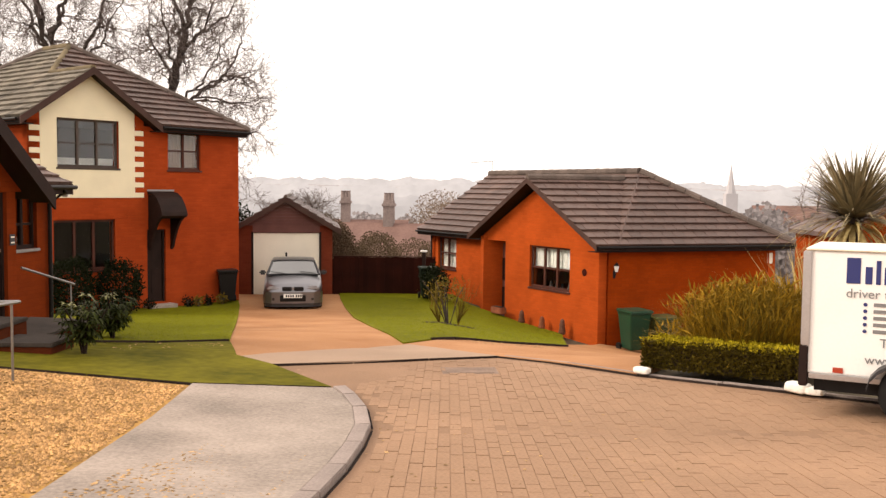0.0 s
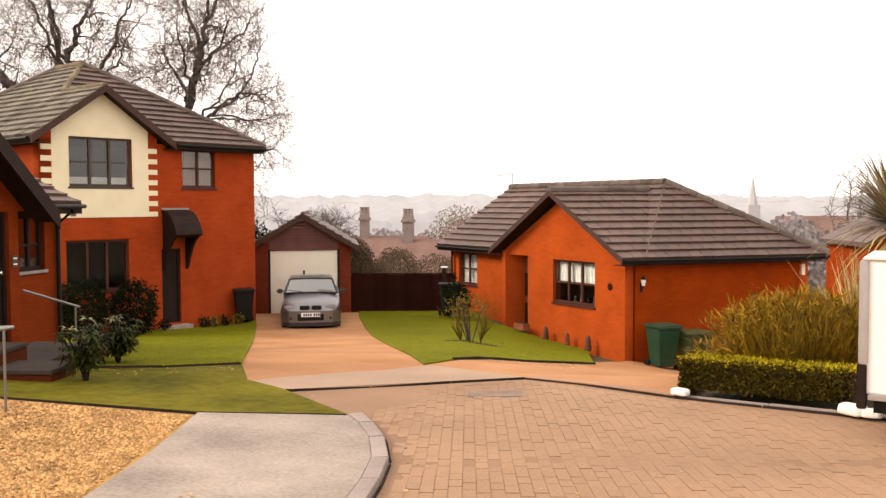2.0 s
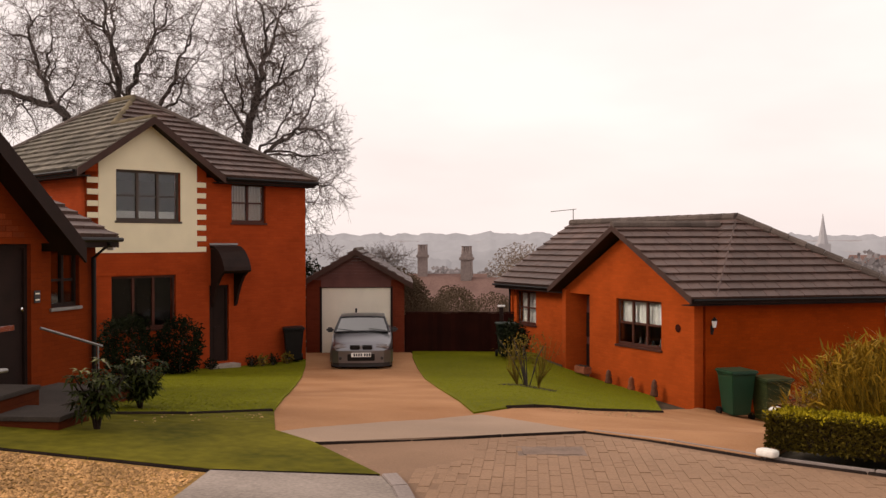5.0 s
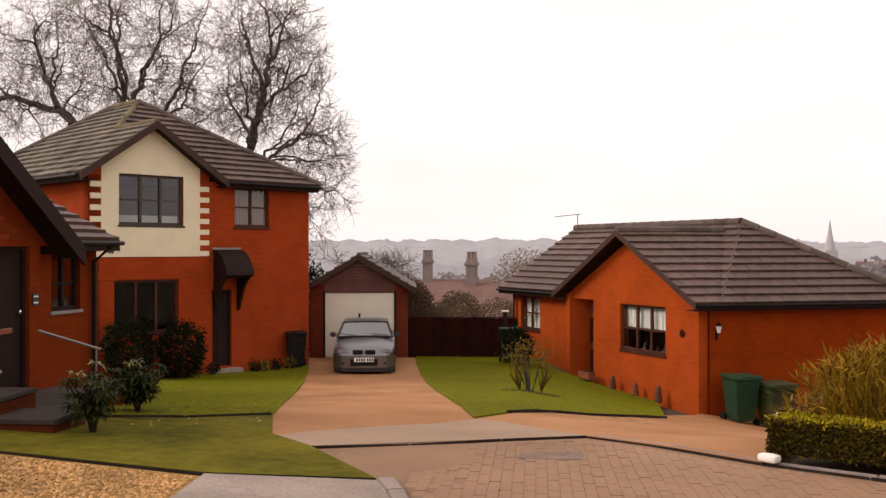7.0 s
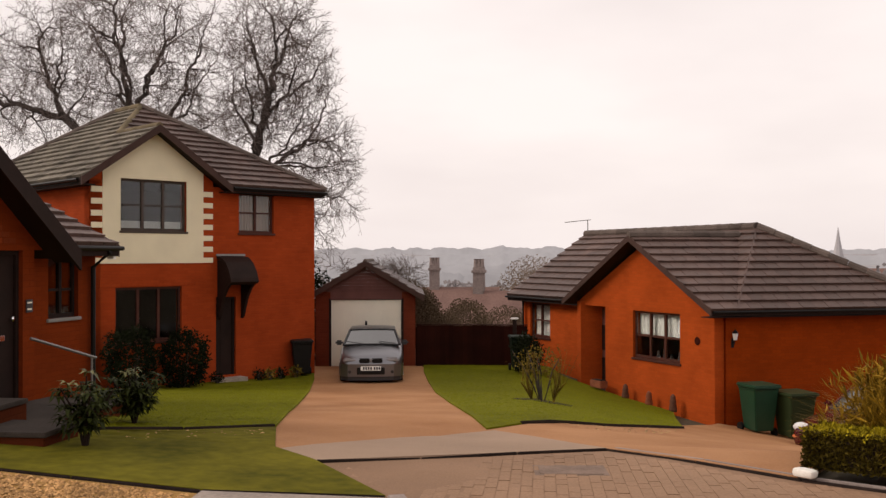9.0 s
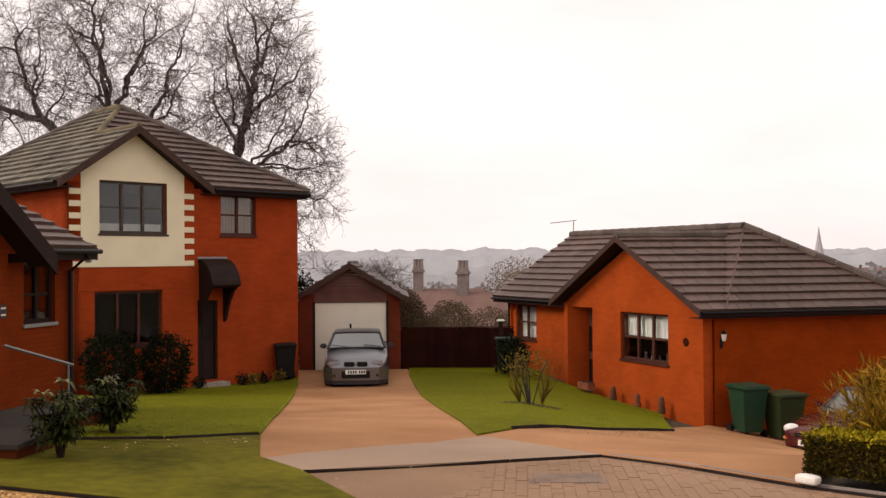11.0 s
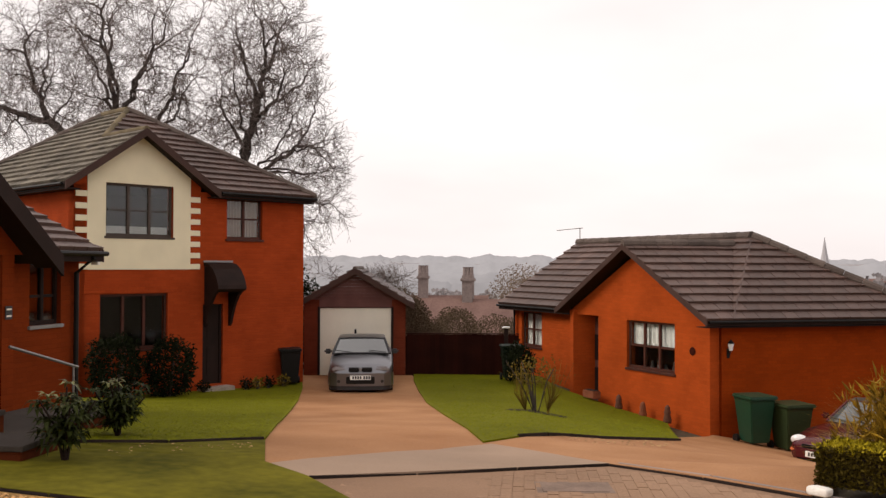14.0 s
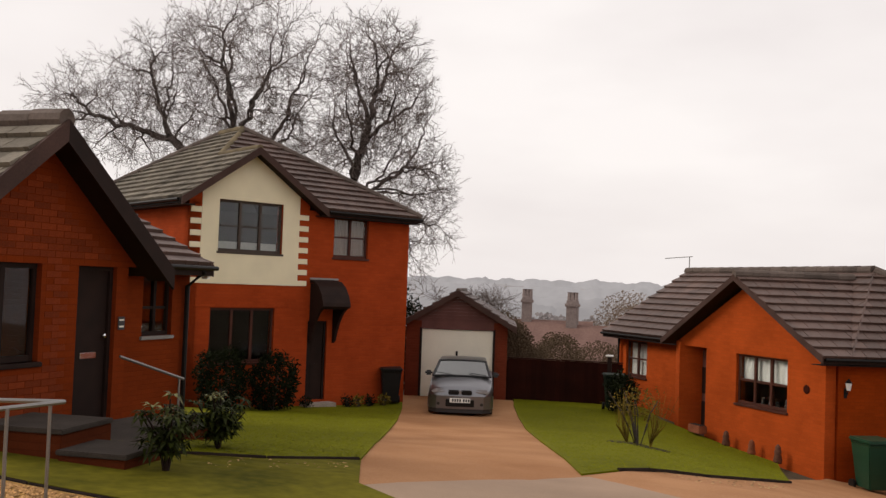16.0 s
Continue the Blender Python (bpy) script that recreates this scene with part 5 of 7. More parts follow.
# ornamental grass mound behind the hedge
og = thing("ornamental_grass", 4.0, 11.85, G(4.0, 11.85), 0, "big mound of ochre ornamental grass behind the hedge", "ornamental grass")
for i in range(9):
    a = i * 0.75
    v, f = blades(900, 0.98, 0.013, 1.0, 60 + i, 0.42, 0, 0.92, 0.35)
    ox, oy = (0.4 * math.cos(a), 0.3 * math.sin(a)) if i else (0, 0)
    raw("clump", [(x + ox, y + oy, z) for x, y, z in v], f, LEAF_O if i % 3 else LEAF_B, og)
leaf_mesh("foliage", blob_points(6000, 0.95, 0.5, 0.55, 0.55, 61, 0.3), 0.16, LEAF_O, og, aspect=0.15, up=1.2, rnd=random.Random(61))
leaf_mesh("foliage", blob_points(1800, 0.8, 0.45, 0.45, 0.45, 62, 0.3), 0.16, LEAF_B, og, aspect=0.15, up=1.2, rnd=random.Random(62))
# cordylines beside the trailer
for i, (x, y, h, n) in enumerate(((6.16, 14.0, 2.35, 560), (7.5, 14.6, 2.9, 420))):
    cd = thing("cordyline", x, y, G(x, y), 0, "cordyline palm with a spiky grey-green head" if i == 0 else "taller cordyline palm with a spiky grey-green head", "palm")
    part("trunk", tube(B(), [(0, 0, -0.1), (0.05, 0, h * 0.5), (0, 0.03, h)], 0.12, 8, 0.1), BARK, cd)
    v, f = blades(n, 1.2, 0.045, 1.0, 70 + i, 0.25, h, 0.45, 0.1)
    raw("leaf_head", v, f, LEAF_PALM, cd)
    v, f = blades(90, 1.25, 0.05, 1.0, 75 + i, 0.7, h - 0.1, -0.1, 0.1)
    raw("dead_leaves", v, f, LEAF_STRAW, cd, "drooping straw-coloured dead leaves")
pf = thing("pampas_clump", 4.95, 12.4, G(4.95, 12.4), 0, "tall straw-coloured clump of strap leaves by the trailer", "ornamental grass")
v, f = blades(200, 1.6, 0.03, 1.0, 81, 0.35, 0, 1.0, 0.25)
raw("leaves", v, f, LEAF_STRAW, pf)
v, f = blades(180, 1.4, 0.028, 1.0, 82, 0.4, 0, 0.9, 0.3)
raw("leaves", v, f, LEAF_O, pf)

# clipped hedge along the kerb
hx0, hy0, hx1, hy1 = 2.45, 11.24, 3.98, 10.2
hl = math.hypot(hx1 - hx0, hy1 - hy0)
ha = math.degrees(math.atan2(hy1 - hy0, hx1 - hx0))
hedge = thing("hedge", hx0, hy0, G(hx0, hy0), 0, "low clipped yellow-green hedge along the kerb", "hedge")
hd_ = Vector((hx1 - hx0, hy1 - hy0, 0)) / hl
hn_ = Vector((-hd_.y, hd_.x, 0))
r = random.Random(9)
pts_s, pts_t = [], []
gz0 = G(hx0, hy0)


def hedge_pt(u, w, h):
    b = hd_ * (u * hl) + hn_ * (0.1 + w * 0.6)
    top = 0.34 + 0.04 * noise.noise(Vector((u * 9, w * 3, 1)))
    return Vector((b.x, b.y, G(hx0 + b.x, hy0 + b.y) - gz0 + 0.07 + h * top))


for i in range(17000):
    u, w, h = r.random(), r.random(), r.random()
    k = r.random()
    if k < 0.4:
        w = abs(r.gauss(0, 0.06))
    elif k < 0.5:
        u = abs(r.gauss(0, 0.02))
    elif k < 0.6:
        w = 1 - abs(r.gauss(0, 0.06))
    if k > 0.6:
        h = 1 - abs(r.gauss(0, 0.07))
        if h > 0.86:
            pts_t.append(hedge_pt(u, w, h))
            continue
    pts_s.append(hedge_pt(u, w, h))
# Sides take the darker leaf colour, the top the brighter yellow one.
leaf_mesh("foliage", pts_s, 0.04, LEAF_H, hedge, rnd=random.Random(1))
leaf_mesh("top_leaves", pts_t, 0.04, LEAF_HT, hedge, "yellow-green top leaves", rnd=random.Random(2))
bm = B()
cs = [hedge_pt(u, w, 0.0) for u, w in ((0.02, 0.08), (0.98, 0.08), (0.98, 0.92), (0.02, 0.92))]
prism(bm, cs, (0, 0, 0.26))
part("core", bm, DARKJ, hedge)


def stone(name, x, y, sx, sy, sz, seed, label, rz=0.0, lift=0.035):
    bm = B()
    bmesh.ops.create_icosphere(bm, subdivisions=3, radius=1)
    for v in bm.verts:
        k = 1 + 0.18 * noise.noise(v.co * 1.7 + Vector((seed, 0, 0)))
        c = v.co * k
        p = 0.45
        v.co = Vector((math.copysign(abs(c.x) ** p, c.x) * sx, math.copysign(abs(c.y) ** p, c.y) * sy, math.copysign(abs(c.z) ** p, c.z) * sz + sz * 0.9))
    o = obj(name, bm, STONE, smooth=True)
    o.matrix_world = pose(x, y, G(x, y) + lift, 0, 0, rz)
    return tagged(o, label, "stone", "white marker stones")


stone("stone", 2.47, 11.07, 0.1, 0.065, 0.038, 1, "white-painted block on the kerb by the hedge", -50)
stone("stone", 3.9, 9.98, 0.13, 0.09, 0.055, 2, "pale rounded stone on the kerb by the trailer", -50)
stone("stone", 4.03, 9.86, 0.1, 0.08, 0.04, 3, "small pale stone on the kerb by the trailer", -30)

# ---- bins ----
def wheelie_bin(name, x, y, rz, material, label, z, h=1.0, w=0.56):
    e = thing(name, x, y, z, rz, label, "bin", "wheeled bins")
    bm = B()
    prof = [(0.2, 0.22, 0.06), (0.27, 0.3, h * 0.86), (0.29, 0.32, h * 0.9)]
    prev = None
    k = w / 0.56
    for hx_, hy_, z_ in prof:
        ring = [bm.verts.new((sx * hx_ * k, sy * hy_ * k, z_)) for sx, sy in ((-1, -1), (1, -1), (1, 1), (-1, 1))]
        if prev:
            for i in range(4):
                bm.faces.new((prev[i], prev[(i + 1) % 4], ring[(i + 1) % 4], ring[i]))
        else:
            bm.faces.new(ring[::-1])
        prev = ring
    bm.faces.new(prev)
    bmesh.ops.bevel(bm, geom=[ed for ed in bm.edges], offset=0.02, segments=2, affect="EDGES")
    part("body", bm, material, e)
    lid = part("lid", box(B(), -0.31 * k, 0.31 * k, -0.36 * k, 0.33 * k, h * 0.9, h * 0.97, bevel=0.025), material, e)
    part("handle", tube(B(), [(-0.22 * k, 0.37 * k, h * 0.92), (0.22 * k, 0.37 * k, h * 0.92)], 0.018, 8), material, lid)
    for sx in (-1, 1):
        bm = lathe(B(), [(0.02, -0.03), (0.1, -0.03), (0.1, 0.03), (0.02, 0.03)], 16, m=Matrix.Translation((sx * 0.26 * k, 0.24 * k, 0.1)) @ pose(0, 0, 0, 0, 90, 0))
        part("wheel", bm, BLACKP, e)
    return e


wheelie_bin("wheelie_bin", 4.98, 24.05, 20, BINGREEN, "green wheeled bin against the side wall", G(4.98, 24.05) + 0.03, 1.12, 0.62)
wheelie_bin("wheelie_bin", 5.72, 23.95, 20, BINOLIVE, "dull green wheeled bin against the side wall", G(5.72, 23.95) + 0.03, 1.08, 0.66)
wheelie_bin("wheelie_bin", -6.46, 28.0, 20, BLACKP, "black wheeled bin at the corner of the house", G(-6.46, 28.0) + 0.045, 1.02)
wheelie_bin("wheelie_bin", -0.45, 29.6, 10, BINDARK, "dark green wheeled bin by the fence", G(-0.45, 29.6) + 0.04, 1.05)

# garden figures and pots by the bungalow wall
for i, (b, s, m, lab) in enumerate(((2.95, 0.36, FIGURE, "small painted garden figure"), (2.0, 0.34, TERRA, "terracotta garden ornament"), (1.1, 0.42, FIGURE, "garden figure with pale base"))):
    p = Vector((BX, BY, BZ)) + q(-0.25, b, BZ)
    g = lathe(B(), [(0.09, 0), (0.1, s * 0.15), (0.07, s * 0.5), (0.085, s * 0.6), (0.06, s * 0.75), (0.065, s * 0.85), (0.02, s)], 14)
    o = obj("garden_figure", g, m, smooth=True)
    o.matrix_world = pose(p.x, p.y, G(p.x, p.y) + 0.04)
    tagged(o, lab + " against the wall", "garden ornament", "garden ornaments")
p = Vector((BX, BY, BZ)) + q(-0.35, 3.95, BZ)
pot = thing("trough", p.x, p.y, G(p.x, p.y) + 0.1, -58, "low terracotta trough beside the porch", "plant pot")
boxed("body", TERRA, pot, -0.25, 0.25, -0.12, 0.12, 0, 0.2, bevel=0.02)
boxed("soil", DARKJ, pot, -0.22, 0.22, -0.09, 0.09, 0.2, 0.21)

# wall fittings of the bungalow
F0w = Matrix.Translation((BX, BY, BZ)) @ F0
bm = lathe(B(), [(0.14, 0), (0.16, 0.02), (0.13, 0.035), (0.02, 0.045)], 24, m=pose(0, 0, 0, 90, 0, 0))
pl = obj("wall_plaque", bm, PLAQUE)
pl.matrix_world = F0w @ Matrix.Translation((5.45 - 0.56, 0, bz(-0.78))) @ Matrix.Scale(0.62, 4)
tagged(pl, "round dark terracotta plaque on the brick wall", "plaque")
S0w = Matrix.Translation((BX, BY, BZ)) @ S0
lamp = new("wall_lantern")
lamp.matrix_world = S0w @ Matrix.Translation((0.45, 0, bz(-0.75))) @ Matrix.Scale(0.72, 4)
tagged(lamp, "black wall lantern with clear glass", "wall lamp")
part("bracket", tube(B(), [(0, 0.0, 0.0), (0, -0.1, -0.1), (0, -0.18, 0.05)], 0.015, 6), BLACKP, lamp)
boxed("backplate", BLACKP, lamp, -0.05, 0.05, -0.02, 0.0, -0.2, 0.1, bevel=0.006)
part("glass", lathe(B(), [(0.06, 0.05), (0.1, 0.25), (0.09, 0.27)], 6, m=Matrix.Translation((0, -0.18, 0))), LAMPGLASS, lamp)
part("cap", lathe(B(), [(0.12, 0.27), (0.04, 0.36), (0.01, 0.4)], 6, m=Matrix.Translation((0, -0.18, 0))), BLACKP, lamp)
alarm = obj("vent_box", box(B(), -0.08, 0.08, -0.06, 0, -0.15, 0.15, bevel=0.01), WHITEP)
alarm.matrix_world = S0w @ Matrix.Translation((5.25, 0, bz(-0.42)))
tagged(alarm, "pale box high on the side wall", "vent")
# aerial on the ridge
ae = thing("tv_aerial", *(Vector((BX, BY, BZ)) + R1 + Vector((0.05, -0.2, 0))), 0, "thin television aerial on the ridge end", "aerial")
part("mast", tube(B(), [(0, 0, -0.1), (0, 0, 0.5)], 0.015, 6), STEEL, ae)
part("boom", tube(B(), [(-0.75, 0.1, 0.42), (0.1, 0, 0.5)], 0.012, 6), STEEL, ae)
for i in range(8):
    u = i / 7
    c = Vector((-0.75 + 0.8 * u, 0.1 - 0.1 * u, 0.42 + 0.075 * u))
    part("element", tube(B(), [c - Vector((0, 0.16, 0)), c + Vector((0, 0.16, 0))], 0.006, 5), STEEL, ae)
# post with lamp at the fence end
fp = thing("gate_post", -0.62, 30.4, -2.5, 0, "dark timber post with a pale cap by the fence", "post")
boxed("post", BROWN, fp, -0.06, 0.06, -0.06, 0.06, 0, 1.85, bevel=0.01)
boxed("cap", WHITE, fp, -0.12, 0.12, -0.1, 0.1, 1.852, 1.9, bevel=0.02)

# ---- ramp, steps and handrails of the neighbour ----
Nw = Matrix.Translation((-6.12, 13.4, NZ)) @ RX(80)
step = new("entrance_steps")
step.matrix_world = Nw
tagged(step, "brick entrance landing with shade in its dark colour and a dark slab", "steps")
# Landing takes the brick with shade already in it.
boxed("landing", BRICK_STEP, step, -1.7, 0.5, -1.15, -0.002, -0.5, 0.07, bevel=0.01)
boxed("tread", SLAB, step, -1.72, 0.52, -1.17, -0.004, 0.072, 0.1)

sign = new("house_sign")
sign.matrix_world = Nw @ Matrix.Translation((0.1, 0, 1.27))
tagged(sign, "small dark sign on the brick pier beside the door", "sign")
plq_ = boxed("plate", TRIM, sign, -0.06, 0.06, -0.016, -0.008, -0.08, 0.08, bevel=0.004)
boxed("bar", WHITEP, plq_, -0.04, 0.04, -0.0185, -0.0165, 0.03, 0.05)
boxed("bar", WHITEP, plq_, -0.04, 0.04, -0.0185, -0.0165, -0.05, -0.03)

# two low steps up from the grass to the landing
for x0, x1, y0, y1, hgt in ((-5.1, -4.42, 10.85, 11.5, 0.15), (-6.0, -5.11, 10.9, 11.75, 0.29)):
    zb = G((x0 + x1) / 2, y0)
    s2 = thing("garden_step", (x0 + x1) / 2, (y0 + y1) / 2, zb - 0.15, 0, "low step with a shade-dark brick riser and a dark stone tread", "step", "steps from the grass")
    hx2, hy2 = (x1 - x0) / 2, (y1 - y0) / 2
    boxed("riser", BRICK_STEP, s2, -hx2, hx2, -hy2, hy2, 0, 0.15 + hgt - 0.05, bevel=0.008)
    boxed("tread", SLAB, s2, -hx2 - 0.02, hx2 + 0.02, -hy2 - 0.02, hy2, 0.152 + hgt - 0.05, 0.15 + hgt, bevel=0.008)


def rail(name, runs, posts, label):
    e = thing(name, 0, 0, 0, 0, label, "handrail", "handrails of the ramp")
    for run in runs:
        part("rail", tube(B(), run, 0.017, 8), STEEL, e)
    for x, y, top in posts:
        part("post", tube(B(), [(x, y, G(x, y) - 0.1), (x, y, top)], 0.013, 8), STEEL, e)
    return e


rail("handrail", [[(-4.1, 7.9, 0.31), (-4.12, 9.42, 0.235)], [(-5.05, 8.85, 0.27), (-4.12, 9.42, 0.235)]], [(-4.07, 8.7, 0.27), (-4.12, 9.25, 0.24)], "pale metal handrail beside the ramp")
rail("handrail", [[(-5.56, 12.6, 0.29), (-5.13, 13.3, 0.0)]], [(-5.16, 13.25, 0.01)], "pale metal handrail sloping down from the door")

# ---- vehicles ----
def loft(bm, stations, close=True):
    """A skin over cross-sections: each is a list of (x, y, z)."""
    rings = [[bm.verts.new(p) for p in s] for s in stations]
    for a, b in zip(rings, rings[1:]):
        for i in range(len(a) - 1):
            bm.faces.new((a[i], a[i + 1], b[i + 1], b[i]))
    if close:
        bm.faces.new(rings[0][::-1])
        bm.faces.new(rings[-1])
    return bm


def section(y, hw, sill, shoulder, crown, tuck=0.9):
    """Half-rounded body section at length y: sill, flank, shoulder, crowned top."""
    half = [(hw * tuck, sill), (hw * 0.98, sill + 0.12), (hw, (sill + shoulder) / 2 + 0.05), (hw * 0.97, shoulder - 0.06), (hw * 0.9, shoulder), (hw * 0.6, crown - 0.02), (hw * 0.25, crown), (0, crown + 0.005)]
    right = [(x, y, z) for x, z in half]
    return right + [(-x, yy, z) for x, yy, z in right[-2::-1]]


def wheel(parent, x, y, r, w=0.18):
    t = part("wheel", lathe(B(), [(r * 0.62, -w / 2), (r * 0.95, -w / 2), (r, -w / 2 + 0.03), (r, w / 2 - 0.03), (r * 0.95, w / 2), (r * 0.62, w / 2)], 28, m=Matrix.Translation((x, y, r)) @ pose(0, 0, 0, 0, 90, 0)), TYRE, parent, smooth=True)
    sx = 1 if x > 0 else -1
    bm = lathe(B(), [(r * 0.1, 0.0), (r * 0.62, 0.0), (r * 0.62, 0.02), (r * 0.1, 0.03)], 24, m=Matrix.Translation((x + sx * (w / 2 - 0.03), y, r)) @ pose(0, 0, 0, 0, 90 * sx, 0))
    part("rim", bm, ALLOY, t)
    for k in range(6):
        a = k * math.pi / 3
        c = Vector((x + sx * (w / 2 - 0.002), y, r))
        part("spoke", tube(B(), [c, c + Vector((0, math.cos(a), math.sin(a))) * r * 0.58], 0.022, 6), ALLOY, t)


def plate(parent, y, z, tiltx=-8):
    m = Matrix.Translation((0, y, z)) @ pose(0, 0, 0, tiltx, 0, 0)
    pl_ = boxed("number_plate", PLATE, parent, -0.26, 0.26, -0.012, 0, -0.056, 0.056, m=m, bevel=0.004)
    for k in range(7):
        x = -0.2 + k * 0.062 + (0.03 if k > 3 else 0)
        boxed("bar", TRIM, pl_, x, x + 0.042, -0.0145, -0.0125, -0.036, 0.036, m=m)


def hatchback(x, y, rz):
    """Front towards -y in its own frame."""
    c = thing("car", x, y, G(x, y) + 0.03, rz, "dark silver hatchback parked on the drive before the garage", "car")
    S = [(-2.0, 0.52, 0.3, 0.5, 0.56), (-1.93, 0.68, 0.24, 0.6, 0.68), (-1.75, 0.78, 0.22, 0.68, 0.76), (-1.3, 0.83, 0.22, 0.78, 0.86), (-0.85, 0.84, 0.22, 0.86, 0.94), (0.2, 0.845, 0.22, 0.9, 0.96), (1.3, 0.84, 0.22, 0.92, 0.97), (1.75, 0.8, 0.24, 0.9, 0.95), (1.95, 0.7, 0.3, 0.85, 0.9)]
    part("body", loft(B(), [section(*s) for s in S]), SILVER, c, smooth=True)
    def gh(y_, hw, z):
        return [(hw, y_, z), (hw * 0.6, y_ - 0.05, z + 0.02), (0, y_ - 0.07, z + 0.025), (-hw * 0.6, y_ - 0.05, z + 0.02), (-hw, y_, z)]
    bm = loft(B(), [gh(-0.9, 0.74, 0.92), gh(-0.24, 0.6, 1.27)], False)
    part("windscreen", bm, WINDSCREEN, c, smooth=True)
    part("windscreen_seal", tube(B(), [Vector(p) + Vector((0, -0.01, 0.005)) for p in gh(-0.24, 0.6, 1.27)], 0.018, 6), TRIM, c)
    part("scuttle", tube(B(), [Vector(p) + Vector((0, -0.01, 0.0)) for p in gh(-0.9, 0.74, 0.92)], 0.022, 6), TRIM, c)
    part("roof", loft(B(), [gh(-0.26, 0.62, 1.27), gh(0.1, 0.63, 1.31), gh(0.9, 0.61, 1.3), gh(1.45, 0.56, 1.24)], False), SILVER, c, smooth=True)
    part("rear_window", loft(B(), [gh(1.45, 0.56, 1.24), gh(1.85, 0.66, 0.95)], False), CARGLASS, c, smooth=True)
    for sx in (-1, 1):
        bm = B()
        prism(bm, [(sx * 0.77, -0.82, 0.93), (sx * 0.64, -0.22, 1.26), (sx * 0.64, 1.42, 1.23), (sx * 0.74, 1.8, 0.95)], (-sx * 0.02, 0, 0))
        part("side_window", bm, CARGLASS, c)
        part("pillar", tube(B(), [(sx * 0.76, -0.92, 0.92), (sx * 0.62, -0.24, 1.275)], 0.03, 6), TRIM, c)
        mir = part("door_mirror", box(B(), sx * 0.89 - 0.1, sx * 0.89 + 0.1, -0.74, -0.62, 0.9, 1.03, bevel=0.04), TRIM, c, "dark door mirror")
        part("headlight", box(B(), sx * 0.54 - 0.19, sx * 0.54 + 0.19, -1.955, -1.83, 0.55, 0.68, bevel=0.045), HEADLAMP, c)
        part("fog_light", lathe(B(), [(0.02, 0), (0.04, 0.005), (0.04, 0.03)], 14, m=Matrix.Translation((sx * 0.55, -1.98, 0.32)) @ pose(0, 0, 0, 90, 0, 0)), TRIM, c)
        for yy in (-1.22, 1.28):
            wheel(c, sx * 0.74, yy, 0.3)
    part("bumper", loft(B(), [[(-0.84, -1.62, z0), (-0.78, -1.86, z0), (-0.6, -2.0, z0), (0, -2.06, z0), (0.6, -2.0, z0), (0.78, -1.86, z0), (0.84, -1.62, z0)] for z0 in (0.2, 0.3, 0.44, 0.52)], False), SILVER, c)
    part("front_apron", loft(B(), [[(-0.82, -1.62, z0), (-0.76, -1.84, z0), (-0.58, -1.98, z0), (0, -2.04, z0), (0.58, -1.98, z0), (0.76, -1.84, z0), (0.82, -1.62, z0)] for z0 in (0.1, 0.205)], False), TRIM, c, "dark lower apron")
    boxed("air_intake", BLACKP, c, -0.36, 0.36, -2.078, -2.0, 0.26, 0.44, bevel=0.012)
    for a, b in ((-0.3, -0.03), (0.03, 0.3)):
        gr = boxed("grille", BLACKP, c, a, b, -2.035, -1.96, 0.55, 0.66, bevel=0.02)
        boxed("grille_rim", TRIM, gr, a, b, -2.04, -2.02, 0.655, 0.675, bevel=0.005)
    boxed("badge", HEADLAMP, c, -0.03, 0.03, -2.045, -2.0, 0.58, 0.66, bevel=0.01)
    plate(c, -2.09, 0.42)
    for sx in (-1, 1):
        part("wiper", tube(B(), [(sx * 0.45 + 0.2, -0.94, 0.96), (sx * 0.45 - 0.25, -0.88, 1.01)], 0.01, 5), BLACKP, c)
    return c


hatchback(-4.53, 28.4, 9)


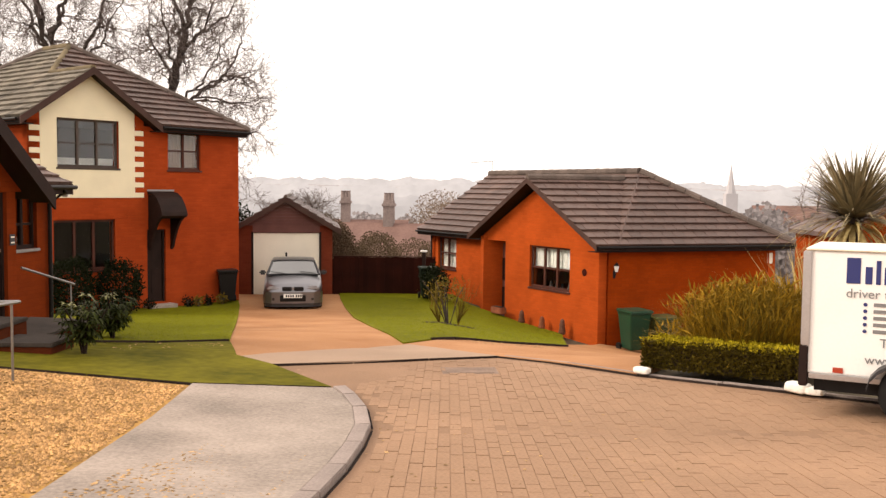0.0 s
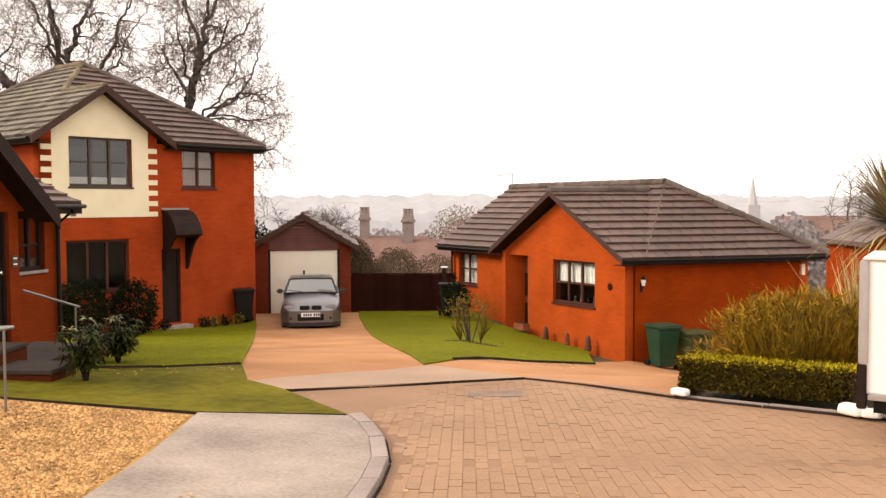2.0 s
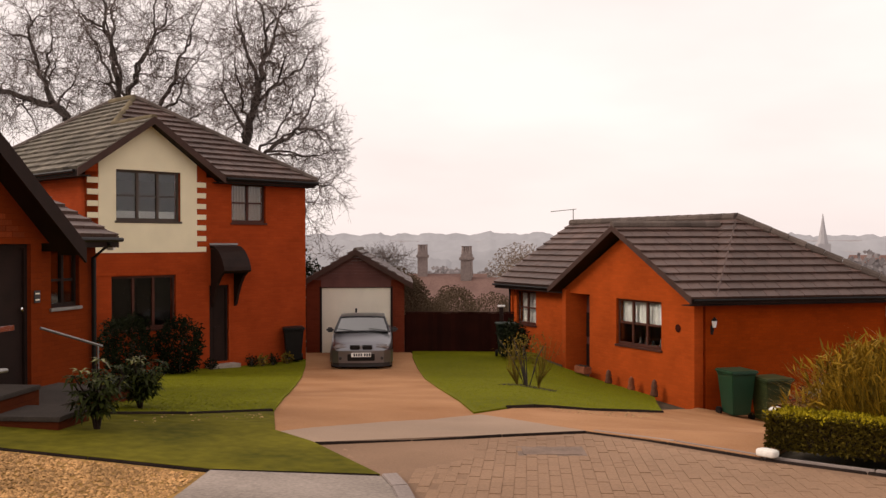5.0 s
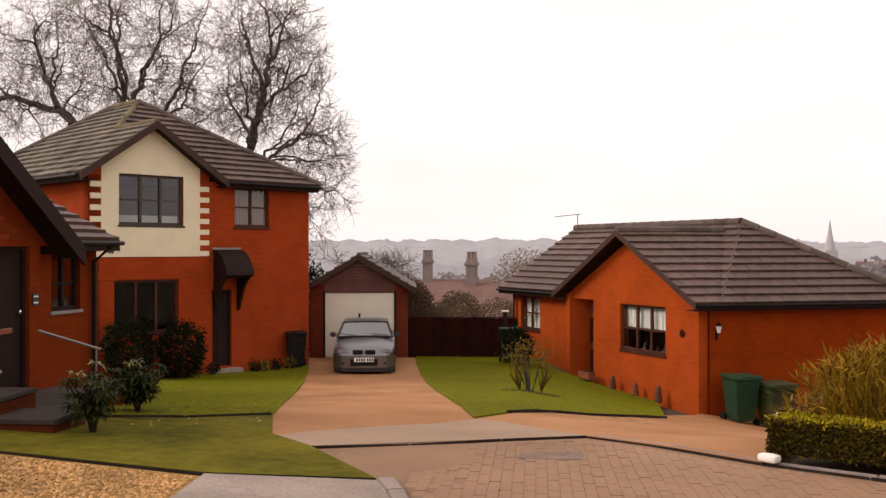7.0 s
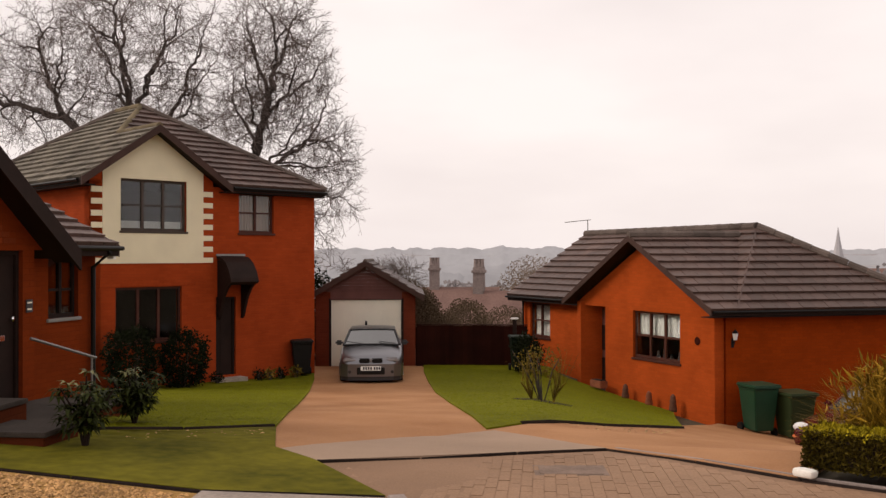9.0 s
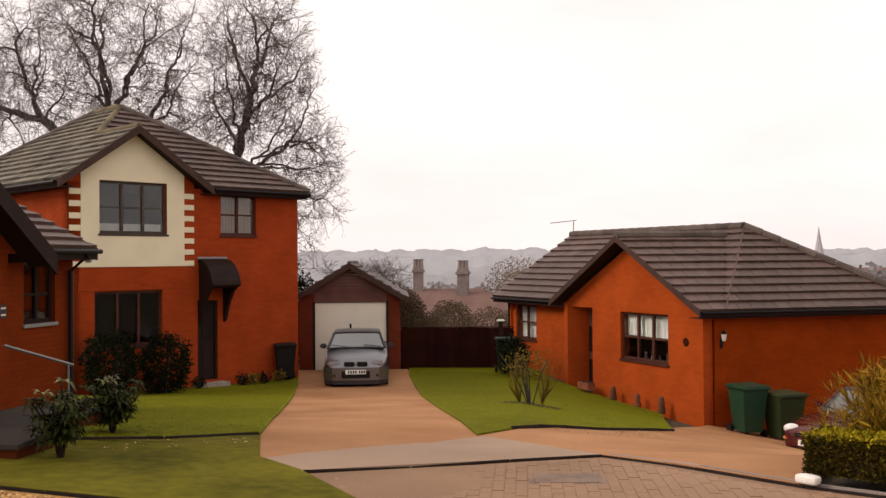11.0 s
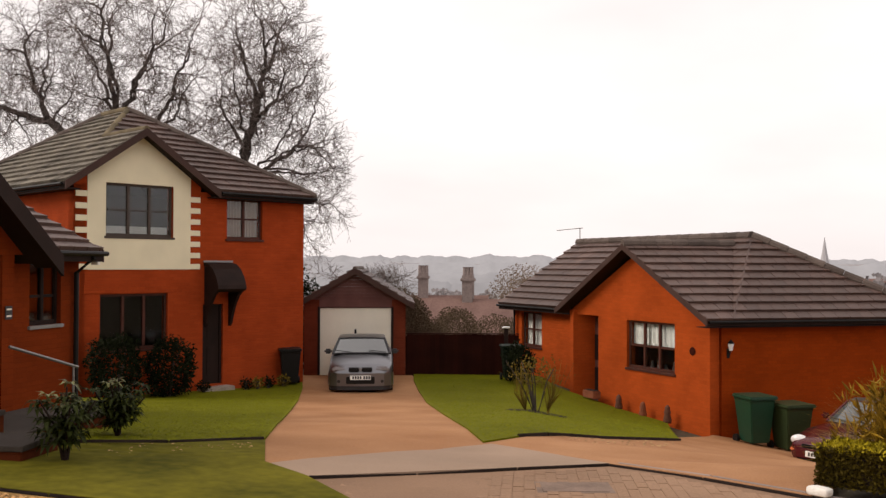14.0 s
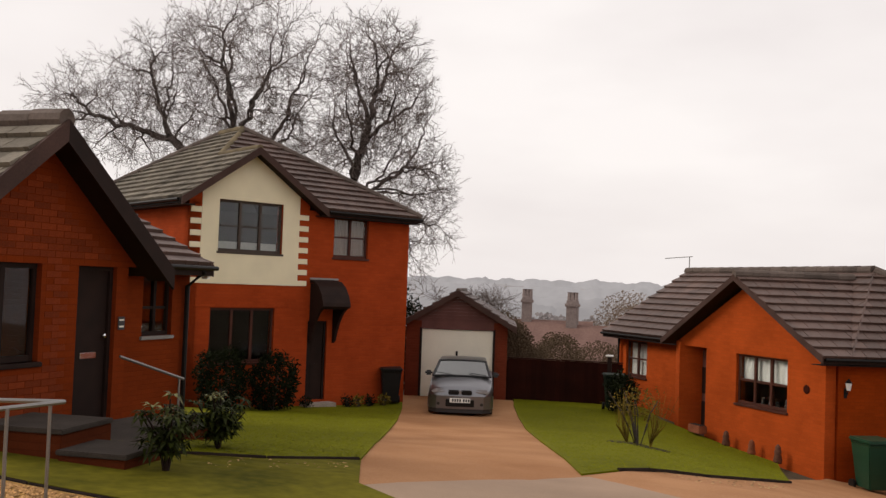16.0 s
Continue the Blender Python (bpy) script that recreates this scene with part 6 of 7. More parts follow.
def roadster(x, y, rz, z):
    c = thing("sports_car", x, y, z, rz, "maroon two-seat sports car with a dark soft top behind the hedge", "car")
    S = [(-1.93, 0.5, 0.3, 0.5, 0.55), (-1.86, 0.66, 0.22, 0.58, 0.64), (-1.65, 0.77, 0.18, 0.64, 0.7), (-1.2, 0.81, 0.17, 0.74, 0.8), (-0.7, 0.8, 0.17, 0.79, 0.86), (0.2, 0.8, 0.17, 0.82, 0.87), (0.9, 0.82, 0.17, 0.85, 0.9), (1.5, 0.8, 0.2, 0.82, 0.88), (1.85, 0.68, 0.28, 0.78, 0.82)]
    part("body", loft(B(), [section(*s) for s in S]), MAROON, c, smooth=True)
    def gh(y_, hw, z_):
        return [(hw, y_, z_), (hw * 0.6, y_ - 0.07, z_ + 0.015), (0, y_ - 0.1, z_ + 0.02), (-hw * 0.6, y_ - 0.07, z_ + 0.015), (-hw, y_, z_)]
    part("windscreen", loft(B(), [gh(-0.62, 0.68, 0.84), gh(-0.05, 0.56, 1.22)], False), CARGLASS, c, smooth=True)
    part("soft_top", loft(B(), [gh(-0.06, 0.58, 1.225), gh(0.25, 0.6, 1.26), gh(0.7, 0.58, 1.22), gh(1.15, 0.6, 0.9)], False), TRIM, c, "black fabric hood", smooth=True)
    part("header_rail", tube(B(), [(-0.57, -0.06, 1.22), (0, -0.15, 1.245), (0.57, -0.06, 1.22)], 0.022, 6), MAROON, c)
    for sx in (-1, 1):
        part("pillar", tube(B(), [(sx * 0.69, -0.63, 0.84), (sx * 0.57, -0.06, 1.22)], 0.025, 6), MAROON, c)
        part("side_window", prism(B(), [(sx * 0.7, -0.5, 0.86), (sx * 0.58, -0.03, 1.2), (sx * 0.6, 0.55, 1.2), (sx * 0.68, 0.75, 0.88)], (-sx * 0.02, 0, 0)), CARGLASS, c)
        part("door_mirror", box(B(), sx * 0.83 - 0.1, sx * 0.83 + 0.1, -0.5, -0.38, 0.86, 0.98, bevel=0.045), MAROON, c)
        bm = B()
        bmesh.ops.create_uvsphere(bm, u_segments=20, v_segments=10, radius=1, matrix=Matrix.Translation((sx * 0.56, -1.74, 0.6)) @ pose(0, 0, 0, -25, 0, sx * -18) @ Matrix.Diagonal((0.165, 0.1, 0.1, 1)))
        part("headlight", bm, LAMPGLASS, c, smooth=True)
        part("indicator", box(B(), sx * 0.58 - 0.09, sx * 0.58 + 0.09, -1.9, -1.8, 0.4, 0.46, bevel=0.02), AMBER, c)
        for yy in (-1.18, 1.2):
            wheel(c, sx * 0.7, yy, 0.29)
    part("grille", box(B(), -0.4, 0.4, -1.97, -1.85, 0.5, 0.57, bevel=0.03), BLACKP, c)
    boxed("badge", CHROME, c, -0.05, 0.05, -1.985, -1.95, 0.49, 0.58, bevel=0.015)
    part("air_intake", box(B(), -0.5, 0.5, -1.96, -1.8, 0.2, 0.28, bevel=0.02), BLACKP, c)
    plate(c, -1.985, 0.4)
    boxed("tax_disc", WHITE, c, 0.47, 0.55, -0.6, -0.595, 0.9, 0.98)
    for sx in (-1, 1):
        part("wiper", tube(B(), [(sx * 0.3 + 0.25, -0.7, 0.88), (sx * 0.3 - 0.3, -0.62, 0.93)], 0.012, 5), BLACKP, c)
    return c


roadster(7.0, 22.5, -50, G(6.6, 22.1) + 0.02)

# box trailer
TRX, TRY = 3.56, 9.0
tr = thing("box_trailer", TRX, TRY, G(TRX + 1, TRY - 0.6), -27, "white box trailer with driving school lettering on its side", "trailer")
boxed("body", WHITE, tr, 0.03, 2.75, 0.0, 1.25, 0.4, 1.56, bevel=0.015)
boxed("roof_trim", WHITEP, tr, 0.0, 2.78, -0.02, 1.27, 1.565, 1.59, bevel=0.01)
boxed("corner_post", ALLOY, tr, -0.02, 0.06, -0.025, 0.05, 0.66, 1.56, bevel=0.01, label="pale aluminium corner post")
boxed("tail_post", BROWN, tr, -0.03, 0.05, -0.03, 0.05, 0.27, 0.66, bevel=0.01, label="dark brown lower corner post")
boxed("bottom_rail", ALLOY, tr, 0.06, 2.75, -0.02, 0.02, 0.35, 0.4, bevel=0.006)
boxed("chassis", BLACKP, tr, 0.1, 2.7, 0.1, 1.15, 0.22, 0.36)
boxed("reflector", REDLENS, tr, 0.27, 0.36, -0.012, 0.0, 0.42, 0.47)
for xx in (0.95, 1.55):
    wheel_ = part("wheel", lathe(B(), [(0.16, -0.08), (0.27, -0.08), (0.285, -0.05), (0.285, 0.05), (0.27, 0.08), (0.16, 0.08)], 28, m=Matrix.Translation((xx, -0.06, 0.285)) @ pose(0, 0, 0, 90, 0, 0)), TYRE, tr, smooth=True)
    part("rim", lathe(B(), [(0.03, 0.02), (0.17, 0.0), (0.17, -0.03), (0.03, -0.03)], 20, m=Matrix.Translation((xx, -0.13, 0.285)) @ pose(0, 0, 0, 90, 0, 0)), ALLOY, wheel_)
bm = B()
arc = [(1.25 - 0.68 * math.cos(t), 0.3 + 0.34 * math.sin(t)) for t in np.linspace(0.0, math.pi, 13)]
for (xa, za_), (xb, zb_) in zip(arc, arc[1:]):
    prism(bm, [(xa, -0.2, za_), (xb, -0.2, zb_), (xb, -0.2, zb_ + 0.035), (xa, -0.2, za_ + 0.035)], (0, 0.24, 0))
part("mudguard", bm, TRIM, tr, "dark mudguard over the wheels")


def lettering(text, x, z, size, material, parent, y=-0.006):
    cu = bpy.data.curves.new("lettering", "FONT")
    cu.body, cu.size, cu.extrude = text, size, 0.001
    tmp = new("tmp_text", cu)
    me = bpy.data.meshes.new_from_object(tmp.evaluated_get(bpy.context.evaluated_depsgraph_get()))
    bpy.data.objects.remove(tmp)
    me.materials.clear()
    me.materials.append(material)
    o = new("lettering", me)
    o.parent = parent
    o.matrix_local = pose(x, y, z, 90, 0, 0)
    return o


# plain shapes for the maker's sign, then the readable words
for k, (a, w, h) in enumerate(((0.36, 0.12, 0.24), (0.52, 0.06, 0.16), (0.61, 0.04, 0.22), (0.68, 0.13, 0.16), (0.84, 0.13, 0.16), (1.0, 0.12, 0.16), (1.16, 0.06, 0.22))):
    boxed("sign_shape", INKBLUE, tr, a, a + w, -0.006, 0.0, 1.27, 1.27 + h, bevel=0.002)
lettering("driver training", 0.36, 1.14, 0.12, INKGREY, tr)
for i in range(5):
    part("bullet", lathe(B(), [(0.018, 0), (0.018, 0.005)], 12, m=Matrix.Translation((0.53, 0, 1.08 - i * 0.062)) @ pose(0, 0, 0, 90, 0, 0)), INKBLUE, tr)
    for k in range(3):
        boxed("bar", INKGREY, tr, 0.6 + k * 0.2, 0.76 + k * 0.2, -0.005, 0.0, 1.065 - i * 0.062, 1.098 - i * 0.062)
lettering("Tel.", 0.66, 0.69, 0.12, INKGREY, tr)
for k in range(5):
    boxed("bar", INKGREY, tr, 0.98 + k * 0.11, 1.06 + k * 0.11, -0.005, 0.0, 0.69, 0.78)
lettering("www.", 0.54, 0.53, 0.12, INKGREY, tr)
for k in range(5):
    boxed("bar", INKGREY, tr, 0.98 + k * 0.16, 1.1 + k * 0.16, -0.005, 0.0, 0.53, 0.6)

# ---- the valley and the far side ----
def far_house(x, y, z, w, d, h, rz, pitch, chim, label, wall=None, roof=None):
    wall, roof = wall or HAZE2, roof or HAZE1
    e = thing("distant_house", x, y, z, rz, label, "house", "roofs in the valley")
    boxed("wall", wall, e, -w / 2, w / 2, 0, d, -3, h)
    for sy, y0 in ((1, -0.2), (-1, d + 0.2)):
        part("roof", prism(B(), [(-w / 2 - 0.2, y0, h), (w / 2 + 0.2, y0, h), (w / 2 + 0.2, d / 2, h + pitch), (-w / 2 - 0.2, d / 2, h + pitch)], (0, 0, -0.15)), roof, e)
    for s in (-1, 1):
        part("gable", prism(B(), [(s * w / 2, 0, h), (s * w / 2, d, h), (s * w / 2, d / 2, h + pitch - 0.1)], (-s * 0.2, 0, 0)), wall, e)
    for k in range(3):
        wn_ = boxed("window", WHITE, e, -w / 2 + (k + 0.3) * w / 3, -w / 2 + (k + 0.65) * w / 3, -0.05, 0.02, h - 1.9, h - 0.7)
        boxed("pane", CARGLASS, wn_, -w / 2 + (k + 0.33) * w / 3, -w / 2 + (k + 0.62) * w / 3, -0.06, -0.052, h - 1.85, h - 0.75)
    for cx in chim:
        ch = boxed("chimney", wall, e, cx - 0.34, cx + 0.34, d / 2 - 0.35, d / 2 + 0.35, h + pitch - 1.0, h + pitch + 1.5, bevel=0.03)
        boxed("corbel", HAZE2, ch, cx - 0.42, cx + 0.42, d / 2 - 0.43, d / 2 + 0.43, h + pitch + 1.1, h + pitch + 1.3, bevel=0.03)
        boxed("flashing", WHITE, ch, cx - 0.45, cx + 0.45, d / 2 - 0.5, d / 2 - 0.36, h + pitch - 0.75, h + pitch - 0.6)
        for k in range(3):
            part("chimney_pot", lathe(B(), [(0.13, 0), (0.11, 0.45), (0.14, 0.5)], 10, m=Matrix.Translation((cx - 0.22 + 0.22 * k, d / 2, h + pitch + 1.5))), HAZE2, ch)
    return e


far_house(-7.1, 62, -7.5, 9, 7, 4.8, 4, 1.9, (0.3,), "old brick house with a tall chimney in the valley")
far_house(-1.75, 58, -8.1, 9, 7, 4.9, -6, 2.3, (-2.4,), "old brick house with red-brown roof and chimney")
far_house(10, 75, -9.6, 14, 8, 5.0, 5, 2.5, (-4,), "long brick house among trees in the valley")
far_house(19.9, 32.6, -2.5, 3.6, 7, 2.6, 90, 1.75, (), "orange brick house with a brown tiled roof beyond the bungalow", BRICK_SIDE, TILE)
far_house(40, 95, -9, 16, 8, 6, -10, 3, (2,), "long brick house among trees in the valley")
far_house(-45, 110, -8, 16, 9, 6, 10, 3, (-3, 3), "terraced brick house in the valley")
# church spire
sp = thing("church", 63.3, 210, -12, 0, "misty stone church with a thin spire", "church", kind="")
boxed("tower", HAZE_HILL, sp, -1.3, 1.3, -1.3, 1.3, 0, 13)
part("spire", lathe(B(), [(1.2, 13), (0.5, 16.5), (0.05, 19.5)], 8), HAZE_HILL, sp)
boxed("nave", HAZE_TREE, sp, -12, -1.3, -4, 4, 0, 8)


def wood(name, n, area, hmin, hmax, material, seed, label, size=0.5, per=90):
    """A far wood of many uneven clumpy crowns, one mesh."""
    r = random.Random(seed)
    verts, faces = [], []
    for i in range(n):
        x, y = r.uniform(area[0], area[1]), r.uniform(area[2], area[3])
        h = r.uniform(hmin, hmax)
        z = G(x, y) + (noise.noise(Vector((x, y, 0)) * 0.004) * 9 if y > 300 else 0)
        rx = h * r.uniform(0.3, 0.5)
        for k in range(per):
            d = Vector((r.gauss(0, 1), r.gauss(0, 1), r.gauss(0, 1))).normalized() * r.uniform(0.3, 1) ** 0.5
            p = Vector((x + d.x * rx, y + d.y * rx, z + h * 0.55 + d.z * h * 0.45))
            s = h * size * r.uniform(0.08, 0.2)
            t_ = r.uniform(0, 3.14)
            a, b_ = Vector((math.cos(t_), r.gauss(0, 0.25), math.sin(t_))) * s, Vector((-math.sin(t_), r.gauss(0, 0.25), math.cos(t_))) * s
            b = len(verts)
            verts += [tuple(p + a), tuple(p + b_), tuple(p - a), tuple(p - b_)]
            faces.append((b, b + 1, b + 2, b + 3))
    o = raw(name, verts, faces, material)
    return tagged(o, label, "trees", kind="stuff")


def mist_ridge(dist, top, amp, bump, seed, material, label):
    """A far wooded ridge with a treetop outline, as wide as the view."""
    n = 700
    bm_ = B()
    prev = None
    for i in range(n + 1):
        x = (i / n - 0.5) * dist * 2.6
        u = Vector((x / dist * 4, seed, 0))
        z = top + amp * noise.noise(u) + bump * (noise.noise(u * 14) + 0.7 * abs(noise.noise(u * 40)) + 0.4 * noise.noise(u * 90)) - 0.006 * max(0.0, x)
        cur = [bm_.verts.new((x, dist - 40, -40)), bm_.verts.new((x, dist - 6, z * 0.5 - 4)), bm_.verts.new((x, dist, z))]
        if prev:
            bm_.faces.new((prev[0], cur[0], cur[1], prev[1]))
            bm_.faces.new((prev[1], cur[1], cur[2], prev[2]))
        prev = cur
    return tagged(obj("backdrop", bm_, material, smooth=True), label, "hillside", kind="structure")


# Mist on these ridges is only their pale colours.
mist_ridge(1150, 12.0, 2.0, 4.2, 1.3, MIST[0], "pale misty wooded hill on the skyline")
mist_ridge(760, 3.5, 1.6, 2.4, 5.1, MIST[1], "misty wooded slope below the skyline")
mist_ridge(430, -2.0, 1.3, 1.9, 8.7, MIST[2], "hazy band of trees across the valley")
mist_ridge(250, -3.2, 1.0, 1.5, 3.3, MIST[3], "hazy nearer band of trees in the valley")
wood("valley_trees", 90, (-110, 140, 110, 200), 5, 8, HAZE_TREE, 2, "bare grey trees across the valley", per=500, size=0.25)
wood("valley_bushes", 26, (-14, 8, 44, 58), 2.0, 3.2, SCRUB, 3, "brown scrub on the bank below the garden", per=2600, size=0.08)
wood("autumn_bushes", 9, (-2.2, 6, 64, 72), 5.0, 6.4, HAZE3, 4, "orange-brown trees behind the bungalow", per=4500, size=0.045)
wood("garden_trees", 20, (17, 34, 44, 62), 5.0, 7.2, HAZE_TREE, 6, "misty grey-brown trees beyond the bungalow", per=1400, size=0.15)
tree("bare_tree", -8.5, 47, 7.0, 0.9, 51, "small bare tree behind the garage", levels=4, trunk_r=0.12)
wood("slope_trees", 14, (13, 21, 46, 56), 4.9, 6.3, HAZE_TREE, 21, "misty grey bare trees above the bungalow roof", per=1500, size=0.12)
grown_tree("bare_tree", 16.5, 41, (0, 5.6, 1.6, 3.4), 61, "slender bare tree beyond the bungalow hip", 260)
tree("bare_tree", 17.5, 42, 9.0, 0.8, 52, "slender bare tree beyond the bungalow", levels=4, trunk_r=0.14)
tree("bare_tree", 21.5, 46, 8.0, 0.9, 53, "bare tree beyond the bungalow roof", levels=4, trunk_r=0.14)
wood("bank_bushes", 6, (-5.7, -4.3, 35.5, 38), 2.5, 3.0, SCRUB, 13, "tall brown bushes behind the fence", per=6000, size=0.055)
wood("low_bushes", 5, (-4.2, -2.9, 36, 38), 1.4, 1.9, SCRUB, 14, "low brown bushes behind the fence", per=4500, size=0.06)
crown_tree("bare_tree", -7.2, 50, (-7.2, 50, -1.8), [(-7.2, 50, -0.2, 1.5, 1.3, 1.5, 1.0)], 190, 17, "small bare tree behind the garage roof")
# low plants along the foot of the house front
for k, lx in enumerate((-2.2, -1.85, -1.5, -1.0, -3.45)):
    w = Matrix.Translation((-6.24, 28.6, 0)) @ RX(52) @ Vector((lx, -0.45, 0))
    shrub("bedding_plant", w.x, w.y, 0.17, 0.17, 0.16, 0.14, 160, 0.08, (LEAF_B,) if k % 2 else (LEAF_D,), "low brown-green plant along the house wall", 200 + k, 0.4, "plant", 0.045)
dk = shrub("conifer", -7.5, 33.5, 0.7, 0.7, 1.6, 1.5, 3500, 0.14, (LEAF_D,), "dark evergreen between house and garage", 91, 0.2, "bush", 0.0, 0.25, 0.5)
# Added dark clump: stands in for the shadow beside the bin.
shrub("bush", -0.2, 28.9, 0.42, 0.4, 0.55, 0.5, 1600, 0.1, (LEAF_D,), "added clump of dark leaves standing for the shadow by the bungalow corner", 93, 0.4, "bush", 0.1)

# ---- loose cover on the ground: gravel, leaves, grass ----
def inside(p, poly):
    c = False
    for i in range(len(poly)):
        (x0, y0), (x1, y1) = poly[i], poly[i - 1]
        if (y0 > p[1]) != (y1 > p[1]) and p[0] < (x1 - x0) * (p[1] - y0) / (y1 - y0) + x0:
            c = not c
    return c


def scatter(name, poly, n, size, material, lift, seed, label, category, flat=0.5):
    """Loose chips strewn over a stretch of ground."""
    r = random.Random(seed)
    x0, x1 = min(p[0] for p in poly), max(p[0] for p in poly)
    y0, y1 = min(p[1] for p in poly), max(p[1] for p in poly)
    verts, faces = [], []
    k = 0
    while k < n:
        x, y = r.uniform(x0, x1), r.uniform(y0, y1)
        if not inside((x, y), poly):
            continue
        k += 1
        s = size * r.uniform(0.5, 1.4)
        a = r.uniform(0, 6.28)
        u, v = Vector((math.cos(a), math.sin(a), r.uniform(-0.3, 0.3))) * s, Vector((-math.sin(a), math.cos(a), r.uniform(-0.3, 0.3))) * s * r.uniform(0.5, 0.9)
        c = Vector((x, y, G(x, y) + lift))
        b = len(verts)
        verts += [tuple(c - u), tuple(c - v), tuple(c + u), tuple(c + v), tuple(c + Vector((0, 0, s * flat)))]
        faces += [(b, b + 1, b + 4), (b + 1, b + 2, b + 4), (b + 2, b + 3, b + 4), (b + 3, b, b + 4)]
    return tagged(raw(name, verts, faces, material), label, category, kind="stuff")


scatter("gravel_stones", [(-2.5, 9.5), (-2.25, 5.0), (-6.5, 5.0), (-6.5, 10.1), (-4.74, 9.82)], 26000, 0.022, GRAVEL, 0.032, 1, "loose ochre gravel stones", "gravel", 0.6)
scatter("leaf_litter", [(-1.6, 7.2), (-0.85, 7.0), (-0.9, 5.2), (-2.2, 5.2)], 900, 0.019, LEAFDRY, 0.053, 2, "dry leaves blown onto the concrete", "leaf litter", 0.3)
scatter("leaf_litter", [(-0.4, 9.0), (2.0, 9.0), (2.0, 5.5), (-0.5, 5.5)], 70, 0.016, LEAFDRY, 0.004, 3, "dry leaves lying on the paving", "leaf litter", 0.3)
scatter("leaf_litter", [(-4.2, 11.9), (-3.0, 13.0), (-2.8, 12.5), (-3.8, 11.4)], 45, 0.017, LEAFDRY, 0.037, 4, "dry leaves along the lawn edge", "leaf litter", 0.3)
scatter("leaf_litter", [(0.4, 15.5), (2.5, 19.6), (2.8, 19.2), (0.9, 15.2)], 110, 0.025, LEAFDRY, 0.033, 5, "dry leaves along the bungalow lawn", "leaf litter", 0.3)


def turf(name, poly, n, material, lift, seed, label, h=0.05):
    r = random.Random(seed)
    x0, x1 = min(p[0] for p in poly), max(p[0] for p in poly)
    y0, y1 = min(p[1] for p in poly), max(p[1] for p in poly)
    verts, faces = [], []
    k = 0
    while k < n:
        x, y = r.uniform(x0, x1), r.uniform(y0, y1)
        if not inside((x, y), poly):
            continue
        k += 1
        a = r.uniform(0, 6.28)
        w = 0.012
        b = len(verts)
        z = G(x, y) + lift
        L = h * r.uniform(0.4, 1.2)
        lean = r.uniform(0.03, 0.08)
        verts += [(x - w * math.cos(a), y - w * math.sin(a), z), (x + w * math.cos(a), y + w * math.sin(a), z), (x - lean * math.sin(a), y + lean * math.cos(a), z + L)]
        faces.append((b, b + 1, b + 2))
    return tagged(raw(name, verts, faces, material), label, "grass", kind="stuff")


turf("grass", [(-5.5, 12.1), (-4.49, 12.0), (-3.7, 12.5), (-2.98, 13.5), (-6.0, 27.2), (-9.0, 23.0)], 26000, BLADE, 0.045, 1, "short green grass of the front lawn", 0.012)
turf("grass", [(-0.45, 14.4), (1.05, 17.1), (2.75, 20.6), (3.2, 25.2), (0.8, 29.2), (-3.3, 30.5), (-3.1, 29.3)], 26000, BLADE, 0.045, 2, "short green grass of the bungalow lawn", 0.012)

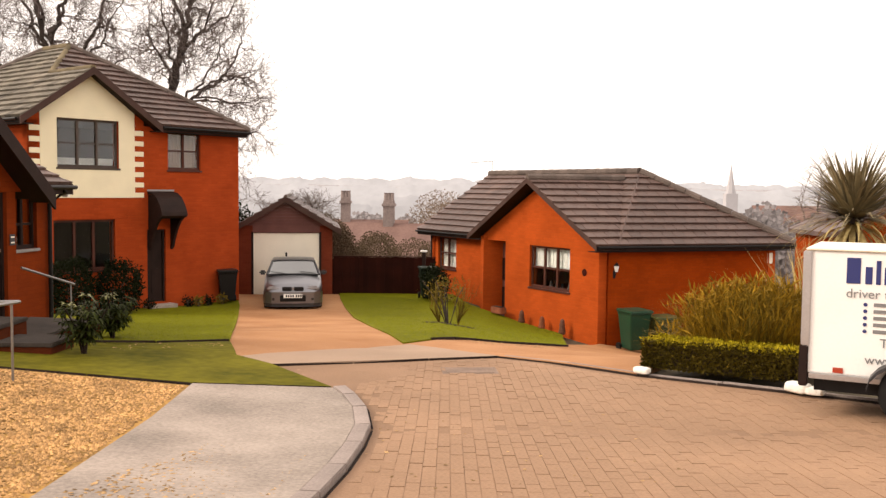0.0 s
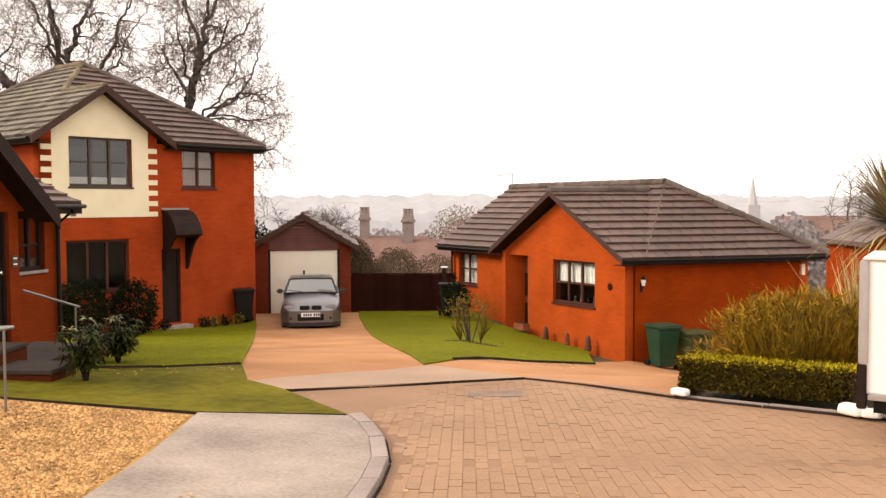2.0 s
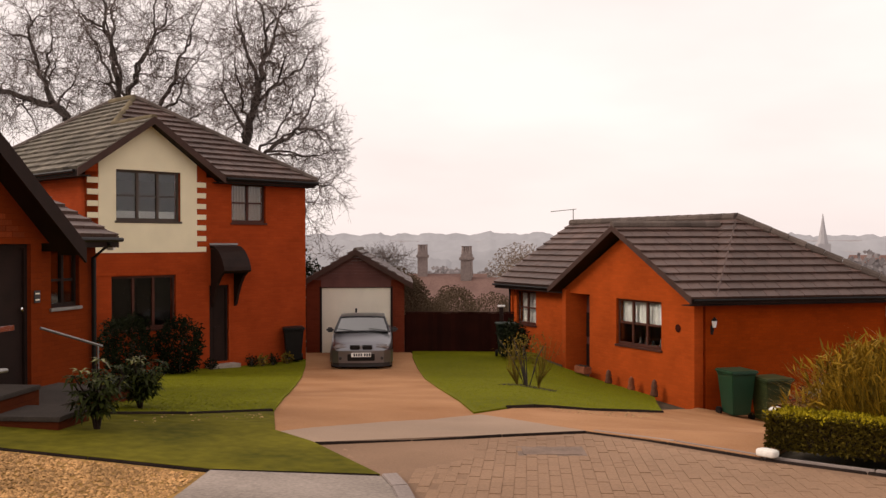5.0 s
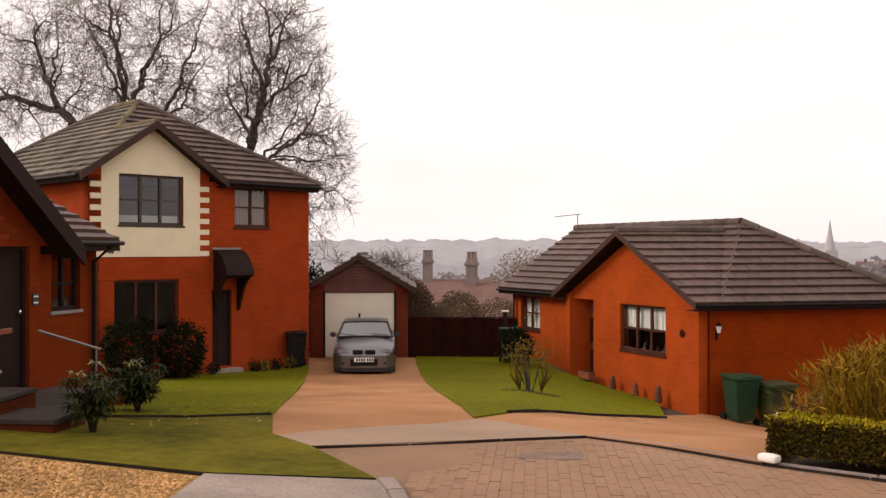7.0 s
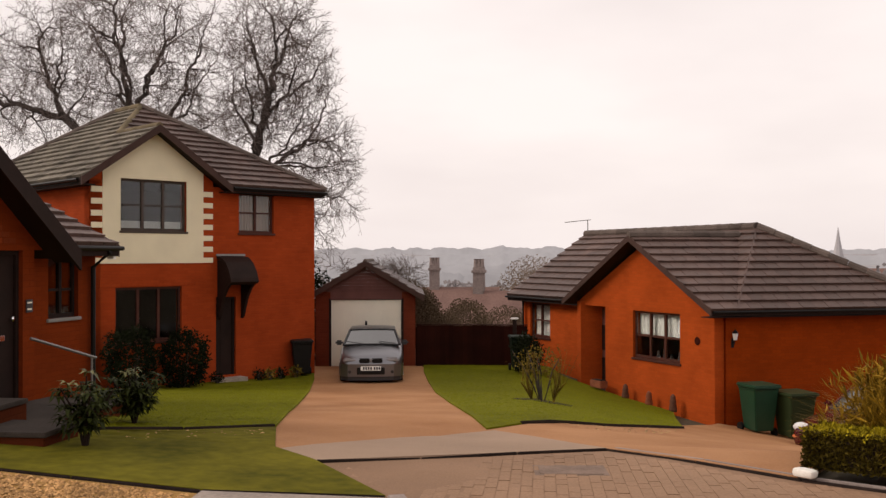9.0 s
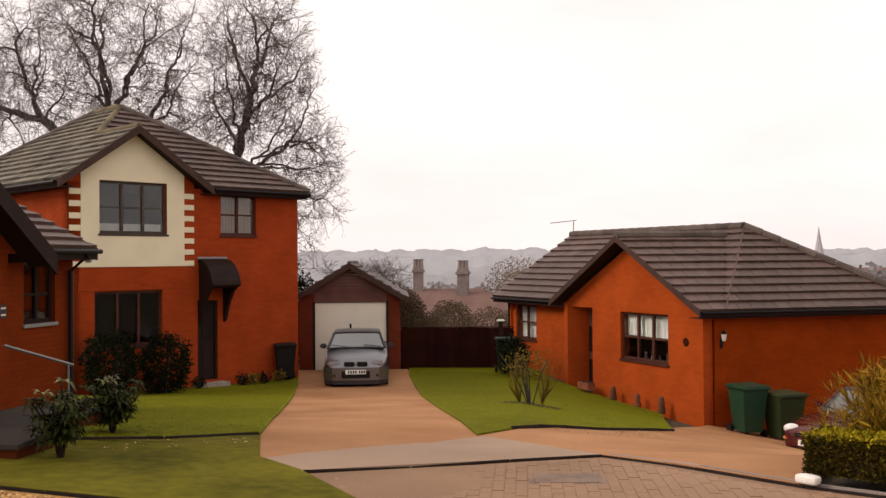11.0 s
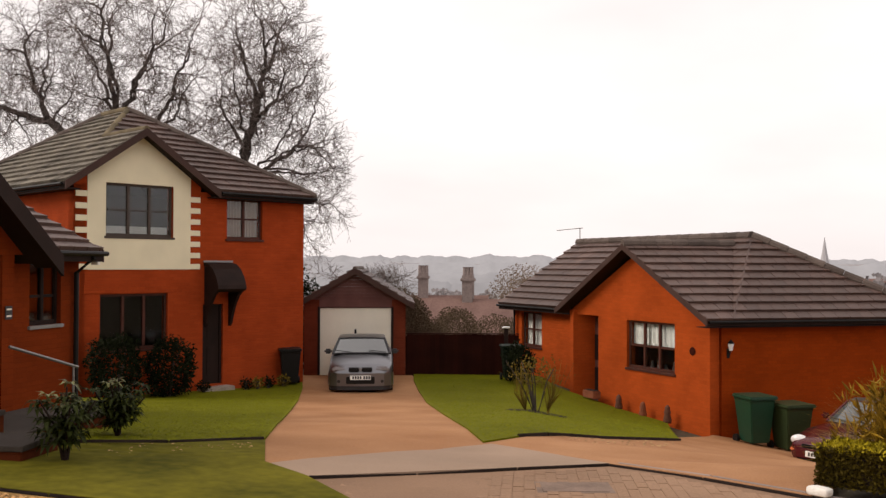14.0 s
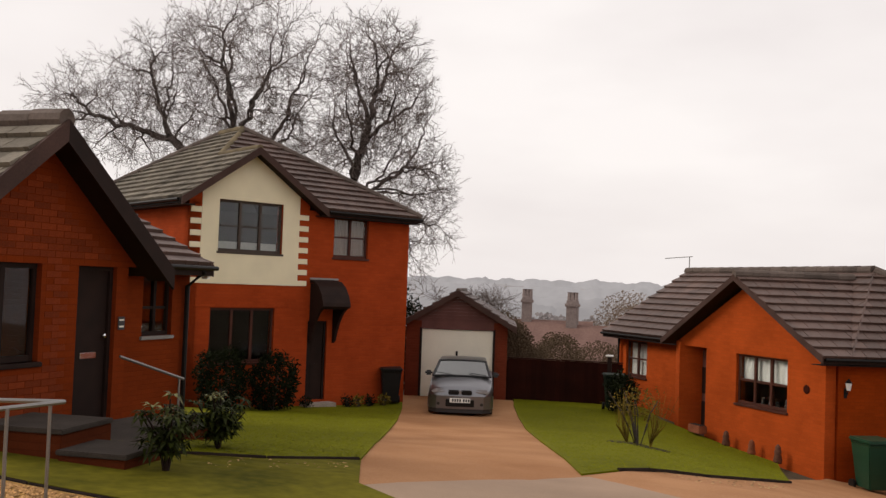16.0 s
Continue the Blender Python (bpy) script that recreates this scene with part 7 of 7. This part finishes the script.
# ---- block paving: columns of pavers running away down the slope ----
ROAD = [(-1.0, 3.1), (-0.76, 4.7), (-0.58, 5.84), (-0.5, 6.6), (-0.46, 7.4), (-0.46, 8.16), (-0.56, 8.9), (-0.72, 9.5), (-0.9, 9.95), (-1.88, 11.2), (0.86, 12.52), (2.41, 11.02), (8.5, 6.84), (9.3, 6.3), (9.3, 3.1)]
road = bpy.data.objects["road"]
pv, pf_ = [], []
near_blocks = []
col = 0
x = -2.0
while x < 7.0:
    y = 3.2 - (0.1 if col % 2 else 0)
    while y < 13.0:
        if all(inside(c, ROAD) for c in ((x + 0.01, y + 0.01), (x + 0.09, y + 0.01), (x + 0.01, y + 0.19), (x + 0.09, y + 0.19))):
            if 0.1 < x < 1.35 and 5.6 < y < 8.0 and len(near_blocks) < 300:
                near_blocks.append((x, y))
            else:
                b = len(pv)
                dz = random.uniform(-0.003, 0.003)
                g = 0.002
                for xx, yy in ((x + g, y + g), (x + 0.1 - g, y + g), (x + 0.1 - g, y + 0.2 - g), (x + g, y + 0.2 - g)):
                    z = G(xx, yy) + dz
                    pv += [(xx, yy, z), (xx, yy, z - 0.028)]
                pf_ += [(b, b + 2, b + 4, b + 6), (b, b + 1, b + 3, b + 2), (b + 2, b + 3, b + 5, b + 4), (b + 4, b + 5, b + 7, b + 6), (b + 6, b + 7, b + 1, b)]
        y += 0.2
    x += 0.1
    col += 1
pav = raw("pavers", pv, pf_, PAVER, road)
pav["kind"] = "stuff"
me = bpy.data.meshes.new("paver")
me.from_pydata([(0.002, 0.002, 0), (0.098, 0.002, 0), (0.098, 0.198, 0), (0.002, 0.198, 0), (0.002, 0.002, -0.028), (0.098, 0.002, -0.028), (0.098, 0.198, -0.028), (0.002, 0.198, -0.028)], [], [(0, 1, 2, 3), (0, 4, 5, 1), (1, 5, 6, 2), (2, 6, 7, 3), (3, 7, 4, 0)])
me.materials.append(PAVER)
for x, y in near_blocks:
    o = new("paver", me)
    o.parent = road
    o.matrix_local = pose(x, y, G(x, y) + random.uniform(-0.003, 0.003), math.degrees(math.atan2(G(x, y + 0.2) - G(x, y), 0.2)))

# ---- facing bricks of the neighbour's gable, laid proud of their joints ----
# Same light-dimmed red as the wall behind.
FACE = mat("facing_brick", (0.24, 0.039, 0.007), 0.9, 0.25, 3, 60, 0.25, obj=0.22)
nface = bpy.data.objects["neighbour_bungalow"]
me = bpy.data.meshes.new("brick")
me.from_pydata([(0, -0.006, 0), (0.215, -0.006, 0), (0.215, -0.006, 0.065), (0, -0.006, 0.065), (0, 0, 0), (0.215, 0, 0), (0.215, 0, 0.065), (0, 0, 0.065)], [], [(0, 1, 2, 3), (0, 4, 5, 1), (1, 5, 6, 2), (2, 6, 7, 3), (3, 7, 4, 0)])
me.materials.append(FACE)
count = 0
for rowi in range(50):
    z = NE + 0.9 - rowi * 0.075
    s = -2.7 - (0.1125 if rowi % 2 else 0)
    while s < 0.2:
        clear = all(s + 0.215 < h[0] - 0.06 or s > h[1] + 0.06 or z + 0.065 < h[2] - 0.08 or z > h[3] + 0.02 for h in (nwin, ndoor))
        under = z + 0.065 < NE + 1.15 - 0.85 * max(abs(s + 1.3), abs(s + 0.215 + 1.3)) if z > NE - 0.05 else True
        if clear and under and count < 300 and s + 0.215 < 0.2:
            o = new("brick", me)
            o.parent = nface
            o.matrix_local = pose(s, random.uniform(-0.0015, 0.0015), z)
            count += 1
        s += 0.225
